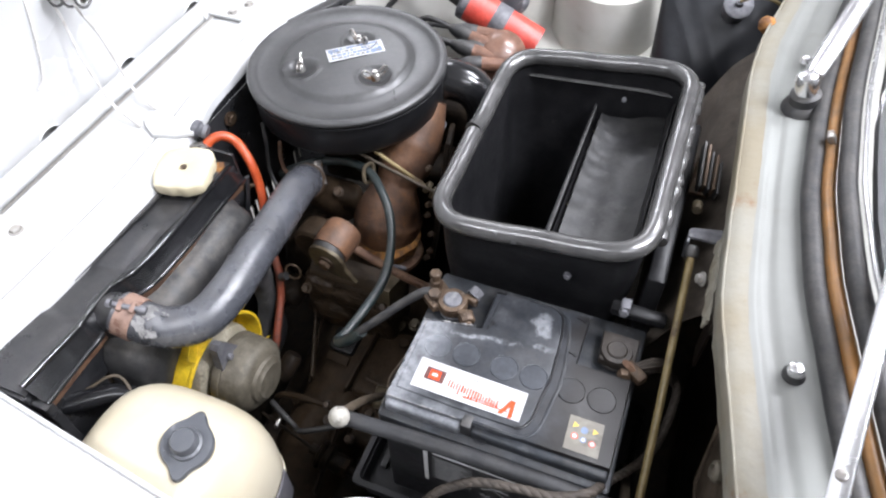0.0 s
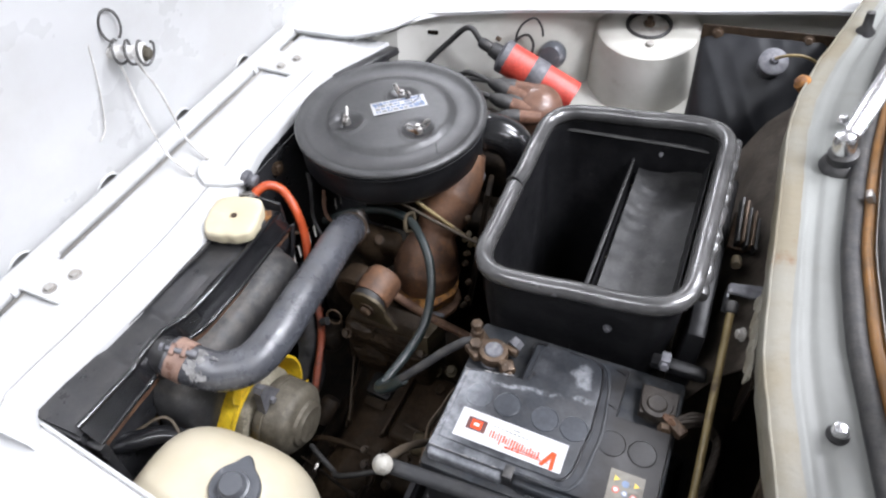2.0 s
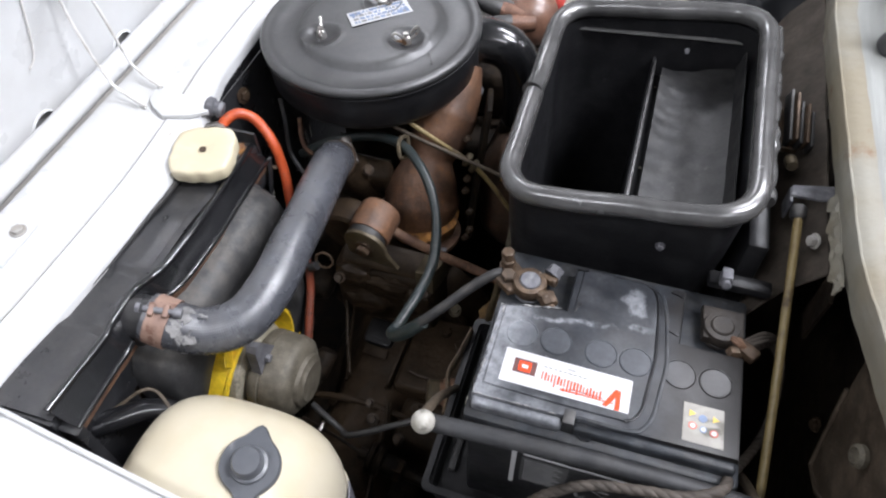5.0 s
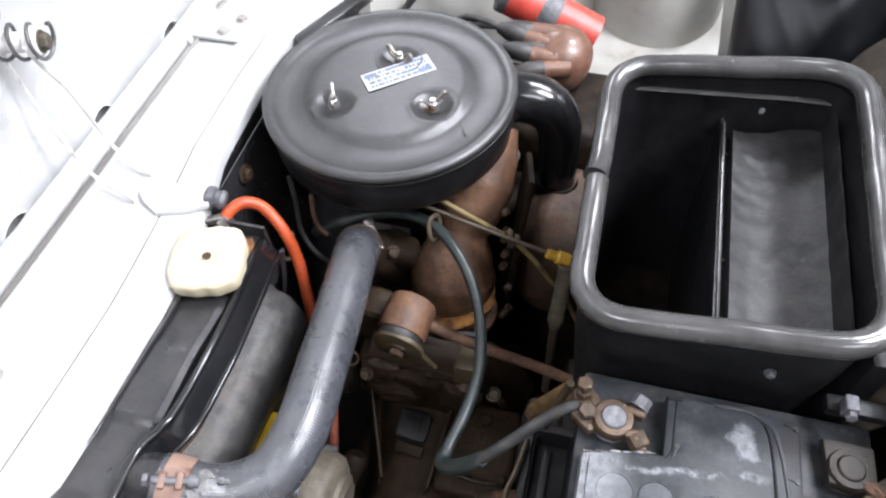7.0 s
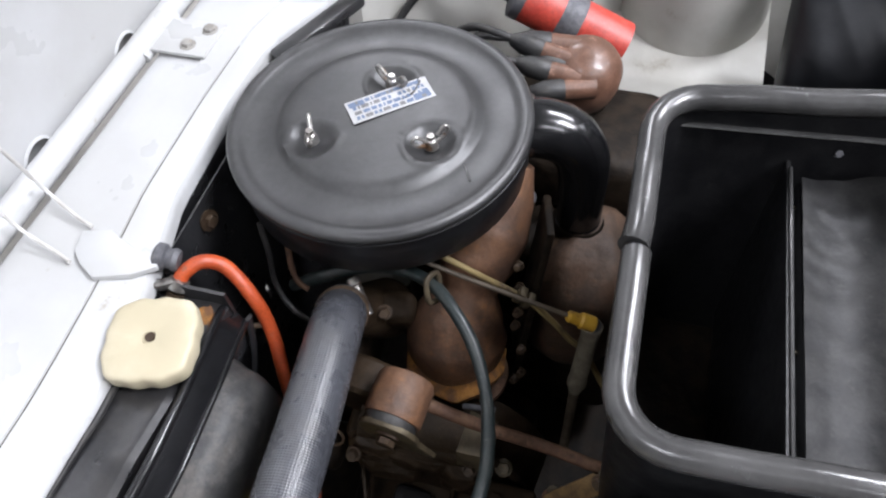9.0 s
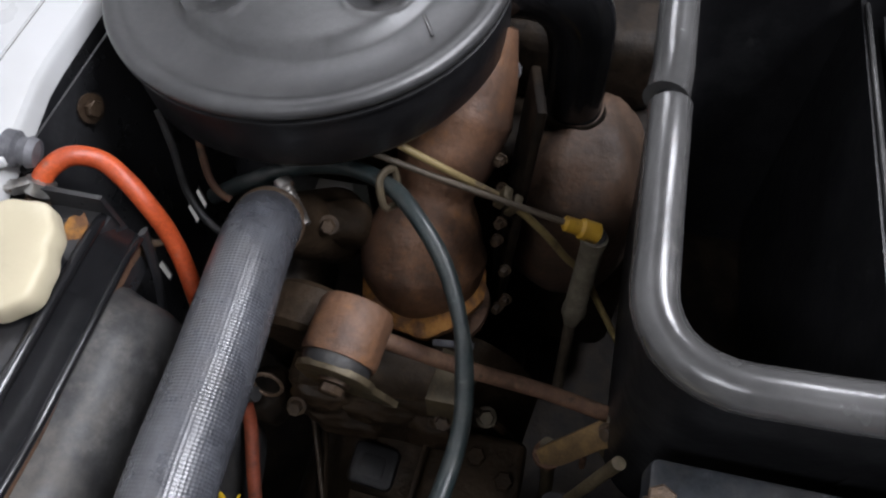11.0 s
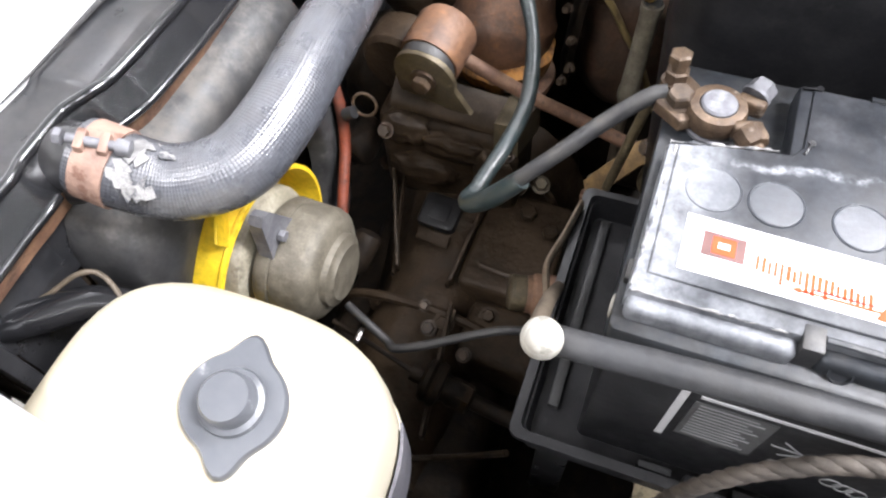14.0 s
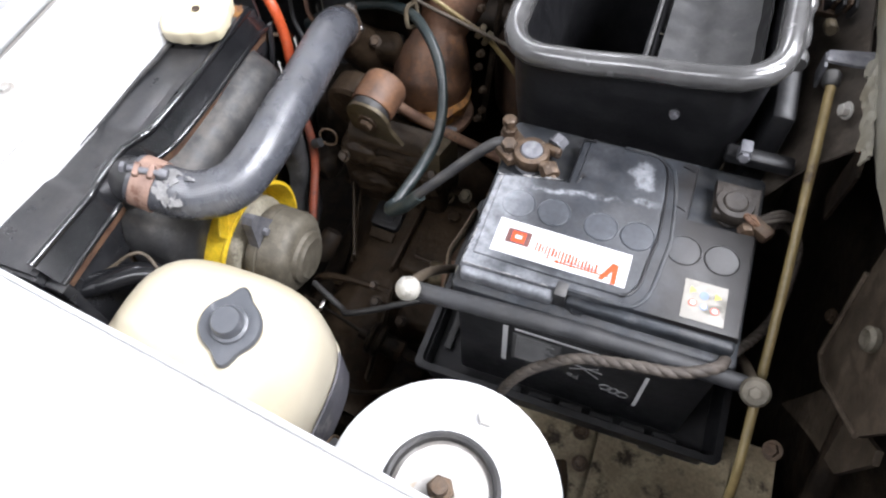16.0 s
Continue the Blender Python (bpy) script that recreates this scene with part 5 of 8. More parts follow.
def tray():
    t = thing("battery_tray", (-0.005, 0.0, 0.555), "black steel battery tray with raised rim", "battery tray")
    outer = round_rect(-0.140, 0.136, -0.092, 0.106, 0.007, 4)
    inner = round_rect(-0.134, 0.130, -0.086, 0.100, 0.006, 4)
    foot = round_rect(-0.128, 0.124, -0.081, 0.096, 0.006, 4)
    bm = mesh()
    out = round_rect(-0.131, 0.129, -0.085, 0.099, 0.006, 4)
    chain = [(out, 0.553), (out, 0.583), (outer, 0.584), (outer, 0.588), (inner, 0.589), (foot, 0.566)]
    rings = [[bm.verts.new((x, y, z)) for x, y in loop] for loop, z in chain]
    n = len(outer)
    for a, b in zip(rings, rings[1:]):
        for i in range(n):
            bm.faces.new((a[i], a[(i + 1) % n], b[(i + 1) % n], b[i]))
    bm.faces.new(rings[0])
    bm.faces.new(rings[-1])
    part("pan", bm, BOXBLACK, t, "black painted pressed pan")
    bm = mesh()
    box_at(bm, (-0.122, -0.06, 0.5665), (-0.115, 0.09, 0.5735), 0.001)
    part("pan_rib", bm, DUSTPLATE, t)
    bm = mesh()
    for k in range(6):
        box_at(bm, (-0.06 + 0.028 * k, -0.0815, 0.5675), (-0.040 + 0.028 * k, -0.0765, 0.5775), 0.001)
    part("foot_ribs", bm, BARBLACK, t)
    # torn sheet edge along the pan's side
    bm = mesh()
    tube(bm, [(-0.141, -0.01, 0.578), (-0.143, 0.01, 0.583), (-0.149, 0.032, 0.586), (-0.144, 0.055, 0.590), (-0.139, 0.085, 0.592)], 0.0026, 8, 6, flat=3.2)
    part("side_flange", bm, TRAYEDGE, t, "wavy peeling rusty edge strip")
    # legs down to the chassis
    for x, y in ((-0.11, -0.06), (0.09, -0.06), (-0.11, 0.07), (0.09, 0.07)):
        bm = mesh()
        box_at(bm, (x - 0.012, y - 0.012, 0.40), (x + 0.012, y + 0.012, 0.5545), 0.002)
        part("leg", bm, BLACKPAINT, t)
    # hold-down bar with its two end washers
    bar = thing("hold_down_bar", (-0.005, -0.086, 0.72), "black battery hold-down bar with pale washers at both ends", "clamp bar")
    a, b = Vector((-0.133, -0.0905, 0.7385)), Vector((0.1165, -0.086, 0.735))
    bm = mesh()
    tube(bm, [a, a.lerp(b, 0.08), a.lerp(b, 0.5) + Vector((0, 0.0015, 0.005)), a.lerp(b, 0.92) + Vector((0, 0.002, 0.001)), b], [0.007, 0.0071, 0.0071, 0.0065, 0.0055], 12, 6, flat=0.85)
    part("bar", bm, BARBLACK, bar, "dusty black bar")
    for p, c, lab in ((a, WASHERPALE, "translucent pale washer"), (b, ALLOY, "steel washer")):
        d = Vector((0.05, -0.50, 0.85)) if c is WASHERPALE else Vector((-0.20, -0.50, 0.8))
        bm = mesh()
        r = 0.0090 if c is WASHERPALE else 0.0098
        lathe(bm, [(r - 0.0013, 0.006), (r, 0.008), (r, 0.0125), (r - 0.0018, 0.015), (0.004, 0.0155), (0, 0.0155)], axis(d, p + (Vector((0.004, 0, 0)) if c is WASHERPALE else Vector((0, 0, 0)))), 28)
        w = part("washer", bm, c, bar, lab)
        bm = mesh()
        if c is WASHERPALE:
            lathe(bm, [(0.0070, 0.0), (0.0066, 0.0015), (0.0040, 0.0035), (0.0, 0.0040)], axis(d, p + Vector((0.004, 0, 0)) + d.normalized() * 0.0150), 20)
            part("dome", bm, WASHERPALE, w)
        else:
            hexa(bm, p + d.normalized() * 0.0150, d, 0.0045, 0.005, 0)
            part("bolt", bm, ALLOY, w)
    for p, low in ((a, (-0.137, 0.025, 0.575)), (b, (0.122, 0.03, 0.575))):
        bm = mesh()
        tube(bm, [p, Vector(p).lerp(Vector(low), 0.4) + Vector((0, 0, 0.01)), low], 0.0042, 10, 6)
        part("tie_rod", bm, CONDUITGREY, bar)
    return t


battery()
terminals()
tray()


# ---- the air intake box with its seal ----
def rim_z(x, y):
    return 0.801 + 0.1275 * (x + 0.117) + 0.06 * (y - 0.11)


def air_box():
    b = thing("air_intake_box", (-0.02, 0.24, 0.56), "open black air intake box with a grey rubber rim seal", "air box")
    X0, X1, Y0, Y1 = -0.1205, 0.0815, 0.1005, 0.366
    path = round_rect(X0, X1, Y0, Y1, 0.036, 7)
    bm = mesh()
    chain = []
    for off, dz in ((0.0035, -0.010), (0.001, -0.07), (-0.016, None), (-0.0195, None), (-0.0025, -0.07), (0.0, -0.010)):
        chain.append([(x, y, rim_z(x, y) + dz if dz else 0.546) for x, y in round_rect(X0 - off + 0.004, X1 + off - 0.004, Y0 - off + 0.004, Y1 + off - 0.004, 0.033, 7)])
    rings = [[bm.verts.new(p) for p in ring] for ring in chain]
    n = len(rings[0])
    for a, c in list(zip(rings, rings[1:])) + [(rings[-1], rings[0])]:
        for i in range(n):
            bm.faces.new((a[i], a[(i + 1) % n], c[(i + 1) % n], c[i]))
    part("box_wall", bm, BOXBLACK, b, "black box wall")
    bm = mesh()
    prism(bm, round_rect(X0 + 0.021, X1 - 0.021, Y0 + 0.021, Y1 - 0.021, 0.033, 7), 0.006, Matrix.Translation((0, 0, 0.545)))
    part("box_floor", bm, NEARBLACK, b)
    # rim seal, split on its long side: an open run from one end of the split round to the other
    run = []
    for p, q in zip(path, path[1:] + path[:1]):
        k = max(1, int(math.dist(p, q) / 0.010))
        run += [(p[0] + (q[0] - p[0]) * j / k, p[1] + (q[1] - p[1]) * j / k) for j in range(k)]
    split = 0.227
    side = [i for i, (x, y) in enumerate(run) if abs(x - X0) < 1e-4]
    i0 = min(side, key=lambda i: abs(run[i][1] - split))
    run = run[i0:] + run[:i0]
    down = run[1][1] < run[0][1]
    run = [q for q in run if not (abs(q[0] - X0) < 1e-4 and abs(q[1] - split) < 0.012)]
    s = -1 if down else 1
    run = [(X0, split + s * 0.0022), (X0, split + s * 0.007)] + run + [(X0 - 0.0012, split - s * 0.007), (X0 - 0.0022, split - s * 0.0022)]
    pts = [Vector((x, y, rim_z(x, y) + 0.0006 * math.sin(i * 0.9))) for i, (x, y) in enumerate(run)]
    bm = mesh()
    tube(bm, pts, [0.0098] + [0.0095] * (len(pts) - 3) + [0.0098, 0.0105], 18, 1, smooth=False)
    part("rim_seal", bm, SEAL, b, "worn grey rubber seal, split on one side")
    bm = mesh()
    rod(bm, (X0, split - 0.004, rim_z(X0, split)), (X0, split + 0.004, rim_z(X0, split)), 0.0075, 16)
    part("seal_core", bm, BOXBLACK, b)
    # inner partition and the dusty tray beside it
    bm = mesh()
    sheet(bm, lambda u, v: (-0.016 + 0.002 * u, 0.105 + 0.255 * u, 0.768 + 0.008 * u - 0.20 * v), 6, 6, 0.003, (1, 0, 0))
    part("partition", bm, BOXBLACK, b)
    bm = mesh()
    tube(bm, [(-0.0155, 0.106, 0.769), (-0.0145, 0.352, 0.777)], 0.0014, 8, 1, smooth=False)
    part("partition_edge", bm, SEAL, b)
    bm = mesh()

    def plate(u, v):
        x = -0.006 + 0.073 * u
        y = 0.110 + (0.236 + 0.020 * u) * v
        dip = 0.010 * math.sin(math.pi * min(1, u * 1.0))
        dent = 0.0012 * noise.noise(Vector((x * 22, y * 20, 2))) + 0.0018 * v ** 3 * noise.noise(Vector((x * 70 + y * 50, y * 90, 0))) + 0.0004 * noise.noise(Vector((x * 80, y * 80, 4)))
        return (x, y, 0.763 + 0.012 * v + 0.010 * u - dip + dent)
    sheet(bm, plate, 30, 70, 0.002)
    part("dusty_plate", bm, DUSTPLATE, b, "dented, dusty metal plate inside the box")
    # folded channel between the partition and the plate, with two small rivets
    bm = mesh()
    sheet(bm, lambda u, v: (-0.0125 + 0.008 * v, 0.108 + 0.240 * u, 0.758 + 0.008 * u - 0.004 * math.sin(math.pi * v)), 20, 6, 0.0015)
    part("channel", bm, BOXBLACK, b, "black folded channel")
    for y in (0.205, 0.325):
        bm = mesh()
        lathe(bm, [(0.0016, 0), (0.0014, 0.001), (0, 0.0014)], Matrix.Translation((-0.0085, y, 0.756 + 0.034 * (y - 0.1))), 10)
        part("rivet", bm, ALLOY, b)
    # upright flange along the plate's far side and the lip under the seal
    bm = mesh()
    sheet(bm, lambda u, v: (0.0675 + 0.0035 * v + 0.0008 * noise.noise(Vector((u * 14, v * 3, 4))), 0.112 + 0.245 * u, 0.772 + 0.014 * u + 0.022 * v), 40, 4, 0.0015, (1, 0, 0))
    part("plate_flange", bm, DUSTPLATE, b, "scuffed upright flange beside the plate")
    bm = mesh()
    tube(bm, [(X0 + 0.012, Y1 - 0.006, 0.796), (-0.02, Y1 - 0.006, 0.803), (0.030, Y1 - 0.006, 0.807), (0.066, Y1 - 0.010, 0.811)], 0.0030, 8, 6, flat=0.6)
    part("inner_lip", bm, SEAL, b)
    for at, d in (((0.0145, 0.3625, 0.7890), (0, -1, 0.5)), ((0.018, 0.0955, 0.781), (0, -1, 0.1))):
        bm = mesh()
        hexa(bm, at, d, 0.0030, 0.0040, 0.0042)
        part("screw", bm, LEAD, b)
    # side duct with bracket beside the box
    bm = mesh()
    box_at(bm, (0.088, 0.118, 0.60), (0.106, 0.36, 0.780), 0.004)
    part("side_duct", bm, BOXBLACK, b)
    bm = mesh()
    box_at(bm, (0.064, 0.090, 0.747), (0.116, 0.104, 0.757), 0.003)
    part("lower_bracket", bm, BOXBLACK, b)
    bm = mesh()
    box_at(bm, (0.072, 0.086, 0.757), (0.081, 0.098, 0.770), 0.0015)
    hexa(bm, (0.0765, 0.086, 0.764), (0, -1, 0.3), 0.0042, 0.005)
    part("bracket_clip", bm, LEAD, b)
    # crimped skirt along the seal's side
    bm = mesh()
    ys = np.linspace(0.128, 0.350, 64)
    tube(bm, [(0.0895 + 0.0022 * noise.noise(Vector((y * 60, 2, 5))), y, rim_z(0.09, y) - 0.007 + 0.002 * noise.noise(Vector((y * 75, 6, 1)))) for y in ys], [0.0062 * (1 + 0.45 * noise.noise(Vector((y * 85, 1, 9)))) for y in ys], 12, 1, smooth=False)
    part("crimped_skirt", bm, SEAL, b, "crimped grey skirt of the seal")
    return b


air_box()


# ---- the air filter ----
FC = Vector((-0.337, 0.349, 0.767))


def air_filter():
    f = thing("air_filter", (FC.x, FC.y, 0.70), "round black air filter housing with three wing nuts", "air filter")
    tilt = Matrix.Translation(FC) @ Matrix.Rotation(radians(0.8), 4, "X") @ Matrix.Rotation(radians(-1.5), 4, "Y")
    R = 0.129
    prof = [(0.0, 0.004), (0.078, 0.004), (0.083, 0.0025), (0.086, -0.0015), (0.090, -0.002), (0.112, -0.003), (0.117, 0.0), (0.122, 0.0025), (0.1265, 0.002),
            (R, -0.001), (R, -0.0045), (0.1265, -0.007), (0.1245, -0.009)]
    bm = mesh()
    lathe(bm, [(0.0, 0.004)] + [(0.004 * k, 0.004) for k in range(1, 20)] + prof[2:], tilt, 120)
    nuts = [Vector((-0.382, 0.309, 0)), Vector((-0.285, 0.324, 0)), Vector((-0.336, 0.385, 0))]
    for v in bm.verts:
        for nut in nuts:
            d = math.hypot(v.co.x - nut.x, v.co.y - nut.y)
            if d < 0.024 and v.co.z > 0.765:
                k = (1 - (d / 0.024) ** 2)
                v.co.z += -0.0085 * k ** 1.5 + 0.0018 * math.exp(-((d - 0.022) / 0.003) ** 2)
    part("lid", bm, FILTERBLACK, f, "black lid with a raised centre and three dimples", 70)
    # pan blacker than the lid: the shadow it stands in is in the colour
    bm = mesh()
    lathe(bm, [(0.1255, -0.0075), (0.1262, -0.010), (0.1255, -0.046), (0.119, -0.056), (0.098, -0.066), (0.05, -0.072), (0, -0.072)], tilt, 80)
    part("pan", bm, BOXBLACK, f, "lower pan, its shade put into a darker black")
    bm = mesh()
    lathe(bm, [(0.1262, -0.0075), (0.1284, -0.0085), (0.1284, -0.0105), (0.1262, -0.0115)], tilt, 80)
    part("pan_bead", bm, BOXBLACK, f)
    for nut in nuts:
        c = nut.copy()
        c.z = 0.772 + (nut.y - FC.y) * 0.013 - (nut.x - FC.x) * 0.0
        away = (c - Vector((FC.x, FC.y, c.z))).normalized()
        c.z -= 0.0045
        w = mesh()
        lathe(w, [(0.0062, 0.0), (0.0058, 0.003), (0.0045, 0.008), (0.003, 0.009), (0.003, 0.0125), (0, 0.0125)], Matrix.Translation(c), 16)
        ang = math.atan2(away.y, away.x) + 1.2
        for s in (0, math.pi):
            d = Vector((math.cos(ang + s), math.sin(ang + s), 0))
            up = Vector((0, 0, 1))
            tube(w, [c + d * 0.005 + up * 0.003, c + d * 0.012 + up * 0.007, c + d * 0.0160 + up * 0.013, c + d * 0.0125 + up * 0.016, c + d * 0.0060 + up * 0.010], 0.0017, 8, 5)
        part("wing_nut", w, STEEL, f, "steel wing nut")
    # paper label with blue print
    corners = [Vector((-0.368, 0.351)), Vector((-0.352, 0.330)), Vector((-0.295, 0.377)), Vector((-0.308, 0.400))]
    o, eu, ev = corners[1], corners[2] - corners[1], corners[0] - corners[1]
    bm = mesh()
    z = 0.7722

    def quad(bm, u0, v0, u1, v1, dz):
        p = [o + eu * u + ev * v for u, v in ((u0, v0), (u1, v0), (u1, v1), (u0, v1))]
        lo = [bm.verts.new((a.x, a.y, z + dz + (a.y - FC.y) * 0.013)) for a in p]
        hi = [bm.verts.new((a.x, a.y, z + dz + 0.0003 + (a.y - FC.y) * 0.013)) for a in p]
        bm.faces.new(hi)
        for i in range(4):
            bm.faces.new((lo[i], lo[(i + 1) % 4], hi[(i + 1) % 4], hi[i]))
    quad(bm, 0, 0, 1, 1, 0)
    lab = part("label", bm, PAPER, f, "small white label with blue print")
    for u0, v0, u1, v1 in ((0.03, 0.70, 0.22, 0.92), (0.76, 0.08, 0.96, 0.36), (0.4, 0.80, 0.92, 0.93)):
        bm = mesh()
        quad(bm, u0, v0, u1, v1, 0.0002)
        part("print_band", bm, PRINTBLUE, lab)
    rng = random.Random(4)
    for row in range(4):
        u = 0.06
        while u < 0.93:
            w = rng.uniform(0.02, 0.09)
            if rng.random() < 0.85:
                bm = mesh()
                quad(bm, u, 0.10 + 0.225 * row, min(0.95, u + w), 0.24 + 0.225 * row, 0.0004)
                part("print_bar", bm, PRINTBLUE if rng.random() < 0.75 else PRINTGREY, lab)
            u += w + 0.02
    bm = mesh()
    box(bm, (0.019, 0.0022, 0.0012), pose(-0.2505, 0.3035, 0.7670, 0, 0, -62), 0.0004)
    part("scratch_mark", bm, SEAL, f)
    # intake stub that bends down beside the housing
    bm = mesh()
    tube(bm, [(-0.240, 0.385, 0.738), (-0.208, 0.392, 0.739), (-0.182, 0.395, 0.730), (-0.166, 0.395, 0.704), (-0.162, 0.391, 0.660), (-0.161, 0.387, 0.612)], [0.026, 0.0265, 0.026, 0.0245, 0.022, 0.0215], 32, 8)
    part("elbow_duct", bm, GLOSSBLACK, f, "glossy black elbow duct")
    bm = mesh()
    lathe(bm, [(0.0282, 0), (0.0300, 0.002), (0.0300, 0.008), (0.0282, 0.010)], axis((0.95, 0.1, 0.0), (-0.224, 0.389, 0.7385)), 32)
    part("clip", bm, SEAL, f)
    return f


air_filter()


# ---- radiator, its cap and hoses ----
def radiator():
    r = thing("radiator", (-0.44, 0.0, 0.35), "black painted radiator with a stepped top tank", "radiator")
    bm = mesh()
    y0, y1 = -0.172, 0.178
    # top tank: a long tray whose top rises towards the rear ridge
    rows = [(-0.496, 0.690), (-0.494, 0.722), (-0.488, 0.7295), (-0.418, 0.7295), (-0.412, 0.727), (-0.410, 0.70), (-0.408, 0.66)]

    def tank(u, v):
        y = y0 + (y1 - y0) * u
        k = v * (len(rows) - 1)
        i = min(int(k), len(rows) - 2)
        f = k - i
        a, b = rows[i], rows[i + 1]
        # a pressed hollow round the outlet and a fall towards the far end
        hollow = 0.0035 * float(np.interp(y, [-0.094, -0.084, -0.030, -0.020], [0, 1, 1, 0]))
        fall = 0.0 if a[1] < 0.71 else max(0.0, y - 0.04) * 0.14
        return (a[0] + (b[0] - a[0]) * f, y, a[1] + (b[1] - a[1]) * f + 0.002 - (hollow if 0.2 < v < 0.8 else 0.0) - fall)
    sheet(bm, tank, 120, 24, 0.002)
    part("top_tank", bm, BLACKPAINT, r, "black pressed top tank")
    for y in (y0, y1):
        bm = mesh()
        prism(bm, [(-0.495, 0.66), (-0.408, 0.66), (-0.411, 0.727), (-0.488, 0.728), (-0.494, 0.70)], 0.003, Matrix.Translation((0, y, 0)) @ Matrix.Rotation(radians(90), 4, "X"))
        part("tank_end", bm, BLACKPAINT, r)
    # rear ridge: a folded flange with a jog round the neck
    bm = mesh()
    line = [(-0.4135, y0 + 0.004, 0.739), (-0.411, -0.130, 0.739), (-0.409, -0.102, 0.739), (-0.4095, -0.092, 0.7385), (-0.4125, -0.080, 0.738), (-0.4130, -0.050, 0.738), (-0.410, -0.040, 0.7385), (-0.404, -0.028, 0.739), (-0.400, -0.010, 0.738), (-0.399, 0.05, 0.735), (-0.406, 0.12, 0.726), (-0.414, 0.160, 0.715), (-0.418, y1, 0.707)]
    tube(bm, line, 0.0036, 12, 8)
    part("ridge_bead", bm, GLOSSBLACK, r, "glossy folded ridge")
    bm = mesh()
    ridge = curve_at([(y, x, z) for x, y, z in line])

    def slope(u, v):
        y = y0 + 0.004 + (y1 - y0 - 0.004) * u
        x, z = ridge(y)
        foot = max(x + 0.0115, -0.3965 - 0.0095 * u)
        return (x + 0.0015 + (foot - x) * v, y, z - 0.001 - 0.019 * v)
    sheet(bm, slope, 90, 6, 0.002, (1, 0, 0.5))
    part("ridge_flange", bm, GLOSSBLACK, r, "glossy black sloping flange")
    for a, b in ((y0 + 0.004, -0.086), (-0.038, y1)):
        bm = mesh()
        tube(bm, [slope((y - y0 - 0.004) / (y1 - y0 - 0.004), 1.0) for y in np.linspace(a, b, 12)], 0.0026, 10, 3)
        part("flange_bead", bm, GLOSSBLACK, r)
    bm = mesh()

    def back(u, v):
        x, y, z = slope(u, 1.0)
        return (x - 0.001 - 0.004 * v, y, z - 0.001 - 0.016 * v)
    sheet(bm, back, 40, 4, 0.002, (1, 0, 0))
    part("tank_back", bm, RUST, r, "rusty back wall of the tank")
    bm = mesh()
    box_at(bm, (-0.4115, y0 + 0.012, 0.45), (-0.4085, -0.104, 0.700), 0.001)
    part("back_plate", bm, BLACKPAINT, r, "black painted plate beside the fan duct")
    bm = mesh()
    box_at(bm, (-0.476, y0, 0.36), (-0.412, 0.150, 0.662), 0.004)
    part("core", bm, NEARBLACK, r)
    for s, low in ((y0 + 0.004, 0.36), (y1 - 0.004, 0.674)):
        bm = mesh()
        box_at(bm, (-0.412 if s < 0 else -0.426, s - 0.006, low), (-0.392 if s < 0 else -0.410, s + 0.004, 0.718 if s < 0 else 0.697), 0.002)
        part("side_flange", bm, BLACKPAINT, r)
    bm = mesh()
    tube(bm, [(-0.403, 0.180, 0.690), (-0.404, 0.170, 0.655), (-0.407, 0.153, 0.610), (-0.405, 0.140, 0.572), (-0.396, 0.134, 0.555), (-0.378, 0.134, 0.548)], 0.0042, 10, 6, flat=0.5)
    part("stay_strap", bm, BLACKPAINT, r, "thin black bent strap")
    bm = mesh()
    rng = random.Random(3)
    prism(bm, [(0.0075 * (0.6 + 0.6 * rng.random()) * math.cos(a), 0.0105 * (0.6 + 0.6 * rng.random()) * math.sin(a)) for a in np.linspace(0, 5.9, 16)], 0.0008, pose(-0.4230, 0.160, 0.7158, 8, 4, 10))
    part("ochre_patch", bm, OCHRE, r, "patch of ochre paint")
    # outlet neck
    bm = mesh()
    tube(bm, [(-0.4105, -0.062, 0.7130), (-0.4060, -0.062, 0.7165), (-0.400, -0.062, 0.7200), (-0.390, -0.062, 0.7235), (-0.372, -0.061, 0.725)], [0.0240, 0.0232, 0.0212, 0.0195, 0.0185], 30, 6)
    part("outlet_neck", bm, BLACKPAINT, r)
    hexa_b = mesh()
    hexa(hexa_b, (-0.4115, 0.179, 0.672), (1, 0.35, 0.1), 0.0050, 0.008, 0.0072)
    rod(hexa_b, (-0.412, 0.179, 0.672), (-0.392, 0.186, 0.674), 0.0024, 10)
    part("stud", hexa_b, OLDSTEEL, r)
    # filler cap
    bm = mesh()
    wob = lambda a: 0.93 * (abs(math.cos(a)) ** 3.4 + abs(math.sin(a)) ** 3.4) ** (-1 / 3.4) + 0.018 * math.cos(12 * a + 2.2)
    lathe(bm, [(0.031, 0.0), (0.0342, 0.001), (0.0352, 0.004), (0.0350, 0.0130), (0.0340, 0.0154), (0.0315, 0.0164), (0.026, 0.0166), (0.012, 0.0163), (0.010, 0.0158), (0.005, 0.0155), (0.004, 0.0135), (0, 0.0135)], pose(-0.4355, 0.121, 0.7335, 3, -2, 15), 96, wobble=wob)
    neck = mesh()
    lathe(neck, [(0.026, 0.700), (0.026, 0.7335), (0.022, 0.735)], Matrix.Translation((-0.4355, 0.121, 0)), 32)
    part("filler_neck", neck, BLACKPAINT, r)
    cap = part("cap", bm, IVORY, r, "scalloped ivory plastic radiator cap", 50)
    bm = mesh()
    lathe(bm, [(0.0036, 0.0), (0.0036, 0.0012), (0, 0.0012)], Matrix.Translation((-0.4355, 0.121, 0.7478)), 14)
    part("vent_hole", bm, OLDSTEEL, cap)
    return r


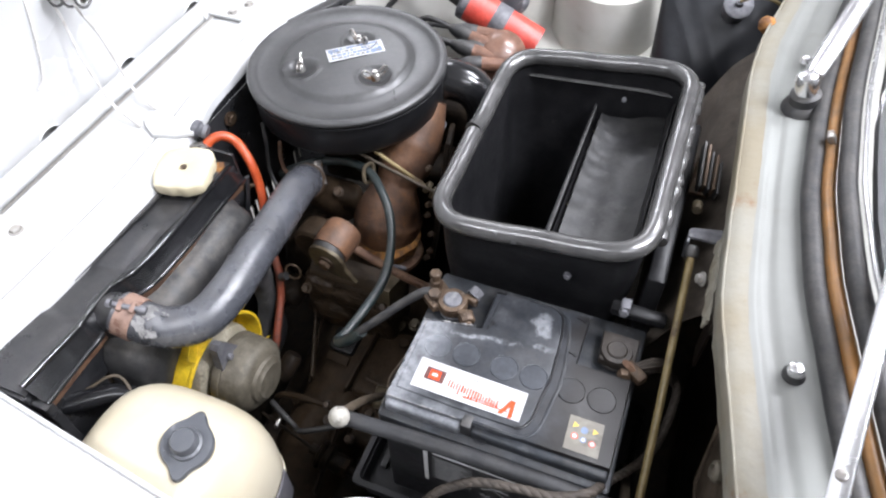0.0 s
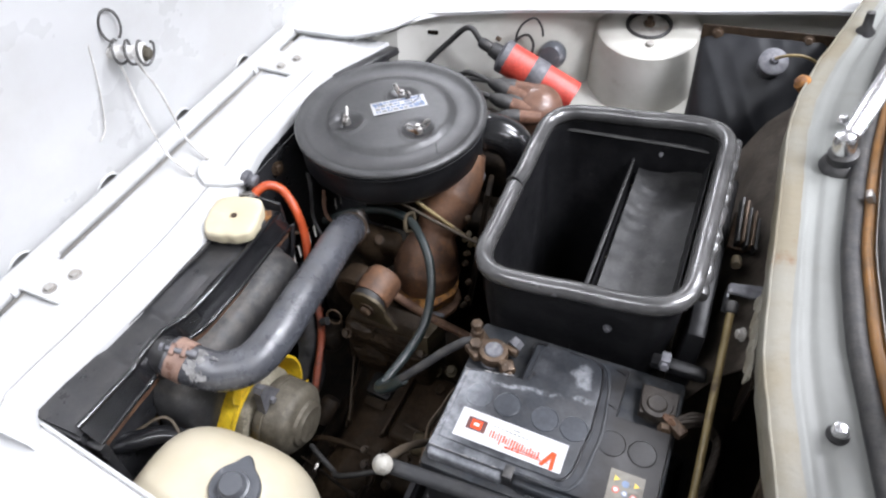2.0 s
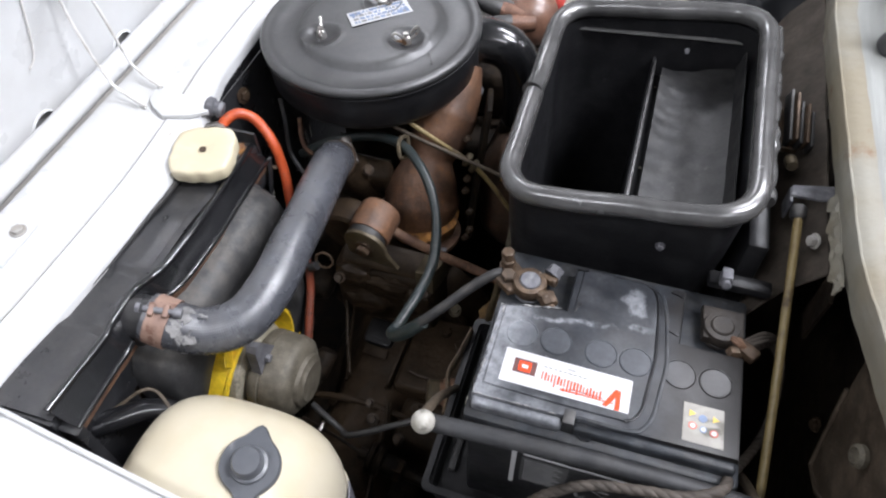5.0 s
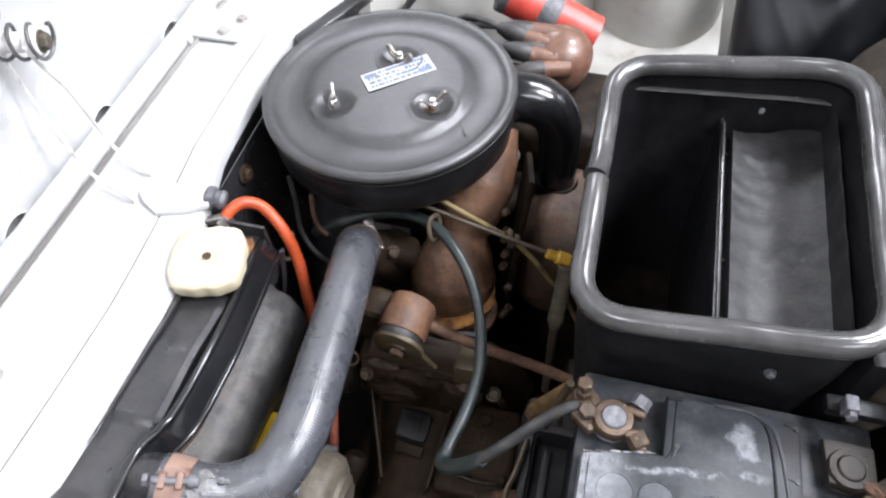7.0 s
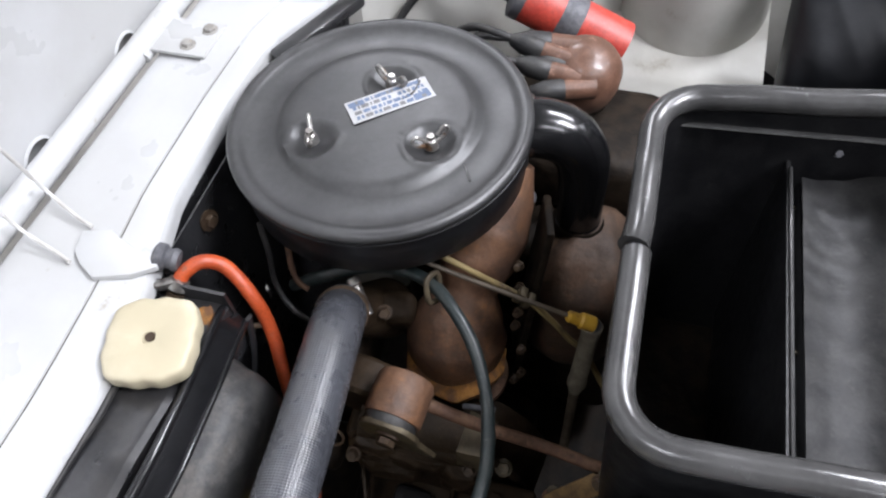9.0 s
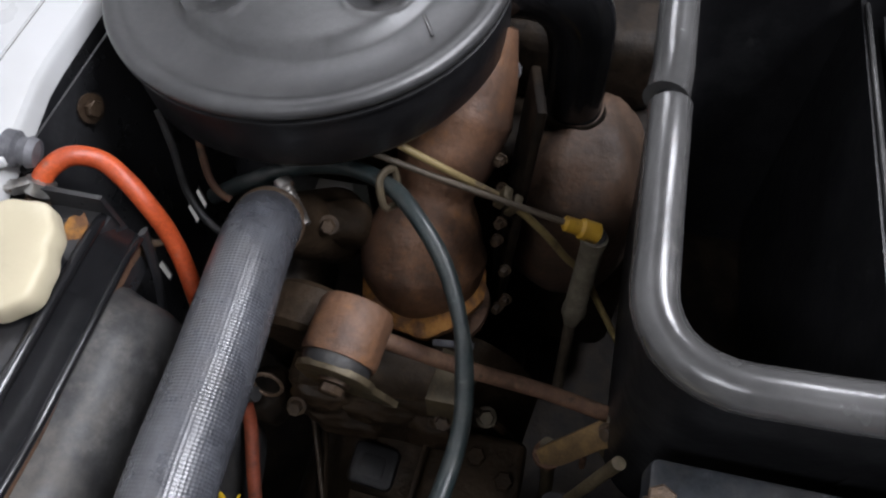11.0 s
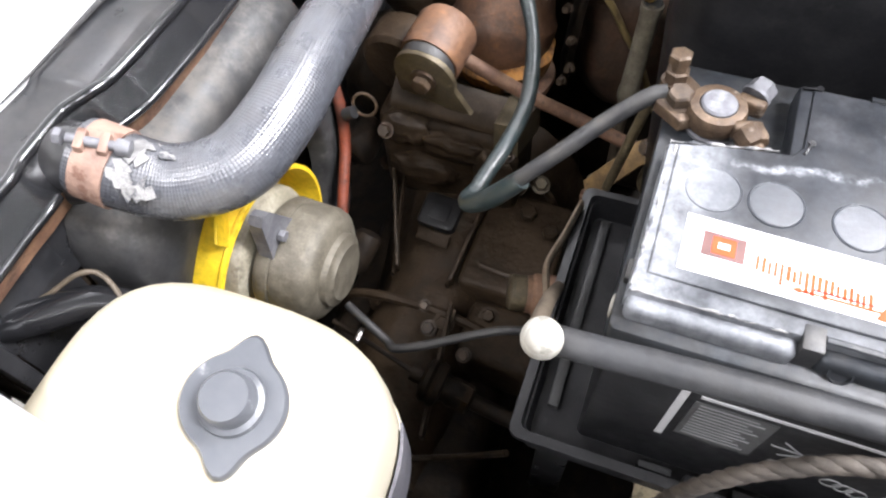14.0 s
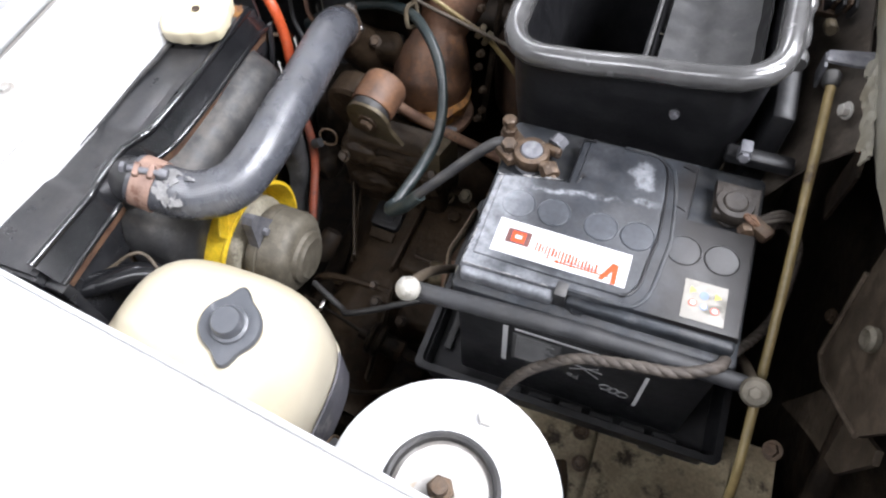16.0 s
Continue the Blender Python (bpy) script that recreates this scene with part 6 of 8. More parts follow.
def hoses():
    h = thing("radiator_hose", (-0.33, 0.06, 0.69), "thick grey ribbed radiator hose with clamps at both ends", "radiator hose")
    path = HOSE_PATH
    bm = mesh()
    fine = smooth_path(path, 20)
    tube(bm, fine, [0.0214] * len(fine), 36, smooth=False)
    part("hose", bm, HOSE, h, "grey ribbed rubber hose")
    # lower clamp, rusty and peeling
    p, q = Vector(path[0]), Vector(path[1])
    d = (q - p).normalized()
    bm = mesh()
    lathe(bm, [(0.0222, -0.006), (0.0226, -0.006), (0.0228, 0.012), (0.0222, 0.012)], axis(d, p + d * 0.010), 36)
    clamp = part("clamp_band", bm, BANDPINK, h, "pinkish rusty clamp band")
    side = Vector((0.30, -0.10, 1.0))
    side = (side - d * side.dot(d)).normalized()
    along = d.cross(side)
    c = p + d * 0.012 + side * 0.0238
    run = (d - along * 0.22).normalized()
    bm = mesh()
    rod(bm, c - run * 0.013, c + run * 0.016, 0.0028, 12)
    hexa(bm, c - run * 0.014, -run, 0.0046, 0.005)
    lathe(bm, [(0.0044, 0), (0.0048, 0.002), (0.0044, 0.007), (0, 0.008)], axis(run, c + run * 0.012), 14)
    part("clamp_screw", bm, LEAD, clamp, "dull corroded clamp screw")
    for k in (-1, 1):
        bm = mesh()
        rot = Matrix((run, run.cross(side), side)).transposed().to_4x4()
        box(bm, (0.005, 0.012, 0.008), Matrix.Translation(c + run * 0.006 * k - side * 0.001) @ rot, 0.0012)
        part("clamp_lug", bm, BANDPINK, clamp)
    # flakes of pale skin left on the hose beside the clamp
    rng = random.Random(21)
    for k in range(16):
        turn = rng.uniform(-1.5, 1.1)
        along_run = 0.027 + 0.020 * rng.random() ** 1.6
        bm = mesh()
        ring = []
        for j in range(9):
            w = 2 * math.pi * j / 9
            q = (0.0012 + 0.0034 * rng.random()) * rng.uniform(0.7, 1.2)
            ang = turn + q * 1.8 * math.sin(w) / 0.0216
            out = (side * math.cos(ang) + along * math.sin(ang)) * 0.0217
            bend = Vector((0.0, 0.0, -0.05)) * (along_run - 0.02) * 0.6
            ring.append(p + d * (along_run + q * 1.6 * math.cos(w)) + out + bend)
        mid = sum(ring, Vector()) / 9
        lift = (mid - (p + d * along_run)).normalized() * 0.0004
        low, top = [bm.verts.new(v - lift) for v in ring], [bm.verts.new(v + lift) for v in ring]
        bm.faces.new(top)
        for j in range(9):
            bm.faces.new((low[j], low[(j + 1) % 9], top[(j + 1) % 9], top[j]))
        part("skin_flake", bm, PEEL, h)
    # upper clamp
    p, q = Vector(path[-1]), Vector(path[-2])
    d = (q - p).normalized()
    bm = mesh()
    lathe(bm, [(0.0218, 0), (0.0225, 0.0008), (0.0225, 0.0075), (0.0218, 0.0085)], axis(d, p + d * 0.005), 36)
    clamp = part("clamp_band", bm, OLDSTEEL, h)
    bm = mesh()
    a, b = Vector((-0.3305, 0.2315, 0.6890)), Vector((-0.3125, 0.2115, 0.6775))
    run = (b - a).normalized()
    rod(bm, a, b, 0.0042, 12)
    lathe(bm, [(0.0055, 0), (0.0060, 0.001), (0.0060, 0.006), (0.0050, 0.007)], axis(run, a - run * 0.004), 14)
    for k in np.linspace(0.1, 0.75, 7):
        lathe(bm, [(0.0040, -0.0006), (0.0049, 0), (0.0040, 0.0006)], axis(run, a + (b - a) * k), 12)
    part("clamp_screw", bm, STEEL, clamp, "bright steel clamp screw")
    bm = mesh()
    rot = Matrix((run, run.cross(d), d)).transposed().to_4x4()
    box(bm, (0.015, 0.0072, 0.0105), Matrix.Translation(a + (b - a) * 0.68) @ rot, 0.0012)
    part("screw_housing", bm, STEEL, clamp)
    bm = mesh()
    box(bm, (0.008, 0.010, 0.012), pose(-0.349, 0.183, 0.668, 20, 10, 30), 0.002)
    part("clamp_tail", bm, OLIVE, clamp, "dull olive clamp tail")
    return h


def orange_hose():
    h = thing("orange_hose", (-0.40, 0.17, 0.60), "thin orange-red rubber hose with a steel clip", "hose")
    bm = mesh()
    tube(bm, [(-0.4545, 0.177, 0.7205), (-0.4500, 0.187, 0.7285), (-0.4400, 0.1980, 0.7310), (-0.4275, 0.2040, 0.7230), (-0.4130, 0.1990, 0.7140), (-0.4010, 0.1925, 0.6990), (-0.3950, 0.1885, 0.6780), (-0.389, 0.1805, 0.6560), (-0.380, 0.163, 0.626), (-0.370, 0.146, 0.600)], 0.0059, 18, 8)
    part("hose", bm, ORANGE, h)
    bm = mesh()
    tube(bm, [(-0.371, 0.148, 0.603), (-0.360, 0.137, 0.570), (-0.3540, 0.122, 0.540), (-0.3475, 0.094, 0.516), (-0.3430, 0.073, 0.496), (-0.345, 0.060, 0.470), (-0.352, 0.052, 0.44)], 0.0052, 16, 8)
    part("lower_hose", bm, ORANGESHADE, h, "dull lower run of the hose, shade put into its colour")
    d = Vector((0.005, 0.011, 0.0105))
    bm = mesh()
    lathe(bm, [(0.0062, 0), (0.0082, 0.001), (0.0082, 0.009), (0.0062, 0.010)], axis(d, (-0.4550, 0.1760, 0.7195)), 22)
    box(bm, (0.013, 0.007, 0.007), pose(-0.460, 0.175, 0.7275, 0, 0, 30), 0.001)
    rod(bm, (-0.468, 0.171, 0.7275), (-0.450, 0.180, 0.7275), 0.0026, 10)
    part("clip", bm, STEEL, h)
    bm = mesh()
    rod(bm, (-0.4600, 0.1660, 0.7060), (-0.4555, 0.1760, 0.7160), 0.0072, 16)
    part("spigot", bm, OLDSTEEL, h)
    return h


HOSE_PATH = [(-0.392, -0.063, 0.728), (-0.371, -0.062, 0.722), (-0.345, -0.054, 0.712), (-0.319, -0.034, 0.7125), (-0.308, 0.003, 0.719), (-0.311, 0.0514, 0.7178), (-0.3162, 0.1005, 0.7114), (-0.3246, 0.1646, 0.7029), (-0.330, 0.193, 0.6930), (-0.3355, 0.213, 0.6760)]
radiator()
hoses()
orange_hose()


# ---- coolant reservoir ----
def reservoir():
    r = thing("coolant_reservoir", (-0.27, -0.19, 0.58), "yellowed cream plastic reservoir with a dark grey cap", "reservoir")
    bm = mesh()
    bmesh.ops.create_uvsphere(bm, u_segments=56, v_segments=36, radius=1.0)
    for v in bm.verts:
        p = v.co.copy()

        def sq(a, e):
            return math.copysign(abs(a) ** e, a)
        # a squarish loaf: superellipsoid with a fuller lower half
        n = max(1e-6, math.hypot(p.x, p.y))
        k = (abs(p.x / n) ** 3.2 + abs(p.y / n) ** 3.2) ** (-1 / 3.2) if n > 1e-5 else 1
        rad = n ** 0.62
        x, y = p.x / n * k * rad, p.y / n * k * rad
        z = sq(p.z, 0.85)
        v.co = Vector((-0.278 + 0.089 * x * (1 - 0.06 * z), -0.1775 + 0.089 * y * (1 - 0.05 * z), 0.645 + (0.088 if z > 0 else 0.11) * z))
    part("tank", bm, CREAM, r, "cream translucent tank, squarish with round edges", 80)
    bm = mesh()
    tube(bm, [(-0.278 + 0.0905 * sx * c, -0.180 + 0.0885 * sy * s, 0.615) for c, s, sx, sy in [(abs(math.cos(a)) ** 0.62, abs(math.sin(a)) ** 0.62, math.copysign(1, math.cos(a)), math.copysign(1, math.sin(a))) for a in np.linspace(0, 2 * math.pi, 49)[:-1]]], 0.0022, 8, 1, smooth=False, closed=True)
    part("mould_seam", bm, CREAM, r)
    # grey steel cradle round the tank's lower part
    bm = mesh()

    def cradle(u, v):
        a = -1.25 + 1.9 * u
        c, s = math.cos(a), math.sin(a)
        k = (abs(c) ** 3.2 + abs(s) ** 3.2) ** (-1 / 3.2)
        return (-0.278 + 0.0935 * k * c, -0.180 + 0.0915 * k * s, 0.630 - 0.05 * v)
    sheet(bm, cradle, 40, 4, 0.002, (1, 0, 0))
    part("cradle", bm, CRADLE, r, "grey steel cradle round the lower tank")
    # steel bracket at the tank's lower corner, with two thin wires
    bm = mesh()
    box(bm, (0.030, 0.012, 0.003), pose(-0.196, -0.247, 0.640, 0, 20, 25), 0.001)
    part("corner_bracket", bm, OLDSTEEL, r)
    bm = mesh()
    hexa(bm, (-0.190, -0.244, 0.642), (0.2, -0.3, 1), 0.0045, 0.007, 0.006)
    part("screw", bm, STEEL, r)
    for k in range(2):
        bm = mesh()
        tube(bm, [(-0.192 + 0.004 * k, -0.235, 0.645), (-0.178 + 0.008 * k, -0.222 + 0.006 * k, 0.660 - 0.012 * k), (-0.165, -0.20 + 0.012 * k, 0.640), (-0.160, -0.19, 0.60)], 0.0011, 6, 6)
        part("thin_wire", bm, OLDSTEEL, r)
    # cap: a disc with two ears and a centre boss
    c = Vector((-0.2430, -0.1600, 0.7315))
    m = Matrix.Translation(c) @ Matrix.Rotation(radians(7), 4, "X") @ Matrix.Rotation(radians(4), 4, "Y")
    bm = mesh()
    ear = lambda a: 1 + 0.36 * max(0, math.cos(a - 1.66)) ** 22 + 0.42 * max(0, math.cos(a - 1.82 - math.pi)) ** 22 + 0.03 * math.cos(2 * a)
    lathe(bm, [(0.0195, -0.006), (0.0205, 0.0), (0.0225, 0.001), (0.0228, 0.005), (0.0215, 0.0068), (0.0165, 0.0062), (0.0130, 0.0058)], m, 64, wobble=ear)
    part("cap", bm, GREYCAP, r, "dark grey cap with two ears", 50)
    bm = mesh()
    lathe(bm, [(0.0150, 0.005), (0.0142, 0.0085), (0.0118, 0.0095), (0.0112, 0.0165), (0.0100, 0.0185), (0.0, 0.0187)], m, 36)
    part("cap_boss", bm, GREYCAP, r)
    bm = mesh()
    lathe(bm, [(0.021, -0.02), (0.021, 0.0)], m, 32)
    part("neck", bm, CREAM, r)
    # bent black straps towards the radiator
    bm = mesh()
    tube(bm, [(-0.432, -0.168, 0.671), (-0.425, -0.160, 0.675), (-0.402, -0.141, 0.673), (-0.376, -0.119, 0.668), (-0.345, -0.110, 0.655)], [0.006, 0.0105, 0.0105, 0.010, 0.009], 18, 6)
    part("strap_arm", bm, GLOSSBLACK, r, "glossy black rounded arm")
    bm = mesh()
    tube(bm, [(-0.430, -0.150, 0.668), (-0.405, -0.130, 0.674), (-0.388, -0.112, 0.682), (-0.374, -0.108, 0.679), (-0.350, -0.122, 0.668)], 0.0016, 8, 6)
    part("thin_rod", bm, CONDUITGREY, r)
    bm = mesh()
    box(bm, (0.012, 0.012, 0.10), pose(-0.37, -0.15, 0.56), 0.002)
    box(bm, (0.20, 0.05, 0.006), pose(-0.276, -0.19, 0.535), 0.002)
    part("bracket", bm, BLACKPAINT, r)
    bm = mesh()
    tube(bm, [(-0.185, -0.235, 0.60), (-0.165, -0.225, 0.62), (-0.150, -0.215, 0.60), (-0.140, -0.20, 0.55)], 0.0024, 8, 6)
    part("overflow_pipe", bm, CONDUIT, r)
    return r


# ---- the electric fan with its duct ----
def fan():
    duct = thing("fan_duct", (-0.39, 0.0, 0.40), "dusty black rubber duct behind the radiator", "fan duct")
    bm = mesh()
    # loops from the rim on the radiator to the round opening: x, half width, half height, squareness, centre
    loops = [(-0.408, 0.1265, 0.157, 7.0, 0.0255, 0.550), (-0.402, 0.1265, 0.157, 7.0, 0.0255, 0.550), (-0.398, 0.1240, 0.154, 7.0, 0.0255, 0.550), (-0.384, 0.1225, 0.151, 6.5, 0.0250, 0.550),
             (-0.373, 0.1190, 0.145, 6.0, 0.0230, 0.550), (-0.366, 0.1140, 0.134, 4.5, 0.0160, 0.549), (-0.362, 0.1100, 0.120, 2.8, 0.0080, 0.548), (-0.362, 0.106, 0.106, 2.0, 0.004, 0.548),
             (-0.366, 0.101, 0.101, 2.0, 0.004, 0.548), (-0.380, 0.0985, 0.0985, 2.0, 0.004, 0.548)]
    rings = []
    for x, hw, hh, e, cy, cz in loops:
        ring = []
        for k in range(72):
            a = 2 * math.pi * k / 72
            c, s = math.cos(a), math.sin(a)
            q = (abs(c) ** e + abs(s) ** e) ** (-1 / e)
            ring.append(bm.verts.new((x + 0.002 * noise.noise(Vector((c * 3, s * 3, x * 20))), cy + hw * q * c, cz + hh * q * s)))
        rings.append(ring)
    for p, q in zip(rings, rings[1:]):
        for i in range(72):
            bm.faces.new((p[i], p[(i + 1) % 72], q[(i + 1) % 72], q[i]))
    part("bell", bm, SHROUD, duct, "dusty black rubber bell", 60)
    for cy, cz in ((-0.080, 0.668), (0.108, 0.668)):
        bm = mesh()
        lathe(bm, [(0.011, -0.010), (0.011, 0.004), (0.008, 0.006), (0, 0.006)], axis((1, 0, 0), (-0.392, cy, cz)), 20)
        part("fixing_boss", bm, RUBBER, duct)
    f = thing("radiator_fan", (-0.33, 0.0, 0.44), "electric radiator fan with yellow blades and a dusty alloy motor", "fan")
    c = Vector((0, -0.002, 0.551))
    bm = mesh()
    m = Matrix.Translation(c) @ axis((1, 0, 0))
    lathe(bm, [(0.030, -0.391), (0.0735, -0.392), (0.0760, -0.389), (0.0740, -0.357), (0.0760, -0.355), (0.0760, -0.352), (0.0728, -0.3515), (0.0708, -0.357), (0.0700, -0.385), (0.030, -0.384)], Matrix.Translation((0, -0.006, -0.001)) @ m, 72)
    part("fan_hub", bm, YELLOW, f, "yellow plastic fan hub with a lipped edge")
    for k in range(5):
        a0 = k * 2 * math.pi / 5 + 0.4
        bm = mesh()

        def blade(u, v, a0=a0):
            r = 0.0745 + 0.0185 * u
            a = a0 + (v - 0.5) * 0.75
            return (-0.367 + (v - 0.5) * 0.030, c.y - 0.005 + r * math.cos(a), c.z - 0.001 + r * math.sin(a))
        sheet(bm, blade, 8, 8, 0.002, (1, 0, 0))
        part("blade", bm, YELLOW, f)
    bm = mesh()
    lathe(bm, [(0.046, -0.383), (0.0515, -0.380), (0.0515, -0.362), (0.0500, -0.3580), (0.0460, -0.356), (0.040, -0.354)], m, 56)
    part("motor_drum", bm, DIRTYDRUM, f, "pale grey-cream drum streaked with grime")
    bm = mesh()
    lathe(bm, [(0.040, -0.350), (0.0450, -0.349), (0.0465, -0.346), (0.0462, -0.338), (0.0450, -0.3372), (0.0450, -0.3360), (0.0460, -0.3352), (0.0455, -0.316), (0.0430, -0.309), (0.0370, -0.3045), (0.0300, -0.3030), (0.0290, -0.2985), (0.0240, -0.2965), (0.0225, -0.2945), (0, -0.294)], m, 56, wobble=lambda t: 1 + 0.018 * math.sin(3 * t + 0.6))
    part("motor", bm, ALLOY, f, "dusty alloy motor housing")
    for a, ln in ((1.78, 0.078), (-0.6, 0.078), (3.9, 0.078)):
        bm = mesh()
        d = Vector((0, math.cos(a), math.sin(a)))
        s = d.cross(Vector((1, 0, 0)))
        base = Vector((-0.345, c.y, c.z))
        arm = [base + d * 0.042 + s * 0.017, base + d * ln + s * 0.006, base + d * (ln + 0.004), base + d * ln - s * 0.006, base + d * 0.042 - s * 0.017]
        lo = [bm.verts.new(p) for p in arm]
        hi = [bm.verts.new(p + Vector((0.011, 0, 0))) for p in arm]
        bm.faces.new(lo)
        bm.faces.new(hi)
        for i in range(5):
            bm.faces.new((lo[i], lo[(i + 1) % 5], hi[(i + 1) % 5], hi[i]))
        hexa(bm, base + d * 0.052 + Vector((0.011, 0, 0)), (1, 0, 0), 0.0045, 0.006)
        part("motor_arm", bm, LEAD, f, "dull grey bracket arm")
    for a in (1.3, 3.4, 5.5):
        bm = mesh()
        q = Vector((-0.325, c.y + 0.0345 * math.cos(a), c.z + 0.0345 * math.sin(a)))
        hexa(bm, q + Vector((0.010, 0, 0)), (1, 0, 0), 0.0036, 0.004)
        part("tie_bolt", bm, OLDSTEEL, f)
    bm = mesh()
    tube(bm, [(-0.296, -0.012, 0.514), (-0.275, -0.022, 0.516), (-0.255, -0.030, 0.512), (-0.246, -0.035, 0.515), (-0.225, -0.028, 0.520), (-0.19, -0.008, 0.523), (-0.165, 0.004, 0.524), (-0.14, 0.010, 0.520), (-0.12, 0.012, 0.50)], 0.0036, 10, 8)
    part("lead", bm, RUBBER, f, "black rubber lead")
    bm = mesh()
    box(bm, (0.004, 0.012, 0.018), pose(-0.282, -0.028, 0.498, 10, 20, 0), 0.001)
    part("lead_tag", bm, STEEL, f)
    return f


# ---- gearbox under the stay ----
def gearbox():
    g = thing("gearbox", (-0.25, 0.10, 0.25), "grimy oil-brown gearbox housing", "gearbox")
    bm = mesh()

    def top(u, v):
        y = -0.11 + 0.36 * v
        w = 0.075 + 0.035 * max(0, (y - 0.05) / 0.2)
        x = -0.255 + (u - 0.5) * 2 * w
        edge = abs(u - 0.5) * 2
        z = 0.452 + 0.018 * max(0, (y - 0.08)) / 0.1 - 0.10 * edge ** 3 - 0.30 * max(0, -y - 0.01)
        z += 0.004 * noise.noise(Vector((x * 45, y * 45, 1)))
        return (x, y, z)
    sheet(bm, top, 30, 40, 0.004)
    part("housing", bm, OILY, g, "grimy cast housing")
    bm = mesh()
    box_at(bm, (-0.345, -0.12, 0.20), (-0.165, 0.30, 0.405), 0.02, 3)
    part("lower_case", bm, NEARBLACK, g)
    for a, b in (((-0.330, 0.205, 0.478), (-0.292, 0.056, 0.452)), ((-0.225, 0.200, 0.470), (-0.238, 0.055, 0.462))):
        bm = mesh()
        tube(bm, [Vector(a), Vector(a).lerp(Vector(b), 0.5) + Vector((0, 0, 0.003)), Vector(b)], 0.0020, 8, 6, flat=2.6)
        part("rib", bm, RUSTDARK, g)
    for a, b, high in (((-0.338, 0.180, 0.480), (-0.289, 0.062, 0.455), 0.018), ((-0.231, 0.150, 0.470), (-0.2365, 0.060, 0.461), 0.014), ((-0.2275, 0.040, 0.459), (-0.2125, -0.078, 0.452), 0.016)):
        a, b = Vector(a), Vector(b)
        d = b - a
        turn = math.degrees(math.atan2(d.y, d.x))
        bm = mesh()
        box(bm, (d.length, 0.0032, high), pose(*((a + b) / 2), 0, -math.degrees(math.asin(d.z / d.length)), turn), 0.001)
        part("web", bm, OILYWEB, g, "thin cast web, oily brown")
    for x, y, z, r in ((-0.209, 0.176, 0.468, 0.0070), (-0.188, 0.184, 0.468, 0.0066), (-0.2400, 0.014, 0.456, 0.0055), (-0.203, 0.000, 0.455, 0.005), (-0.252, 0.035, 0.452, 0.0045)):
        bm = mesh()
        hexa(bm, (x, y, z), (0.1, -0.45, 1), r, 0.011, r * 1.35)
        part("bolt", bm, OLIVE if y > 0.1 else RUSTBOLT, g)
    bm = mesh()
    tube(bm, [(-0.2160, 0.083, 0.466), (-0.190, 0.079, 0.468), (-0.165, 0.082, 0.464), (-0.150, 0.092, 0.452)], 0.0030, 8, 6)
    part("cover_edge", bm, OILYWEB, g)
    bm = mesh()
    plug_at = pose(-0.2695, 0.127, 0.4610, 12, 0, -4)
    prism(bm, round_rect(-0.019, 0.019, -0.017, 0.017, 0.006, 3), 0.009, plug_at, 0.003)
    plug = part("inspection_plug", bm, BOXBLACK, g, "black rubber plug")
    bm = mesh()
    prism(bm, round_rect(-0.010, 0.010, -0.009, 0.008, 0.003, 3), 0.0012, plug_at @ Matrix.Translation((0, 0, 0.0088)), 0.0004)
    part("plug_panel", bm, BOXBLACK, plug)
    bm = mesh()
    box(bm, (0.032, 0.012, 0.005), pose(-0.267, 0.0985, 0.4640, 25, 0, -4), 0.001)
    part("lip", bm, OILY, g)
    bm = mesh()
    box_at(bm, (-0.232, 0.062, 0.405), (-0.150, 0.172, 0.464), 0.007, 3)
    part("side_cover", bm, OILY, g)
    bm = mesh()
    box_at(bm, (-0.215, 0.0, 0.39), (-0.140, 0.062, 0.448), 0.010, 3)
    part("side_cover", bm, OILY, g)
    for at, d, r in (((-0.165, 0.135, 0.462), (0, 0, 1), 0.008), ((-0.190, 0.150, 0.462), (0, 0, 1), 0.008), ((-0.195, 0.045, 0.447), (0, -0.3, 1), 0.006), ((-0.230, 0.025, 0.452), (0, -0.6, 1), 0.0065),
                     ((-0.335, 0.165, 0.470), (0, 0, 1), 0.0075), ((-0.300, 0.035, 0.430), (-0.3, -0.3, 1), 0.006), ((-0.160, 0.085, 0.462), (0, 0, 1), 0.006)):
        bm = mesh()
        hexa(bm, at, d, r, 0.009, r * 1.5)
        part("bolt", bm, OILY, g)
    bm = mesh()
    box(bm, (0.008, 0.052, 0.004), pose(-0.228, 0.012, 0.452, 20, 0, -8), 0.001)
    part("fin", bm, OILY, g)
    # seam lines of the two case halves
    for y, z in ((0.03, 0.449), (0.185, 0.474)):
        bm = mesh()
        tube(bm, [(-0.345, y, z - 0.06), (-0.32, y, z - 0.004), (-0.255, y + 0.004, z + 0.002), (-0.19, y, z - 0.006), (-0.165, y, z - 0.06)], 0.0045, 8, 6)
        part("case_seam", bm, OILY, g)
    # rust-brown filler plug at the side
    bm = mesh()
    lathe(bm, [(0.017, 0), (0.017, 0.020), (0.015, 0.022), (0.015, 0.026)], axis((-1, -0.25, 0.1), (-0.138, 0.045, 0.520)), 26)
    plug = part("plug_boss", bm, RUST, g, "rusty round boss")
    bm = mesh()
    lathe(bm, [(0.0135, 0.024), (0.0145, 0.026), (0.0145, 0.038), (0.012, 0.040), (0, 0.040)], axis((-1, -0.25, 0.1), (-0.138, 0.045, 0.520)), 12)
    part("plug_cap", bm, OLIVE, plug, "dull brass-coloured cap")
    # selector shaft with rubber boot, towards the tray
    s = thing("selector_shaft", (-0.19, -0.04, 0.45), "grimy selector shaft with a ribbed boot", "shaft")
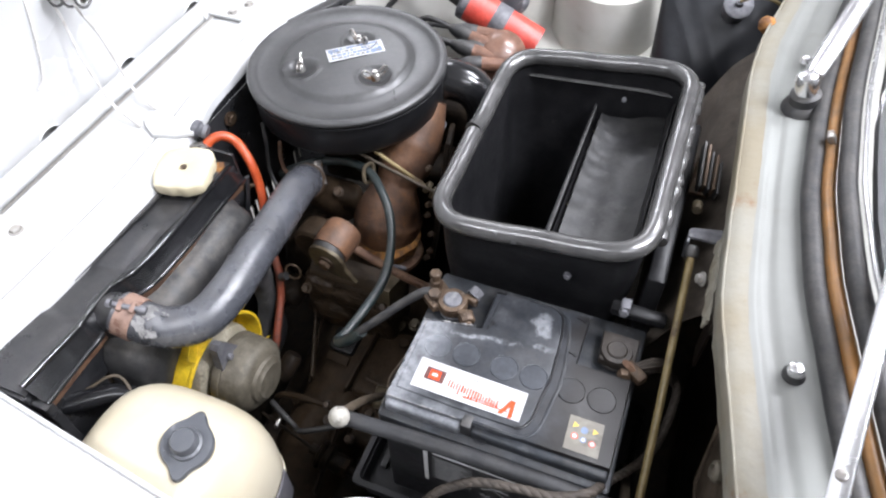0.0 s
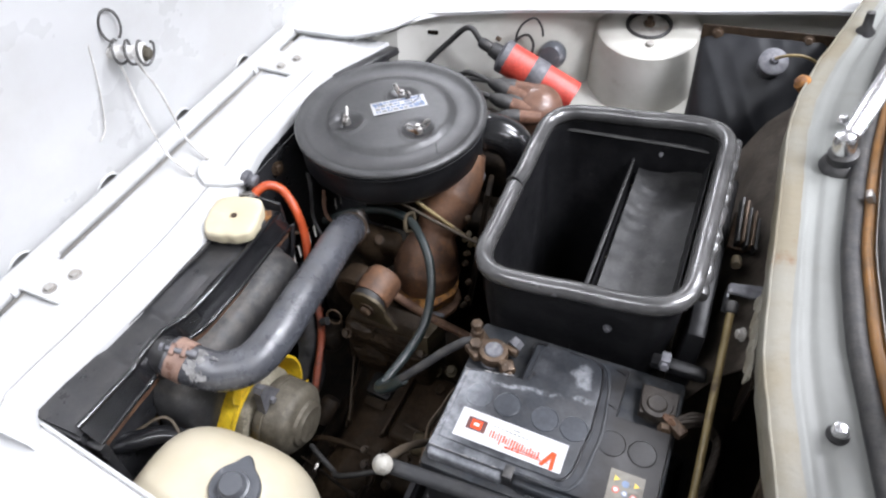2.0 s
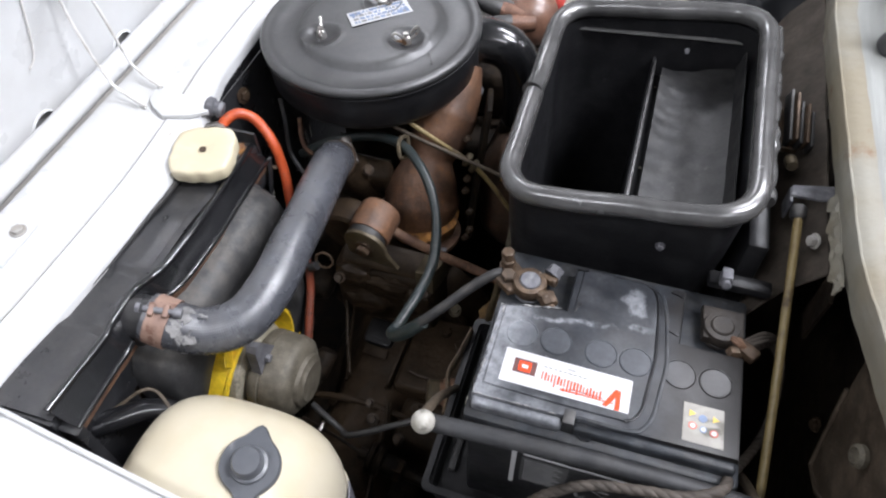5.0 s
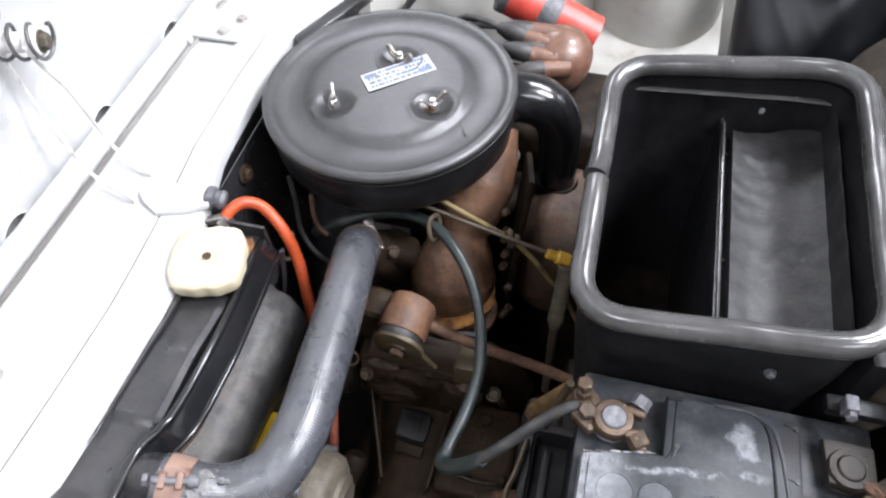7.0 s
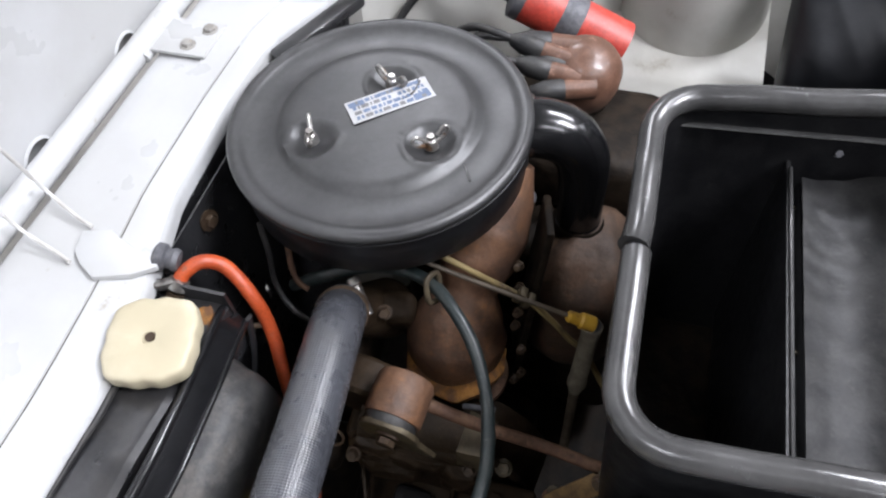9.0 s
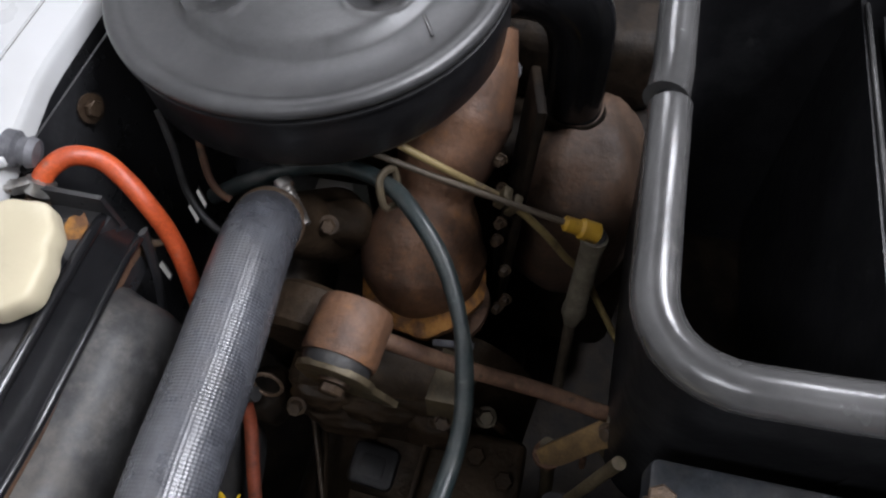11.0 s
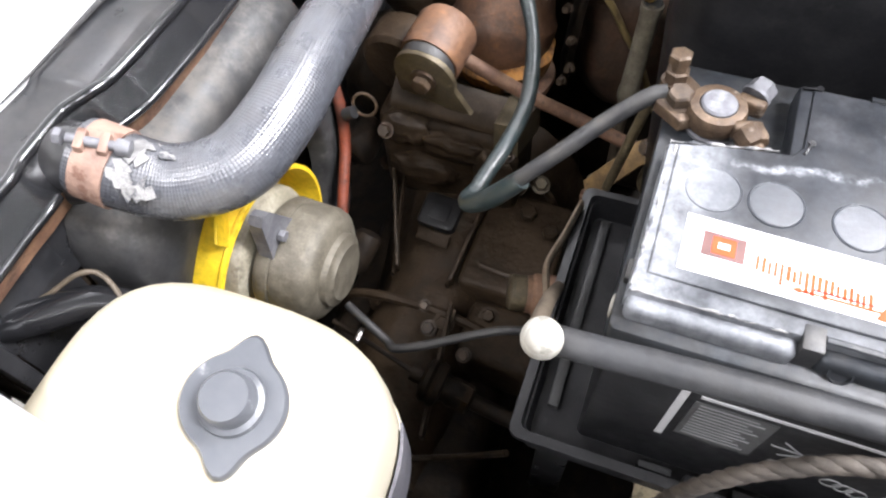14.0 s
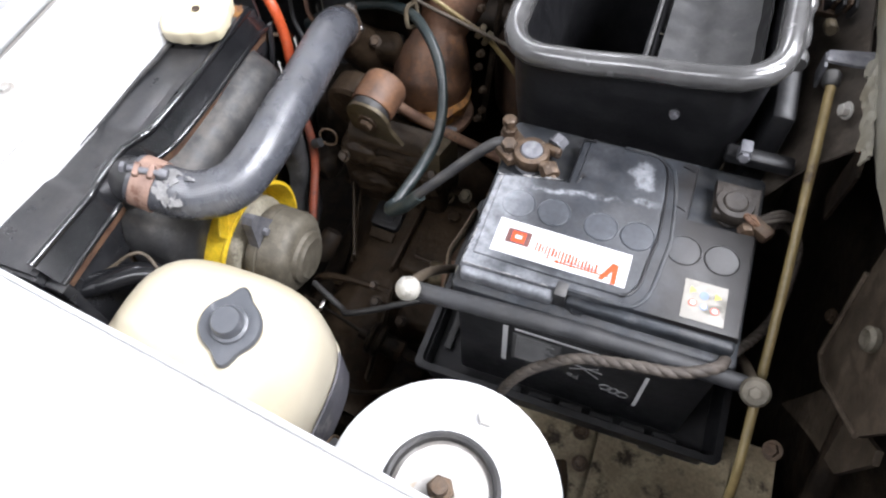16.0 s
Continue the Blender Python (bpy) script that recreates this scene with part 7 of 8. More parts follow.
    a, b = Vector((-0.235, -0.036, 0.478)), Vector((-0.115, -0.045, 0.452))
    bm = mesh()
    rod(bm, a, b, 0.0068, 14)
    part("shaft", bm, NEARBLACK, s)
    d = (b - a).normalized()
    bm = mesh()
    lathe(bm, [(0.010, 0.0), (0.017, 0.002), (0.019, 0.006), (0.016, 0.009), (0.019, 0.012), (0.018, 0.017), (0.012, 0.019), (0.0115, 0.024), (0.013, 0.027), (0.012, 0.036), (0.008, 0.038)], axis(d, a + d * 0.010), 28)
    part("boot", bm, NEARBLACK, s)
    bm = mesh()
    lathe(bm, [(0.0105, 0), (0.013, 0.001), (0.013, 0.012), (0.010, 0.014)], axis(d, a + d * 0.040), 6)
    part("nut", bm, OILY, s)
    bm = mesh()
    tube(bm, [(-0.31, -0.02, 0.49), (-0.27, -0.03, 0.492), (-0.235, -0.036, 0.480)], 0.002, 8, 6)
    part("wire", bm, NEARBLACK, s)
    bm = mesh()
    tube(bm, [(-0.24, -0.08, 0.47), (-0.225, -0.098, 0.46), (-0.19, -0.092, 0.47), (-0.14, -0.085, 0.52)], 0.0026, 8, 6)
    part("thin_pipe", bm, NEARBLACK, s)
    return g


# ---- rubber mount with torque stay ----
def engine_mount():
    m = thing("engine_mount", (-0.278, 0.15, 0.50), "rusty round engine mount on an olive steel bracket", "engine mount")
    ax = Vector((0.10, 1, 0.12)).normalized()
    c0 = Vector((-0.276, 0.138, 0.640))
    bm = mesh()
    lathe(bm, [(0.018, 0.004), (0.0235, 0.004), (0.0245, 0.007), (0.0245, 0.037), (0.0225, 0.041), (0.012, 0.043), (0, 0.043)], axis(ax, c0), 40)
    part("can", bm, RUSTPINK, m, "rust-brown steel can")
    bm = mesh()
    lathe(bm, [(0.020, -0.003), (0.0218, 0.001), (0.0218, 0.006), (0.018, 0.007)], axis(ax, c0), 36)
    part("rubber", bm, RUBBER, m)
    # bracket plate with a half-round head
    bm = mesh()
    head = [(0.0255 * math.cos(a), 0.0255 * math.sin(a)) for a in np.linspace(math.pi * 1.02, -0.25, 18)]
    poly = head + [(0.029, -0.014), (0.037, -0.030), (0.020, -0.031), (-0.0235, -0.024)]
    side = Vector((1, -0.10, 0)).normalized()
    up = ax.cross(side) * -1
    mm = Matrix(((side.x, up.x, -ax.x, 0), (side.y, up.y, -ax.y, 0), (side.z, up.z, -ax.z, 0), (0, 0, 0, 1)))
    prism(bm, poly, 0.0045, Matrix.Translation(c0 - ax * 0.002 - up * 0.006) @ mm, 0.001)
    part("bracket_plate", bm, OLIVE, m, "olive steel plate with a rounded head")
    bm = mesh()
    lathe(bm, [(0.0105, 0), (0.0105, 0.0025)], axis(-ax, c0 - ax * 0.0065 - up * 0.008), 24)
    hexa(bm, c0 - ax * 0.0085 - up * 0.008, -ax, 0.0078, 0.007)
    part("bolt", bm, OLDSTEEL, m)
    # wide foot plate under the bracket
    bm = mesh()

    def foot(u, v):
        x, v = -0.314 + 0.096 * u, 0.38 + 0.62 * v
        return (x, 0.128 + 0.040 * v + 0.012 * u, 0.600 - 0.045 * (1 - v) - 0.020 * u + 0.012 * math.sin(v * math.pi) - 0.055 * max(0, 0.35 - v))
    sheet(bm, foot, 16, 12, 0.004)
    part("foot_plate", bm, OILYWEB, m, "grimy folded foot plate")
    for at in ((-0.318, 0.135, 0.556), (-0.214, 0.150, 0.545)):
        bm = mesh()
        hexa(bm, at, (0, -0.7, 0.7), 0.0055, 0.008, 0.0072)
        part("foot_bolt", bm, RUSTBOLT, m)
    bm = mesh()
    prism(bm, [(-0.226, 0.150), (-0.205, 0.150), (-0.196, 0.185), (-0.222, 0.190)], 0.036, Matrix.Translation((0, 0, 0.545)), 0.001)
    part("gusset", bm, OLIVE, m)
    bm = mesh()
    box_at(bm, (-0.335, 0.150, 0.45), (-0.205, 0.215, 0.558), 0.010, 3)
    part("pedestal", bm, OILY, m, "grimy cast pedestal")
    for at, size, seed in (((-0.306, 0.152, 0.548), (0.022, 0.012, 0.016), 1.3), ((-0.262, 0.149, 0.540), (0.026, 0.010, 0.013), 4.4), ((-0.224, 0.150, 0.522), (0.020, 0.012, 0.022), 7.7), ((-0.292, 0.148, 0.500), (0.030, 0.010, 0.016), 2.9)):
        bm = mesh()
        bulb(bm, at, size, seed, 0.25)
        part("casting_lump", bm, OILY if seed > 2 else OILYWEB, m)
    bm = mesh()
    lathe(bm, [(0.030, 0.0), (0.034, 0.004), (0.034, 0.030), (0.030, 0.034)], axis((0.1, 1, 0.1), (-0.315, 0.165, 0.600)), 24)
    part("flange", bm, OILY, m)
    st = thing("torque_stay", (-0.18, 0.17, 0.55), "thin rusty torque stay rod from mount to bulkhead", "stay rod")
    bm = mesh()
    tube(bm, [(-0.262, 0.168, 0.628), (-0.205, 0.170, 0.600), (-0.150, 0.174, 0.577), (-0.095, 0.172, 0.560), (-0.04, 0.176, 0.535)], 0.0056, 14, 4)
    part("rod", bm, RUST, st)
    # little ring with a wire by the mount
    w = thing("wire_ring", (-0.335, 0.13, 0.57), "small wire loop clipping the orange hose", "wire clip")
    bm = mesh()
    tube(bm, [(-0.336 + 0.011 * math.cos(a), 0.138 + 0.004 * math.sin(a), 0.579 + 0.009 * math.sin(a)) for a in np.linspace(0, 2 * math.pi, 15)[:-1]], 0.0014, 8, 1, smooth=False, closed=True)
    part("loop", bm, OLDSTEEL, w)
    bm = mesh()
    rod(bm, (-0.352, 0.130, 0.570), (-0.343, 0.131, 0.575), 0.0055, 12)
    part("knot", bm, RUBBER, w)
    return m


# ---- cylinder head castings and manifold ----
def bulb(bm, at, size, seed=0, rough=0.04, turn=0.0):
    """A cast lump: a rounded block with an uneven skin."""
    r = bmesh.ops.create_uvsphere(bm, u_segments=36, v_segments=24, radius=1.0)
    rot = Matrix.Rotation(turn, 3, "Z")
    for v in r["verts"]:
        p = v.co.copy()
        k = (abs(p.x) ** 2.8 + abs(p.y) ** 2.8 + abs(p.z) ** 2.8) ** (-1 / 2.8)
        k *= 1 + rough * noise.noise(p * 2.3 + Vector((seed, seed, seed)))
        q = Vector((p.x * size[0], p.y * size[1], p.z * size[2])) * k
        v.co = Vector(at) + rot @ q


def engine():
    e = thing("engine", (-0.22, 0.36, 0.30), "old engine block with rust-brown castings and oily grime", "engine")
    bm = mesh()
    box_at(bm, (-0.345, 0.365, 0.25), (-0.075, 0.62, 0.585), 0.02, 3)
    part("block", bm, NEARBLACK, e, "near-black engine block")
    # left casting: a bulging pot with a neck that rises under the filter
    bm = mesh()
    tube(bm, [(-0.222, 0.360, 0.728), (-0.229, 0.342, 0.706), (-0.236, 0.322, 0.682), (-0.241, 0.302, 0.660), (-0.246, 0.284, 0.640), (-0.250, 0.270, 0.618), (-0.253, 0.259, 0.594), (-0.252, 0.252, 0.570), (-0.248, 0.247, 0.550)], [0.018, 0.030, 0.039, 0.036, 0.0285, 0.0395, 0.0475, 0.0445, 0.034], 44, 8)
    for v in bm.verts:
        v.co += (v.co - Vector((-0.245, 0.28, v.co.z))).normalized() * (0.002 * noise.noise(v.co * 42) + 0.003 * noise.noise(v.co * 17))
    part("exhaust_pot", bm, RUSTPINK, e, "bulging rust-brown cast pot")
    bm = mesh()
    lathe(bm, [(0.030, 0.0), (0.046, 0.001), (0.047, 0.004), (0.046, 0.008), (0.035, 0.010)], axis((-0.05, -0.12, 1), (-0.247, 0.242, 0.540)), 40, wobble=lambda a: 1 + 0.05 * math.sin(3 * a))
    part("pot_flange", bm, RUST, e, "rust-brown flange with a thin gasket")
    bm = mesh()
    lathe(bm, [(0.0375, -0.001), (0.0412, 0.004), (0.0440, 0.012), (0.0462, 0.020), (0.0470, 0.026), (0.0440, 0.028)], axis((-0.03, -0.08, 1), (-0.2490, 0.2465, 0.551)), 40, wobble=lambda a: 1 + 0.03 * math.sin(5 * a) + 0.02 * math.sin(11 * a))
    part("scale_band", bm, OCHRE, e, "ochre, scaling band")
    bm = mesh()
    box(bm, (0.030, 0.005, 0.004), pose(-0.2165, 0.197, 0.573, 20, 0, 6), 0.001)
    part("gasket_tab", bm, LEAD, e)
    # right casting under the duct socket
    bm = mesh()
    bulb(bm, (-0.148, 0.375, 0.532), (0.055, 0.070, 0.095), 3.1, 0.08, 0.0)
    part("manifold", bm, MANIFOLD, e, "rust-brown manifold casting")
    bm = mesh()
    lathe(bm, [(0.0225, 0), (0.0255, 0.002), (0.0255, 0.026), (0.0240, 0.028), (0.0215, 0.027)], axis((0.02, 0.1, 1), (-0.161, 0.386, 0.602)), 36)
    part("duct_socket", bm, NEARBLACK, e)
    # dark joint flange between the two castings with a column of bolts
    bm = mesh()
    box(bm, (0.007, 0.050, 0.20), pose(-0.192, 0.306, 0.613, -8, 6, 12), 0.002)
    part("joint_flange", bm, NEARBLACK, e, "dark bolted joint flange")
    for z, y, x in ((0.545, 0.248, -0.192), (0.563, 0.247, -0.186), (0.580, 0.262, -0.190), (0.605, 0.272, -0.1985), (0.622, 0.276, -0.1975), (0.650, 0.285, -0.199), (0.672, 0.292, -0.202)):
        bm = mesh()
        hexa(bm, (x, y, z), (-0.35, -1, 0.35), 0.0036, 0.007, 0.0046)
        part("bolt", bm, RUSTBOLT, e)
    bm = mesh()
    hexa(bm, (-0.207, 0.345, 0.700), (-0.1, -0.6, 0.8), 0.006, 0.010, 0.008)
    part("bolt", bm, LEAD, e)
    # thermostat housing under the top hose
    bm = mesh()
    tube(bm, [(-0.336, 0.214, 0.673), (-0.3385, 0.224, 0.655), (-0.335, 0.245, 0.622), (-0.327, 0.272, 0.585)], [0.0185, 0.0195, 0.025, 0.030], 26, 6)
    part("thermostat_housing", bm, OILY, e, "grimy alloy thermostat housing")
    bm = mesh()
    box(bm, (0.060, 0.030, 0.040), pose(-0.318, 0.252, 0.618, 15, 0, 10), 0.010, 3)
    part("thermostat_base", bm, OILY, e)
    for at in ((-0.3105, 0.236, 0.6433), (-0.345, 0.236, 0.612)):
        bm = mesh()
        hexa(bm, at, (0.2, -0.7, 0.7), 0.0050, 0.008, 0.0068)
        part("bolt", bm, RUSTBOLT, e)
    # lumpy dark castings in the depth beside the mount
    bm = mesh()
    bulb(bm, (-0.365, 0.235, 0.520), (0.030, 0.05, 0.055), 5.2, 0.15)
    part("pump_body", bm, NEARBLACK, e, "dark water pump body")
    bm = mesh()
    bulb(bm, (-0.355, 0.150, 0.515), (0.018, 0.022, 0.020), 2.2, 0.12)
    part("sensor", bm, NEARBLACK, e)
    bm = mesh()
    lathe(bm, [(0.010, 0), (0.0125, 0.004), (0.0125, 0.034), (0.010, 0.038), (0, 0.038)], axis((0.25, 0.75, 0.6), (-0.326, 0.044, 0.462)), 22)
    part("starter_cap", bm, NEARBLACK, e, "grimy brown cylinder end")
    # carburettor under the filter
    bm = mesh()
    box_at(bm, (-0.375, 0.31, 0.585), (-0.285, 0.40, 0.700), 0.008, 3)
    part("carburettor", bm, NEARBLACK, e)
    # far side of the engine: valve cover
    bm = mesh()
    box_at(bm, (-0.30, 0.43, 0.58), (-0.09, 0.56, 0.66), 0.02, 3)
    part("valve_cover", bm, NEARBLACK, e)
    return e


# ---- thin rods, boots and conduits by the manifold ----
def controls():
    t = thing("throttle_linkage", (-0.16, 0.29, 0.60), "thin linkage rods with a yellow cable end and a grey damper", "linkage")
    for pts, r, m in (
            ([(-0.266, 0.265, 0.705), (-0.232, 0.268, 0.681), (-0.197, 0.272, 0.656)], 0.0026, CONDUIT),
            ([(-0.300, 0.262, 0.702), (-0.225, 0.264, 0.673), (-0.153, 0.266, 0.648)], 0.0022, CONDUITGREY),
            ([(-0.197, 0.272, 0.656), (-0.183, 0.274, 0.640), (-0.163, 0.276, 0.612), (-0.148, 0.280, 0.583), (-0.130, 0.290, 0.545), (-0.110, 0.285, 0.505), (-0.085, 0.275, 0.46)], 0.0030, CONDUIT)):
        bm = mesh()
        tube(bm, pts, r, 10, 6)
        part("rod", bm, m, t)
    bm = mesh()
    lathe(bm, [(0.003, 0), (0.0055, 0.002), (0.0055, 0.012), (0.0075, 0.014), (0.0075, 0.026), (0.005, 0.028), (0, 0.028)], axis((0.95, 0.1, -0.42), (-0.155, 0.266, 0.648)), 12)
    part("yellow_end", bm, DULLYELLOW, t, "yellow plastic cable end")
    bm = mesh()
    lathe(bm, [(0.0065, -0.002), (0.0095, 0.0), (0.0095, 0.006), (0.0085, 0.010), (0.0088, 0.085), (0.0098, 0.089), (0.0098, 0.096), (0.0078, 0.101), (0.0062, 0.110)], axis((-0.02, -0.12, -1), (-0.131, 0.276, 0.622)), 24)
    part("damper", bm, DAMPER, t, "grey-olive damper tube")
    bm = mesh()
    rod(bm, (-0.1333, 0.262, 0.512), (-0.130, 0.248, 0.38), 0.0052, 12)
    part("damper_rod", bm, CONDUITGREY, t)
    bm = mesh()
    lathe(bm, [(0.007, -0.003), (0.0085, 0.0), (0.007, 0.004)], axis((0, -0.3, 1), (-0.131, 0.276, 0.622)), 20)
    part("damper_ring", bm, RUBBER, t)
    for at in ((-0.197, 0.271, 0.658), (-0.190, 0.273, 0.648)):
        bm = mesh()
        box(bm, (0.007, 0.010, 0.016), Matrix.Translation(at) @ Matrix.Rotation(0.5, 4, "Y"), 0.0015)
        part("clip", bm, OLIVE, t)
    # gear lever strut with its yellowish fork in front of the box
    k = thing("gear_linkage", (-0.11, 0.20, 0.42), "olive steel gear linkage fork and strut", "linkage")
    lo, hi = Vector((-0.1390, 0.1400, 0.546)), Vector((-0.1030, 0.1500, 0.596))
    d = (hi - lo).normalized()
    nrm = Vector((-0.45, -0.75, 0.55))
    nrm = (nrm - d * nrm.dot(d)).normalized()
    sd = nrm.cross(d)
    m4 = Matrix(((d.x, sd.x, nrm.x, lo.x), (d.y, sd.y, nrm.y, lo.y), (d.z, sd.z, nrm.z, lo.z), (0, 0, 0, 1)))
    bm = mesh()
    L = (hi - lo).length
    prism(bm, [(-0.006, -0.004), (0.010, -0.010), (L - 0.012, -0.009), (L + 0.004, -0.013), (L + 0.007, 0.000), (L - 0.004, 0.008), (0.012, 0.007), (-0.003, 0.006)], 0.0035, m4, 0.0012)
    part("fork", bm, FORKOCHRE, k, "ochre-brown steel fork plate")
    bm = mesh()
    hexa(bm, hi + nrm * 0.003, nrm, 0.0052, 0.006, 0.0068)
    part("fork_bolt", bm, RUSTBOLT, k)
    bm = mesh()
    tube(bm, [hi + Vector((0.002, 0.004, 0.004)), hi + Vector((0.006, 0.004, -0.020)), hi + Vector((0.004, 0.002, -0.044)), hi + Vector((0.010, 0.0, -0.060))], [0.0060, 0.0050, 0.0062, 0.0040], 10, 6)
    part("fork_arm", bm, OLIVE, k)
    bm = mesh()
    tube(bm, [(-0.1385, 0.148, 0.545), (-0.1350, 0.150, 0.50), (-0.1300, 0.153, 0.44), (-0.126, 0.156, 0.36)], 0.0055, 12, 6)
    part("strut", bm, OLIVE, k)
    bm = mesh()
    lathe(bm, [(0.006, -0.003), (0.011, -0.002), (0.011, 0.002), (0.006, 0.003)], axis((0.1, 0.1, 1), (-0.1362, 0.1490, 0.517)), 14)
    part("strut_collar", bm, RUST, k)
    for p in (((-0.146, 0.150, 0.520), (-0.112, 0.152, 0.522)),):
        bm = mesh()
        tube(bm, [Vector(p[0]), (-0.128, 0.146, 0.524), Vector(p[1]), (-0.108, 0.154, 0.49)], 0.0024, 8, 6)
        part("wire_hook", bm, RUST, k)
    bm = mesh()
    rod(bm, (-0.098, 0.235, 0.62), (-0.080, 0.205, 0.515), 0.003, 10)
    part("thin_rod", bm, CONDUIT, k)
    bm = mesh()
    rod(bm, (-0.112, 0.098, 0.70), (-0.125, 0.100, 0.60), 0.0035, 10)
    part("olive_strip", bm, OLIVE, k)
    return t


# ---- cables ----
def cables():
    c = thing("earth_cable", (-0.21, 0.12, 0.60), "thick dusty dark green battery cable with taped knee", "cable")
    bm = mesh()
    tube(bm, [(-0.405, 0.25, 0.632), (-0.372, 0.252, 0.655), (-0.335, 0.262, 0.668), (-0.300, 0.262, 0.676), (-0.268, 0.250, 0.680), (-0.243, 0.228, 0.680), (-0.222, 0.205, 0.670), (-0.206, 0.175, 0.660), (-0.197, 0.145, 0.650), (-0.193, 0.115, 0.646), (-0.196, 0.080, 0.645), (-0.203, 0.050, 0.640), (-0.206, 0.036, 0.638)], [0.0060, 0.0060, 0.0060, 0.0058, 0.0058, 0.0055, 0.0058, 0.0049, 0.0058, 0.0055, 0.0056, 0.0054, 0.0056], 16, 8)
    part("sheath", bm, CABLE, c)
    bm = mesh()
    tube(bm, [(-0.204, 0.040, 0.641), (-0.206, 0.030, 0.643), (-0.200, 0.024, 0.650), (-0.186, 0.021, 0.668), (-0.170, 0.023, 0.689)], [0.0058, 0.0066, 0.0062, 0.0066, 0.0060], 16, 8)
    part("taped_knee", bm, CABLE, c, "taped bend of the cable")
    bm = mesh()
    tube(bm, [(-0.186, 0.021, 0.668), (-0.170, 0.023, 0.691), (-0.151, 0.033, 0.710), (-0.132, 0.046, 0.727), (-0.114, 0.055, 0.742), (-0.105, 0.058, 0.745)], 0.0047, 14, 8)
    part("bare_sheath", bm, RUBBER, c)
    bm = mesh()
    tube(bm, [(-0.262, 0.242, 0.672), (-0.268, 0.236, 0.676), (-0.272, 0.246, 0.690), (-0.266, 0.256, 0.690), (-0.262, 0.250, 0.676)], 0.0026, 8, 6)
    part("clip", bm, OLIVE, c)

    p = thing("starter_cable", (0.05, -0.05, 0.66), "dusty brown braided positive cable round the battery", "cable")
    line = smooth_path([(0.097, 0.038, 0.741), (0.110, 0.050, 0.736), (0.127, 0.068, 0.718), (0.1438, 0.0687, 0.692), (0.1431, 0.0382, 0.682), (0.1359, 0.0062, 0.682), (0.1202, -0.0255, 0.694), (0.0992, -0.06, 0.722), (0.086, -0.088, 0.754), (0.062, -0.100, 0.754), (0.035, -0.101, 0.747), (0.000, -0.102, 0.733), (-0.022, -0.106, 0.713), (-0.037, -0.110, 0.692), (-0.049, -0.113, 0.655), (-0.056, -0.116, 0.60), (-0.058, -0.118, 0.53)], 14)
    for strand in range(3):
        bm = mesh()
        pts, run = [], 0.0
        for i, c in enumerate(line):
            d = (line[min(i + 1, len(line) - 1)] - line[max(i - 1, 0)]).normalized()
            side = d.cross(Vector((0, 0, 1))).normalized()
            run += (c - line[max(i - 1, 0)]).length
            w = run / 0.026 * 2 * math.pi + strand * 2 * math.pi / 3
            pts.append(c + (side * math.cos(w) + d.cross(side) * math.sin(w)) * 0.0013)
        tube(bm, pts, 0.0030, 10, smooth=False)
        part("strand", bm, BROWNCABLE, p, "twisted brown strand")
    for k in range(3):
        bm = mesh()
        tube(bm, [(0.098, 0.040 + 0.003 * k, 0.744), (0.113, 0.050 + 0.004 * k, 0.744), (0.128, 0.064 + 0.002 * k, 0.728), (0.138, 0.066 + 0.003 * k, 0.700)], 0.0018, 8, 6)
        part("wire", bm, BROWNCABLE, p, "thin brown wire")

    a = thing("bonnet_cable", (0.13, 0.0, 0.70), "yellowed plastic control cable hanging beside the battery", "cable")
    bm = mesh()
    tube(bm, [(0.1195, 0.138, 0.803), (0.1240, 0.065, 0.7610), (0.1290, -0.010, 0.7150), (0.1325, -0.075, 0.6740), (0.1355, -0.120, 0.6400), (0.142, -0.142, 0.57), (0.15, -0.145, 0.50)], 0.0037, 12, 8)
    part("sheath", bm, CONDUIT, a)
    bm = mesh()
    lathe(bm, [(0.005, -0.006), (0.0065, -0.004), (0.0065, 0.004), (0.005, 0.006)], axis((0, 1, 0.4), (0.1190, 0.142, 0.804)), 16)
    part("grommet", bm, RUBBER, a)
    bm = mesh()
    prism(bm, [(0.1135, 0.160), (0.1145, 0.172), (0.150, 0.180), (0.151, 0.164), (0.135, 0.160)], 0.0025, Matrix.Translation((0, 0, 0.803)), 0.0006)
    box_at(bm, (0.1130, 0.154, 0.782), (0.1155, 0.172, 0.8035), 0.0008)
    part("bracket", bm, LEAD, a, "dull grey bent steel bracket")
    bm = mesh()
    hexa(bm, (0.1335, 0.118, 0.800), (-1, -0.3, 0.2), 0.0048, 0.006, 0.0066)
    part("bolt", bm, CUPGREY, a)
    bm = mesh()
    prism(bm, [(-0.012, -0.035), (0.012, -0.035), (0.014, 0.02), (0.0, 0.03), (-0.014, 0.02)], 0.003, Matrix.Translation((0.148, 0.085, 0.765)) @ Matrix.Rotation(radians(90), 4, "Y") @ Matrix.Rotation(radians(90), 4, "Z"), 0.0006)
    part("tongue", bm, NEARBLACK, a)

    k = thing("heater_lever", (0.115, 0.26, 0.76), "stack of dark steel heater levers with a dull olive knob", "lever")
    for i in range(5):
        bm = mesh()
        box(bm, (0.0030, 0.050 - 0.004 * i, 0.018), pose(0.1165 + 0.0045 * i - 0.005, 0.262 - 0.004 * i, 0.803 + 0.003 * (i % 2), 25, 0, 6), 0.001)
        part("lever", bm, OLDSTEEL if i % 2 else RUBBER, k)
    bm = mesh()
    box(bm, (0.020, 0.040, 0.010), pose(0.116, 0.262, 0.788, 25, 0, 0), 0.002)
    part("base", bm, OLDSTEEL, k)
    bm = mesh()
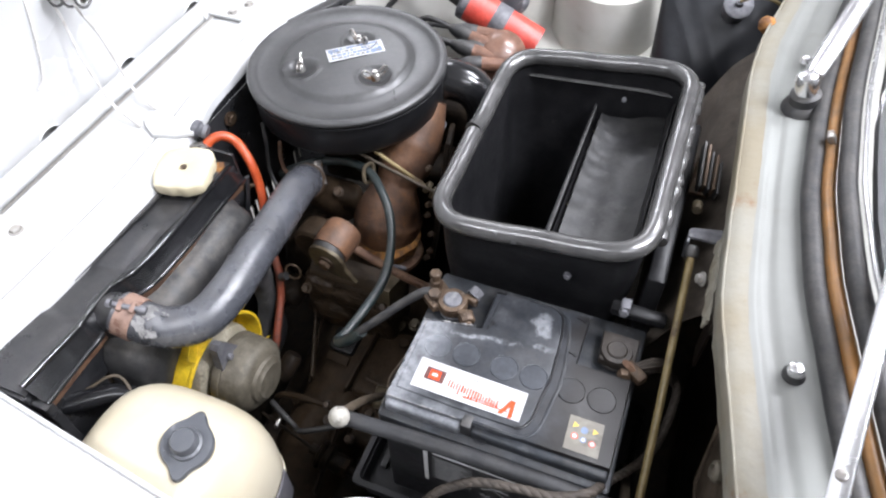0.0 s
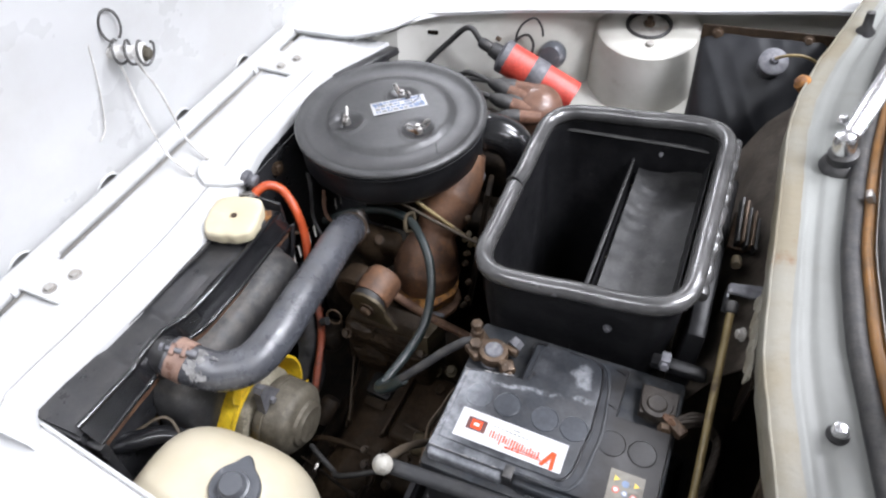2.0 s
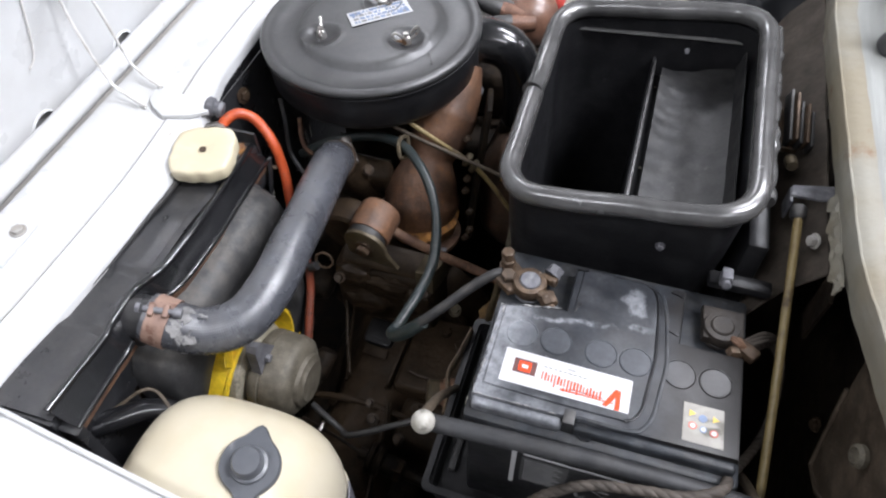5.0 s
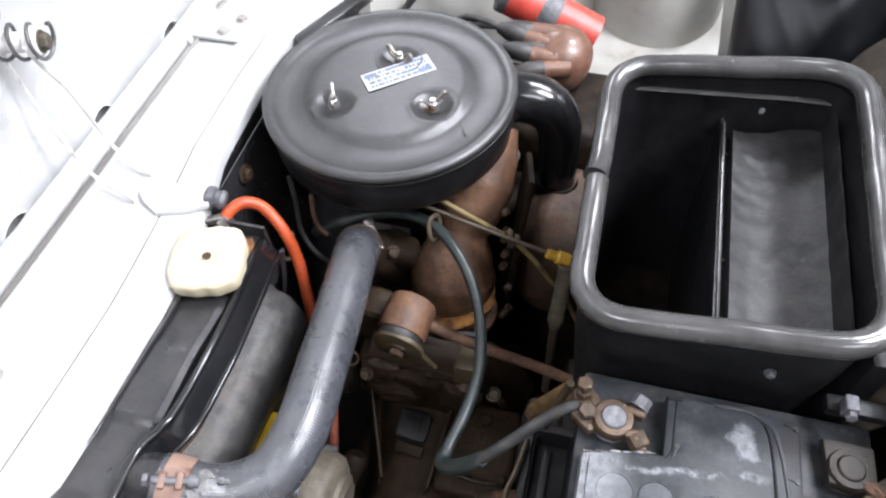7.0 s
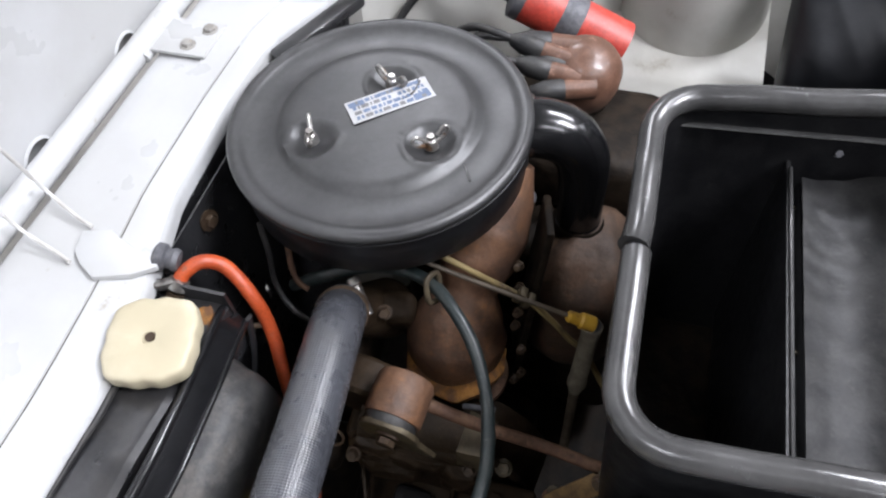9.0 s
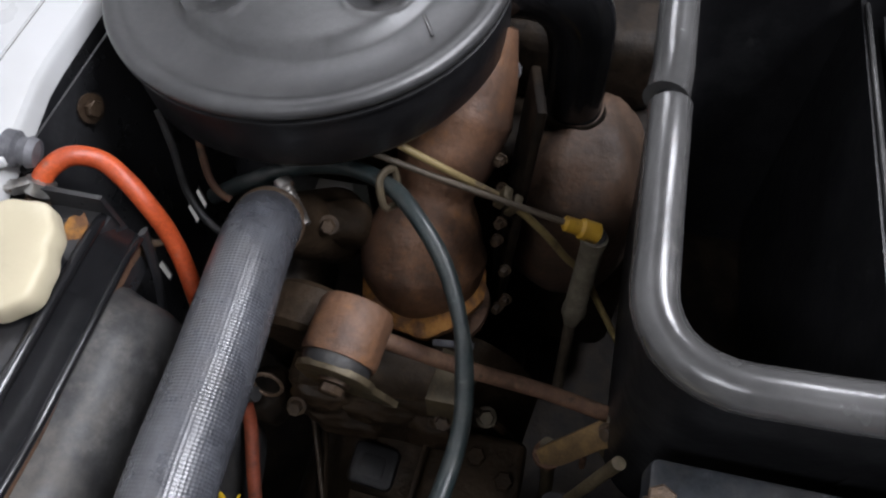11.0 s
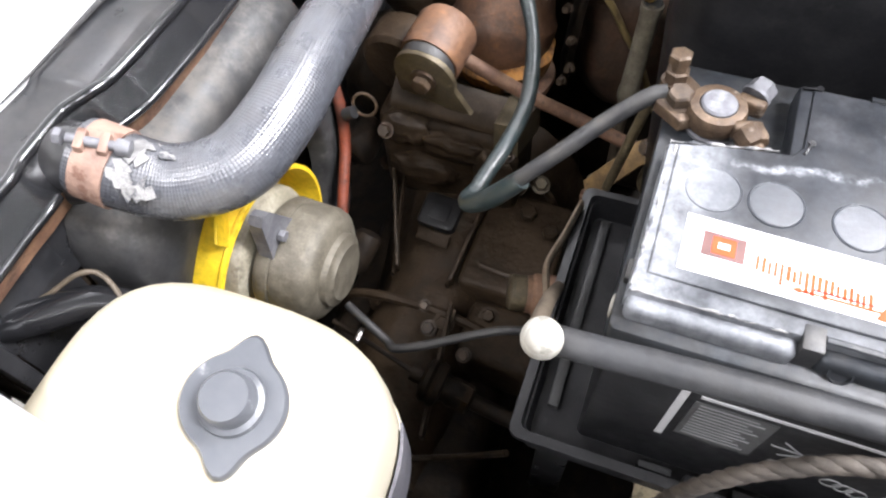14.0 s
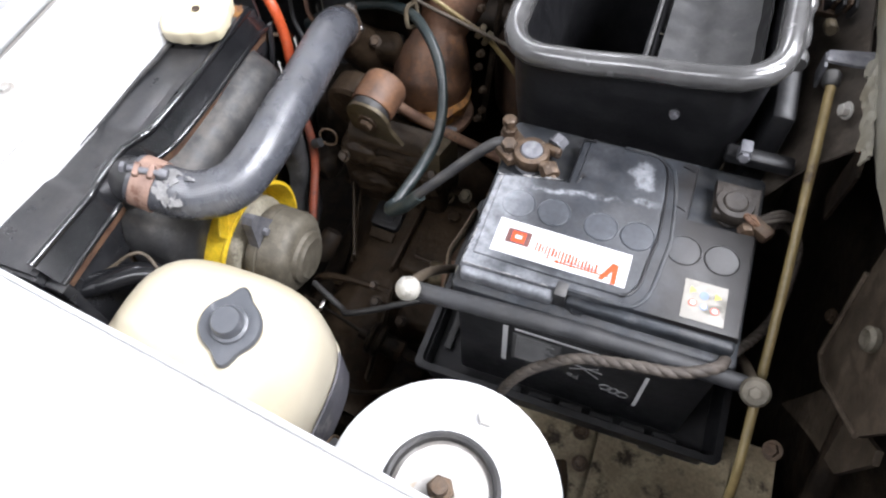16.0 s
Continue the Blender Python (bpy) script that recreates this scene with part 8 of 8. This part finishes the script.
    lathe(bm, [(0.004, 0), (0.0055, 0.003), (0.0055, 0.015), (0.004, 0.018), (0, 0.018)], axis((0, -0.8, 0.3), (0.117, 0.222, 0.790)), 16)
    part("knob", bm, OLIVE, k)


# ---- ignition: coil, distributor, leads ----
def ignition():
    c = thing("ignition_coil", (-0.21, 0.60, 0.67), "red and grey ignition coil clamped to the inner wing", "ignition coil")
    a, b = Vector((-0.270, 0.600, 0.727)), Vector((-0.150, 0.600, 0.675))
    d = (b - a).normalized()
    L = (b - a).length
    bm = mesh()
    lathe(bm, [(0.0262, 0.012), (0.0262, L * 0.40)], axis(d, a), 40)
    part("red_band", bm, RED, c, "red upper band")
    bm = mesh()
    lathe(bm, [(0.0262, L * 0.58), (0.0262, L)], axis(d, a), 40)
    part("red_band", bm, RED, c)
    bm = mesh()
    lathe(bm, [(0.0266, L * 0.40), (0.0272, L * 0.41), (0.0272, L * 0.57), (0.0266, L * 0.58)], axis(d, a), 40)
    part("clamp_band", bm, LEAD, c, "grey clamp band")
    bm = mesh()
    lathe(bm, [(0.010, -0.004), (0.024, 0.0), (0.0268, 0.002), (0.0268, 0.012), (0.0255, 0.012)], axis(d, a), 40)
    part("crimped_rim", bm, LEAD, c)
    bm = mesh()
    lathe(bm, [(0.0, -0.040), (0.007, -0.040), (0.009, -0.034), (0.009, -0.020), (0.012, -0.018), (0.014, 0.0), (0.014, 0.004)], axis(d, a), 24)
    part("tower", bm, RUBBER, c)
    for s in (-1, 1):
        bm = mesh()
        hexa(bm, a + Vector((0.0, 0.010, 0.016 * s)) - d * 0.004, -d, 0.0035, 0.010)
        part("terminal", bm, OLDSTEEL, c)
    bm = mesh()
    tube(bm, [a - d * 0.036, a - d * 0.060 + Vector((0, 0, 0.012)), (-0.36, 0.60, 0.73), (-0.395, 0.58, 0.69), (-0.41, 0.54, 0.64)], 0.0045, 12, 8)
    part("lead", bm, RUBBER, c)
    bm = mesh()
    box_at(bm, (-0.225, 0.62, 0.665), (-0.195, 0.665, 0.675), 0.002)
    part("bracket", bm, LEAD, c)

    t = thing("distributor", (-0.185, 0.505, 0.66), "brown distributor cap with black ignition leads", "distributor")
    m = axis((0.25, -0.35, 1), (-0.184, 0.520, 0.690))
    bm = mesh()
    lathe(bm, [(0.034, -0.02), (0.037, 0.0), (0.037, 0.012), (0.034, 0.028), (0.026, 0.040), (0.012, 0.046), (0, 0.047)], m, 40)
    part("cap", bm, BAKELITE, t, "brown bakelite cap")
    bm = mesh()
    lathe(bm, [(0.026, -0.09), (0.026, -0.04), (0.034, -0.035), (0.036, -0.02), (0.036, -0.001)], m, 32)
    part("base", bm, NEARBLACK, t)
    for i, (px, py) in enumerate(((-0.022, 0.012), (-0.022, -0.008), (-0.008, 0.022), (0.0, 0.0), (-0.012, -0.022))):
        p0 = m @ Vector((px, py, 0.030))
        dirn = Vector((-1.0, 0.10 - 0.12 * i, 0.22 - 0.05 * i)).normalized()
        bm = mesh()
        lathe(bm, [(0.0115, -0.006), (0.011, 0.012), (0.0105, 0.026)], axis(dirn, p0), 18)
        part("lead_tower", bm, BAKELITE, t)
        bm = mesh()
        lathe(bm, [(0.0105, 0.024), (0.0115, 0.026), (0.0105, 0.044), (0.0065, 0.056), (0.0045, 0.058)], axis(dirn, p0), 16)
        part("boot", bm, RUBBER, t)
        q = p0 + dirn * 0.056
        bm = mesh()
        tube(bm, [q - dirn * 0.006, q + dirn * 0.018, q + dirn * 0.045 + Vector((0, 0.006, -0.010)), q + dirn * 0.075 + Vector((0.0, 0.012, -0.045)), q + dirn * 0.08 + Vector((0, 0.0, -0.09))], 0.0042, 10, 8)
        part("lead", bm, RUBBER, t)
    bm = mesh()
    tube(bm, [m @ Vector((0.036, 0, 0.004)), m @ Vector((0.041, 0, -0.006)), m @ Vector((0.040, 0, -0.030))], 0.002, 8, 6)
    part("spring_clip", bm, OLDSTEEL, t)

    h = thing("horn_relay", (-0.20, 0.69, 0.68), "small round grey relay on the far inner wing", "relay")
    bm = mesh()
    lathe(bm, [(0.020, 0), (0.022, 0.004), (0.022, 0.018), (0.016, 0.026), (0, 0.027)], axis((0, -1, 0.3), (-0.205, 0.675, 0.700)), 28)
    part("can", bm, GREYCAP, h)
    bm = mesh()
    tube(bm, [(-0.212, 0.665, 0.680), (-0.212, 0.650, 0.655), (-0.225, 0.645, 0.64)], 0.006, 10, 6)
    part("plug", bm, RUBBER, h)
    w = thing("wing_wires", (-0.30, 0.68, 0.62), "thin grey wires along the far inner wing", "wires")
    for pts in ([(-0.455, 0.60, 0.712), (-0.452, 0.60, 0.66), (-0.448, 0.59, 0.60)], [(-0.41, 0.605, 0.705), (-0.42, 0.60, 0.68), (-0.43, 0.59, 0.62)], [(-0.285, 0.655, 0.680), (-0.270, 0.660, 0.715), (-0.250, 0.665, 0.730), (-0.238, 0.665, 0.715), (-0.240, 0.660, 0.685), (-0.225, 0.660, 0.665)]):
        bm = mesh()
        tube(bm, pts, 0.0022, 8, 6)
        part("wire", bm, RUBBER, w)
    bm = mesh()
    box(bm, (0.055, 0.012, 0.010), pose(-0.43, 0.600, 0.715, 20, 6, 14), 0.002)
    part("connector", bm, RUST, w, "brown connector strip")


# ---- washer bag on the far side ----
def washer_bag():
    b = thing("washer_bag", (0.095, 0.64, 0.60), "black vinyl washer fluid bag with a pale round cap", "washer bag")
    bm = mesh()

    def bag(u, v):
        x = 0.012 + 0.180 * u + 0.012 * v * (1 - 2 * u)
        z = 0.782 + 0.014 * u - (0.165 - 0.045 * u) * v
        puff = math.sin(math.pi * u) ** 0.6 * math.sin(math.pi * min(1, 0.08 + 0.9 * v)) ** 0.7
        crease = 0.010 * noise.noise(Vector((u * 3 + v, v * 2.2, 2))) + 0.006 * abs(noise.noise(Vector((u * 5 - v * 3, v * 1.5, 7))))
        return (x, 0.685 - 0.038 * puff - 0.10 * v + crease, z)
    sheet(bm, bag, 40, 40, 0.03, (0, -1, 0.3))
    part("bag", bm, BAGBLACK, b, "creased black vinyl")
    bm = mesh()
    sheet(bm, lambda u, v: (0.012 + 0.185 * u, 0.676 - 0.003 * v, 0.792 + 0.014 * u - 0.020 * v), 20, 3, 0.004, (0, -1, 0.2))
    strap = part("top_strip", bm, RUSTDARK, b, "rusty steel top strip")
    for x, z in ((0.035, 0.784), (0.155, 0.794)):
        bm = mesh()
        hexa(bm, (x, 0.674, z), (0, -1, 0.3), 0.005, 0.005, 0.008)
        part("screw", bm, OLDSTEEL, strap)
    bm = mesh()
    lathe(bm, [(0.015, -0.05), (0.0165, -0.03), (0.0165, 0.0), (0.0195, 0.002), (0.0195, 0.006), (0.017, 0.008), (0.006, 0.009), (0.005, 0.015), (0, 0.015)], axis((0.1, -0.6, 0.8), (0.116, 0.630, 0.777)), 36)
    part("cap", bm, LEAD, b, "pale grey round cap")
    bm = mesh()
    tube(bm, [(0.117, 0.620, 0.790), (0.130, 0.618, 0.798), (0.150, 0.620, 0.800), (0.172, 0.622, 0.792)], 0.0022, 8, 6)
    part("tube", bm, CONDUIT, b)
    bm = mesh()
    tube(bm, [(0.016, 0.610, 0.625), (0.10, 0.575, 0.642), (0.185, 0.575, 0.672)], 0.005, 8, 6)
    part("bottom_seam", bm, RUSTDARK, b)


# ---- wipers ----
def wipers(car):
    base = Vector((0.187, 0.312, COWL_Z + 0.008))
    bm = mesh()
    lathe(bm, [(0.020, 0), (0.021, 0.003), (0.018, 0.008), (0.0145, 0.010), (0.014, 0.018), (0.010, 0.020)], axis((-0.25, -0.1, 1), base), 32)
    w = part("wiper_base", bm, RUBBER, car, "black rubber wiper base")
    bm = mesh()
    lathe(bm, [(0.010, 0.016), (0.0105, 0.020), (0.0105, 0.035), (0.0085, 0.040), (0.004, 0.042), (0, 0.042)], axis((-0.25, -0.1, 1), base), 28)
    part("head", bm, CHROME, w)
    tip = base + Vector((-0.004, 0.004, 0.036))
    bm = mesh()
    tube(bm, [tip, tip + Vector((0.014, 0.045, 0.012)), tip + Vector((0.032, 0.105, 0.024)), tip + Vector((0.060, 0.20, 0.045)), tip + Vector((0.10, 0.33, 0.08))], [0.0085, 0.0100, 0.0092, 0.007, 0.005], 14, 8, flat=0.5)
    part("arm", bm, CHROME, w)
    bm = mesh()
    lathe(bm, [(0.005, 0), (0.006, 0.003), (0.004, 0.008), (0, 0.009)], axis((-0.2, 0, 1), (0.184, 0.385, COWL_Z + 0.010)), 16)
    part("jet", bm, CHROME, w)
    a, b = Vector((0.1955, -0.165, 0.919)), Vector((0.2525, 0.155, 0.925))
    d = (b - a).normalized()
    n = Vector((-0.5, 0, 0.85))
    s = d.cross(n).normalized()
    bm = mesh()
    box(bm, (0.0115, (b - a).length, 0.004), Matrix.Translation((a + b) / 2) @ Matrix(((s.x, d.x, n.x, 0), (s.y, d.y, n.y, 0), (s.z, d.z, n.z, 0), (0, 0, 0, 1))), 0.0012)
    v = part("wiper_blade", bm, CHROME, car, "long straight chrome wiper blade")
    bm = mesh()
    lathe(bm, [(0.0035, 0), (0.0030, 0.0025), (0, 0.003)], axis(n, a.lerp(b, 0.20) + n * 0.0025), 14)
    part("rivet", bm, STEEL, v)
    bm = mesh()
    q = Vector((0, 0, -0.012))
    box(bm, (0.005, (b - a).length * 1.02, 0.012), Matrix.Translation((a + b) / 2 + q + Vector((0.006, 0, 0))) @ Matrix(((s.x, d.x, n.x, 0), (s.y, d.y, n.y, 0), (s.z, d.z, n.z, 0), (0, 0, 0, 1))), 0.001)
    part("rubber_blade", bm, RUBBER, v)


# ---- dark support panel in front of the engine, with louvre slots ----
def support_panel():
    slab = mesh()
    box_at(slab, (-0.4755, 0.182, 0.30), (-0.4735, 0.62, 0.724), 0.0005)
    cut = mesh()
    for y in (0.231, 0.246, 0.261, 0.291, 0.308, 0.376, 0.391):
        box(cut, (0.05, 0.0062, 0.027), pose(-0.474, y, 0.532, 0, 0, 0))
    p = thing("support_panel", (-0.474, 0.40, 0.30), "black painted support panel with louvre slots", "panel")
    part("panel", carve(slab, cut), BLACKPAINT, p, "black painted sheet")
    for y, z in ((0.255, 0.705), (0.42, 0.712)):
        bm = mesh()
        hexa(bm, (-0.470, y, z), (1, -0.2, 0.2), 0.006, 0.006, 0.010)
        part("bolt", bm, OLDSTEEL, p)
    bm = mesh()
    tube(bm, [(-0.466, 0.190, 0.725), (-0.462, 0.190, 0.66), (-0.460, 0.19, 0.58)], 0.005, 10, 4)
    part("edge_bead", bm, RUBBER, p)
    bm = mesh()
    box(bm, (0.026, 0.115, 0.012), pose(-0.449, 0.488, 0.737, 0, -14, -23), 0.004)
    part("lamp_bracket", bm, BLACKPAINT, p, "glossy black bracket")
    w = thing("lamp_wires", (-0.40, 0.24, 0.62), "thin black and red wires under the air filter", "wires")
    for pts, m in (([(-0.425, 0.262, 0.705), (-0.418, 0.250, 0.680), (-0.412, 0.236, 0.650), (-0.395, 0.226, 0.628), (-0.37, 0.225, 0.61)], RUBBER), ([(-0.405, 0.262, 0.68), (-0.402, 0.252, 0.66), (-0.396, 0.246, 0.648), (-0.385, 0.242, 0.643)], RUST)):
        bm = mesh()
        tube(bm, pts, 0.0028, 8, 8)
        part("wire", bm, m, w)


# ---- brackets by the near firewall ----
def pedal_side():
    b = thing("steering_bracket", (0.18, -0.05, 0.55), "grimy brown steering bracket by the firewall", "bracket")
    bm = mesh()
    # upright plate, folded along its near edge
    prism(bm, [(0.045, 0.775), (0.0325, 0.732), (0.0006, 0.656), (-0.0278, 0.667), (-0.0944, 0.731), (-0.1037, 0.767), (-0.12, 0.80), (0.05, 0.80)], 0.004, Matrix(((0, 0, 1, 0.182), (1, 0, 0, 0), (0, 1, 0, 0), (0, 0, 0, 1))), 0.001)
    part("plate", bm, BRACKETBROWN, b, "folded brown steel plate")
    bm = mesh()
    tube(bm, [(0.181, 0.0325, 0.732), (0.181, 0.0006, 0.656), (0.181, -0.0278, 0.667), (0.181, -0.0944, 0.731)], 0.0022, 8, 1, smooth=False)
    part("folded_edge", bm, BRACKETBROWN, b)
    bm = mesh()
    prism(bm, [(0.0077, 0.5307), (-0.0168, 0.6298), (-0.0655, 0.6934), (-0.0998, 0.7322), (-0.1078, 0.7255), (-0.0985, 0.6671), (-0.0822, 0.6485), (-0.0398, 0.5959)], 0.005, Matrix(((0, 0, 1, 0.194), (1, 0, 0, 0), (0, 1, 0, 0), (0, 0, 0, 1))), 0.0015)
    part("tab", bm, BRACKETBROWN, b, "bent brown tab")
    bm = mesh()
    hexa(bm, (0.1995, 0.0598, 0.6217), (-1, -0.2, 0.3), 0.005, 0.005, 0.007)
    part("firewall_bolt", bm, RUSTDARK, b)
    bm = mesh()
    lathe(bm, [(0.0060, 0), (0.0088, 0.002), (0.0088, 0.006), (0.006, 0.008), (0.0052, 0.005), (0, 0.005)], axis((-1, -0.2, 0.2), (0.181, -0.034, 0.753)), 24)
    part("bolt", bm, ALLOY, b)
    bm = mesh()
    hexa(bm, (0.160, -0.085, 0.640), (-0.6, -0.2, 0.7), 0.0055, 0.005, 0.008)
    part("tab_bolt", bm, OLDSTEEL, b)
    bm = mesh()
    tube(bm, [(0.205, 0.02, 0.80), (0.20, -0.04, 0.70), (0.205, -0.10, 0.60), (0.21, -0.12, 0.50)], 0.010, 16, 8)
    part("column", bm, NEARBLACK, b)


reservoir()
fan()
gearbox()
engine_mount()
engine()
controls()
cables()
ignition()
washer_bag()
wipers(CAR)
support_panel()
pedal_side()

# ---- added near-black sheet: hides the lit floor and keeps the bay dark ----
def bay_blind():
    bm = mesh()
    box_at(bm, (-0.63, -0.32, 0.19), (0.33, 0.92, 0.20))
    part("bay_blind", bm, NEARBLACK, CAR, "added near-black sheet that hides the floor below the bay")


bay_blind()
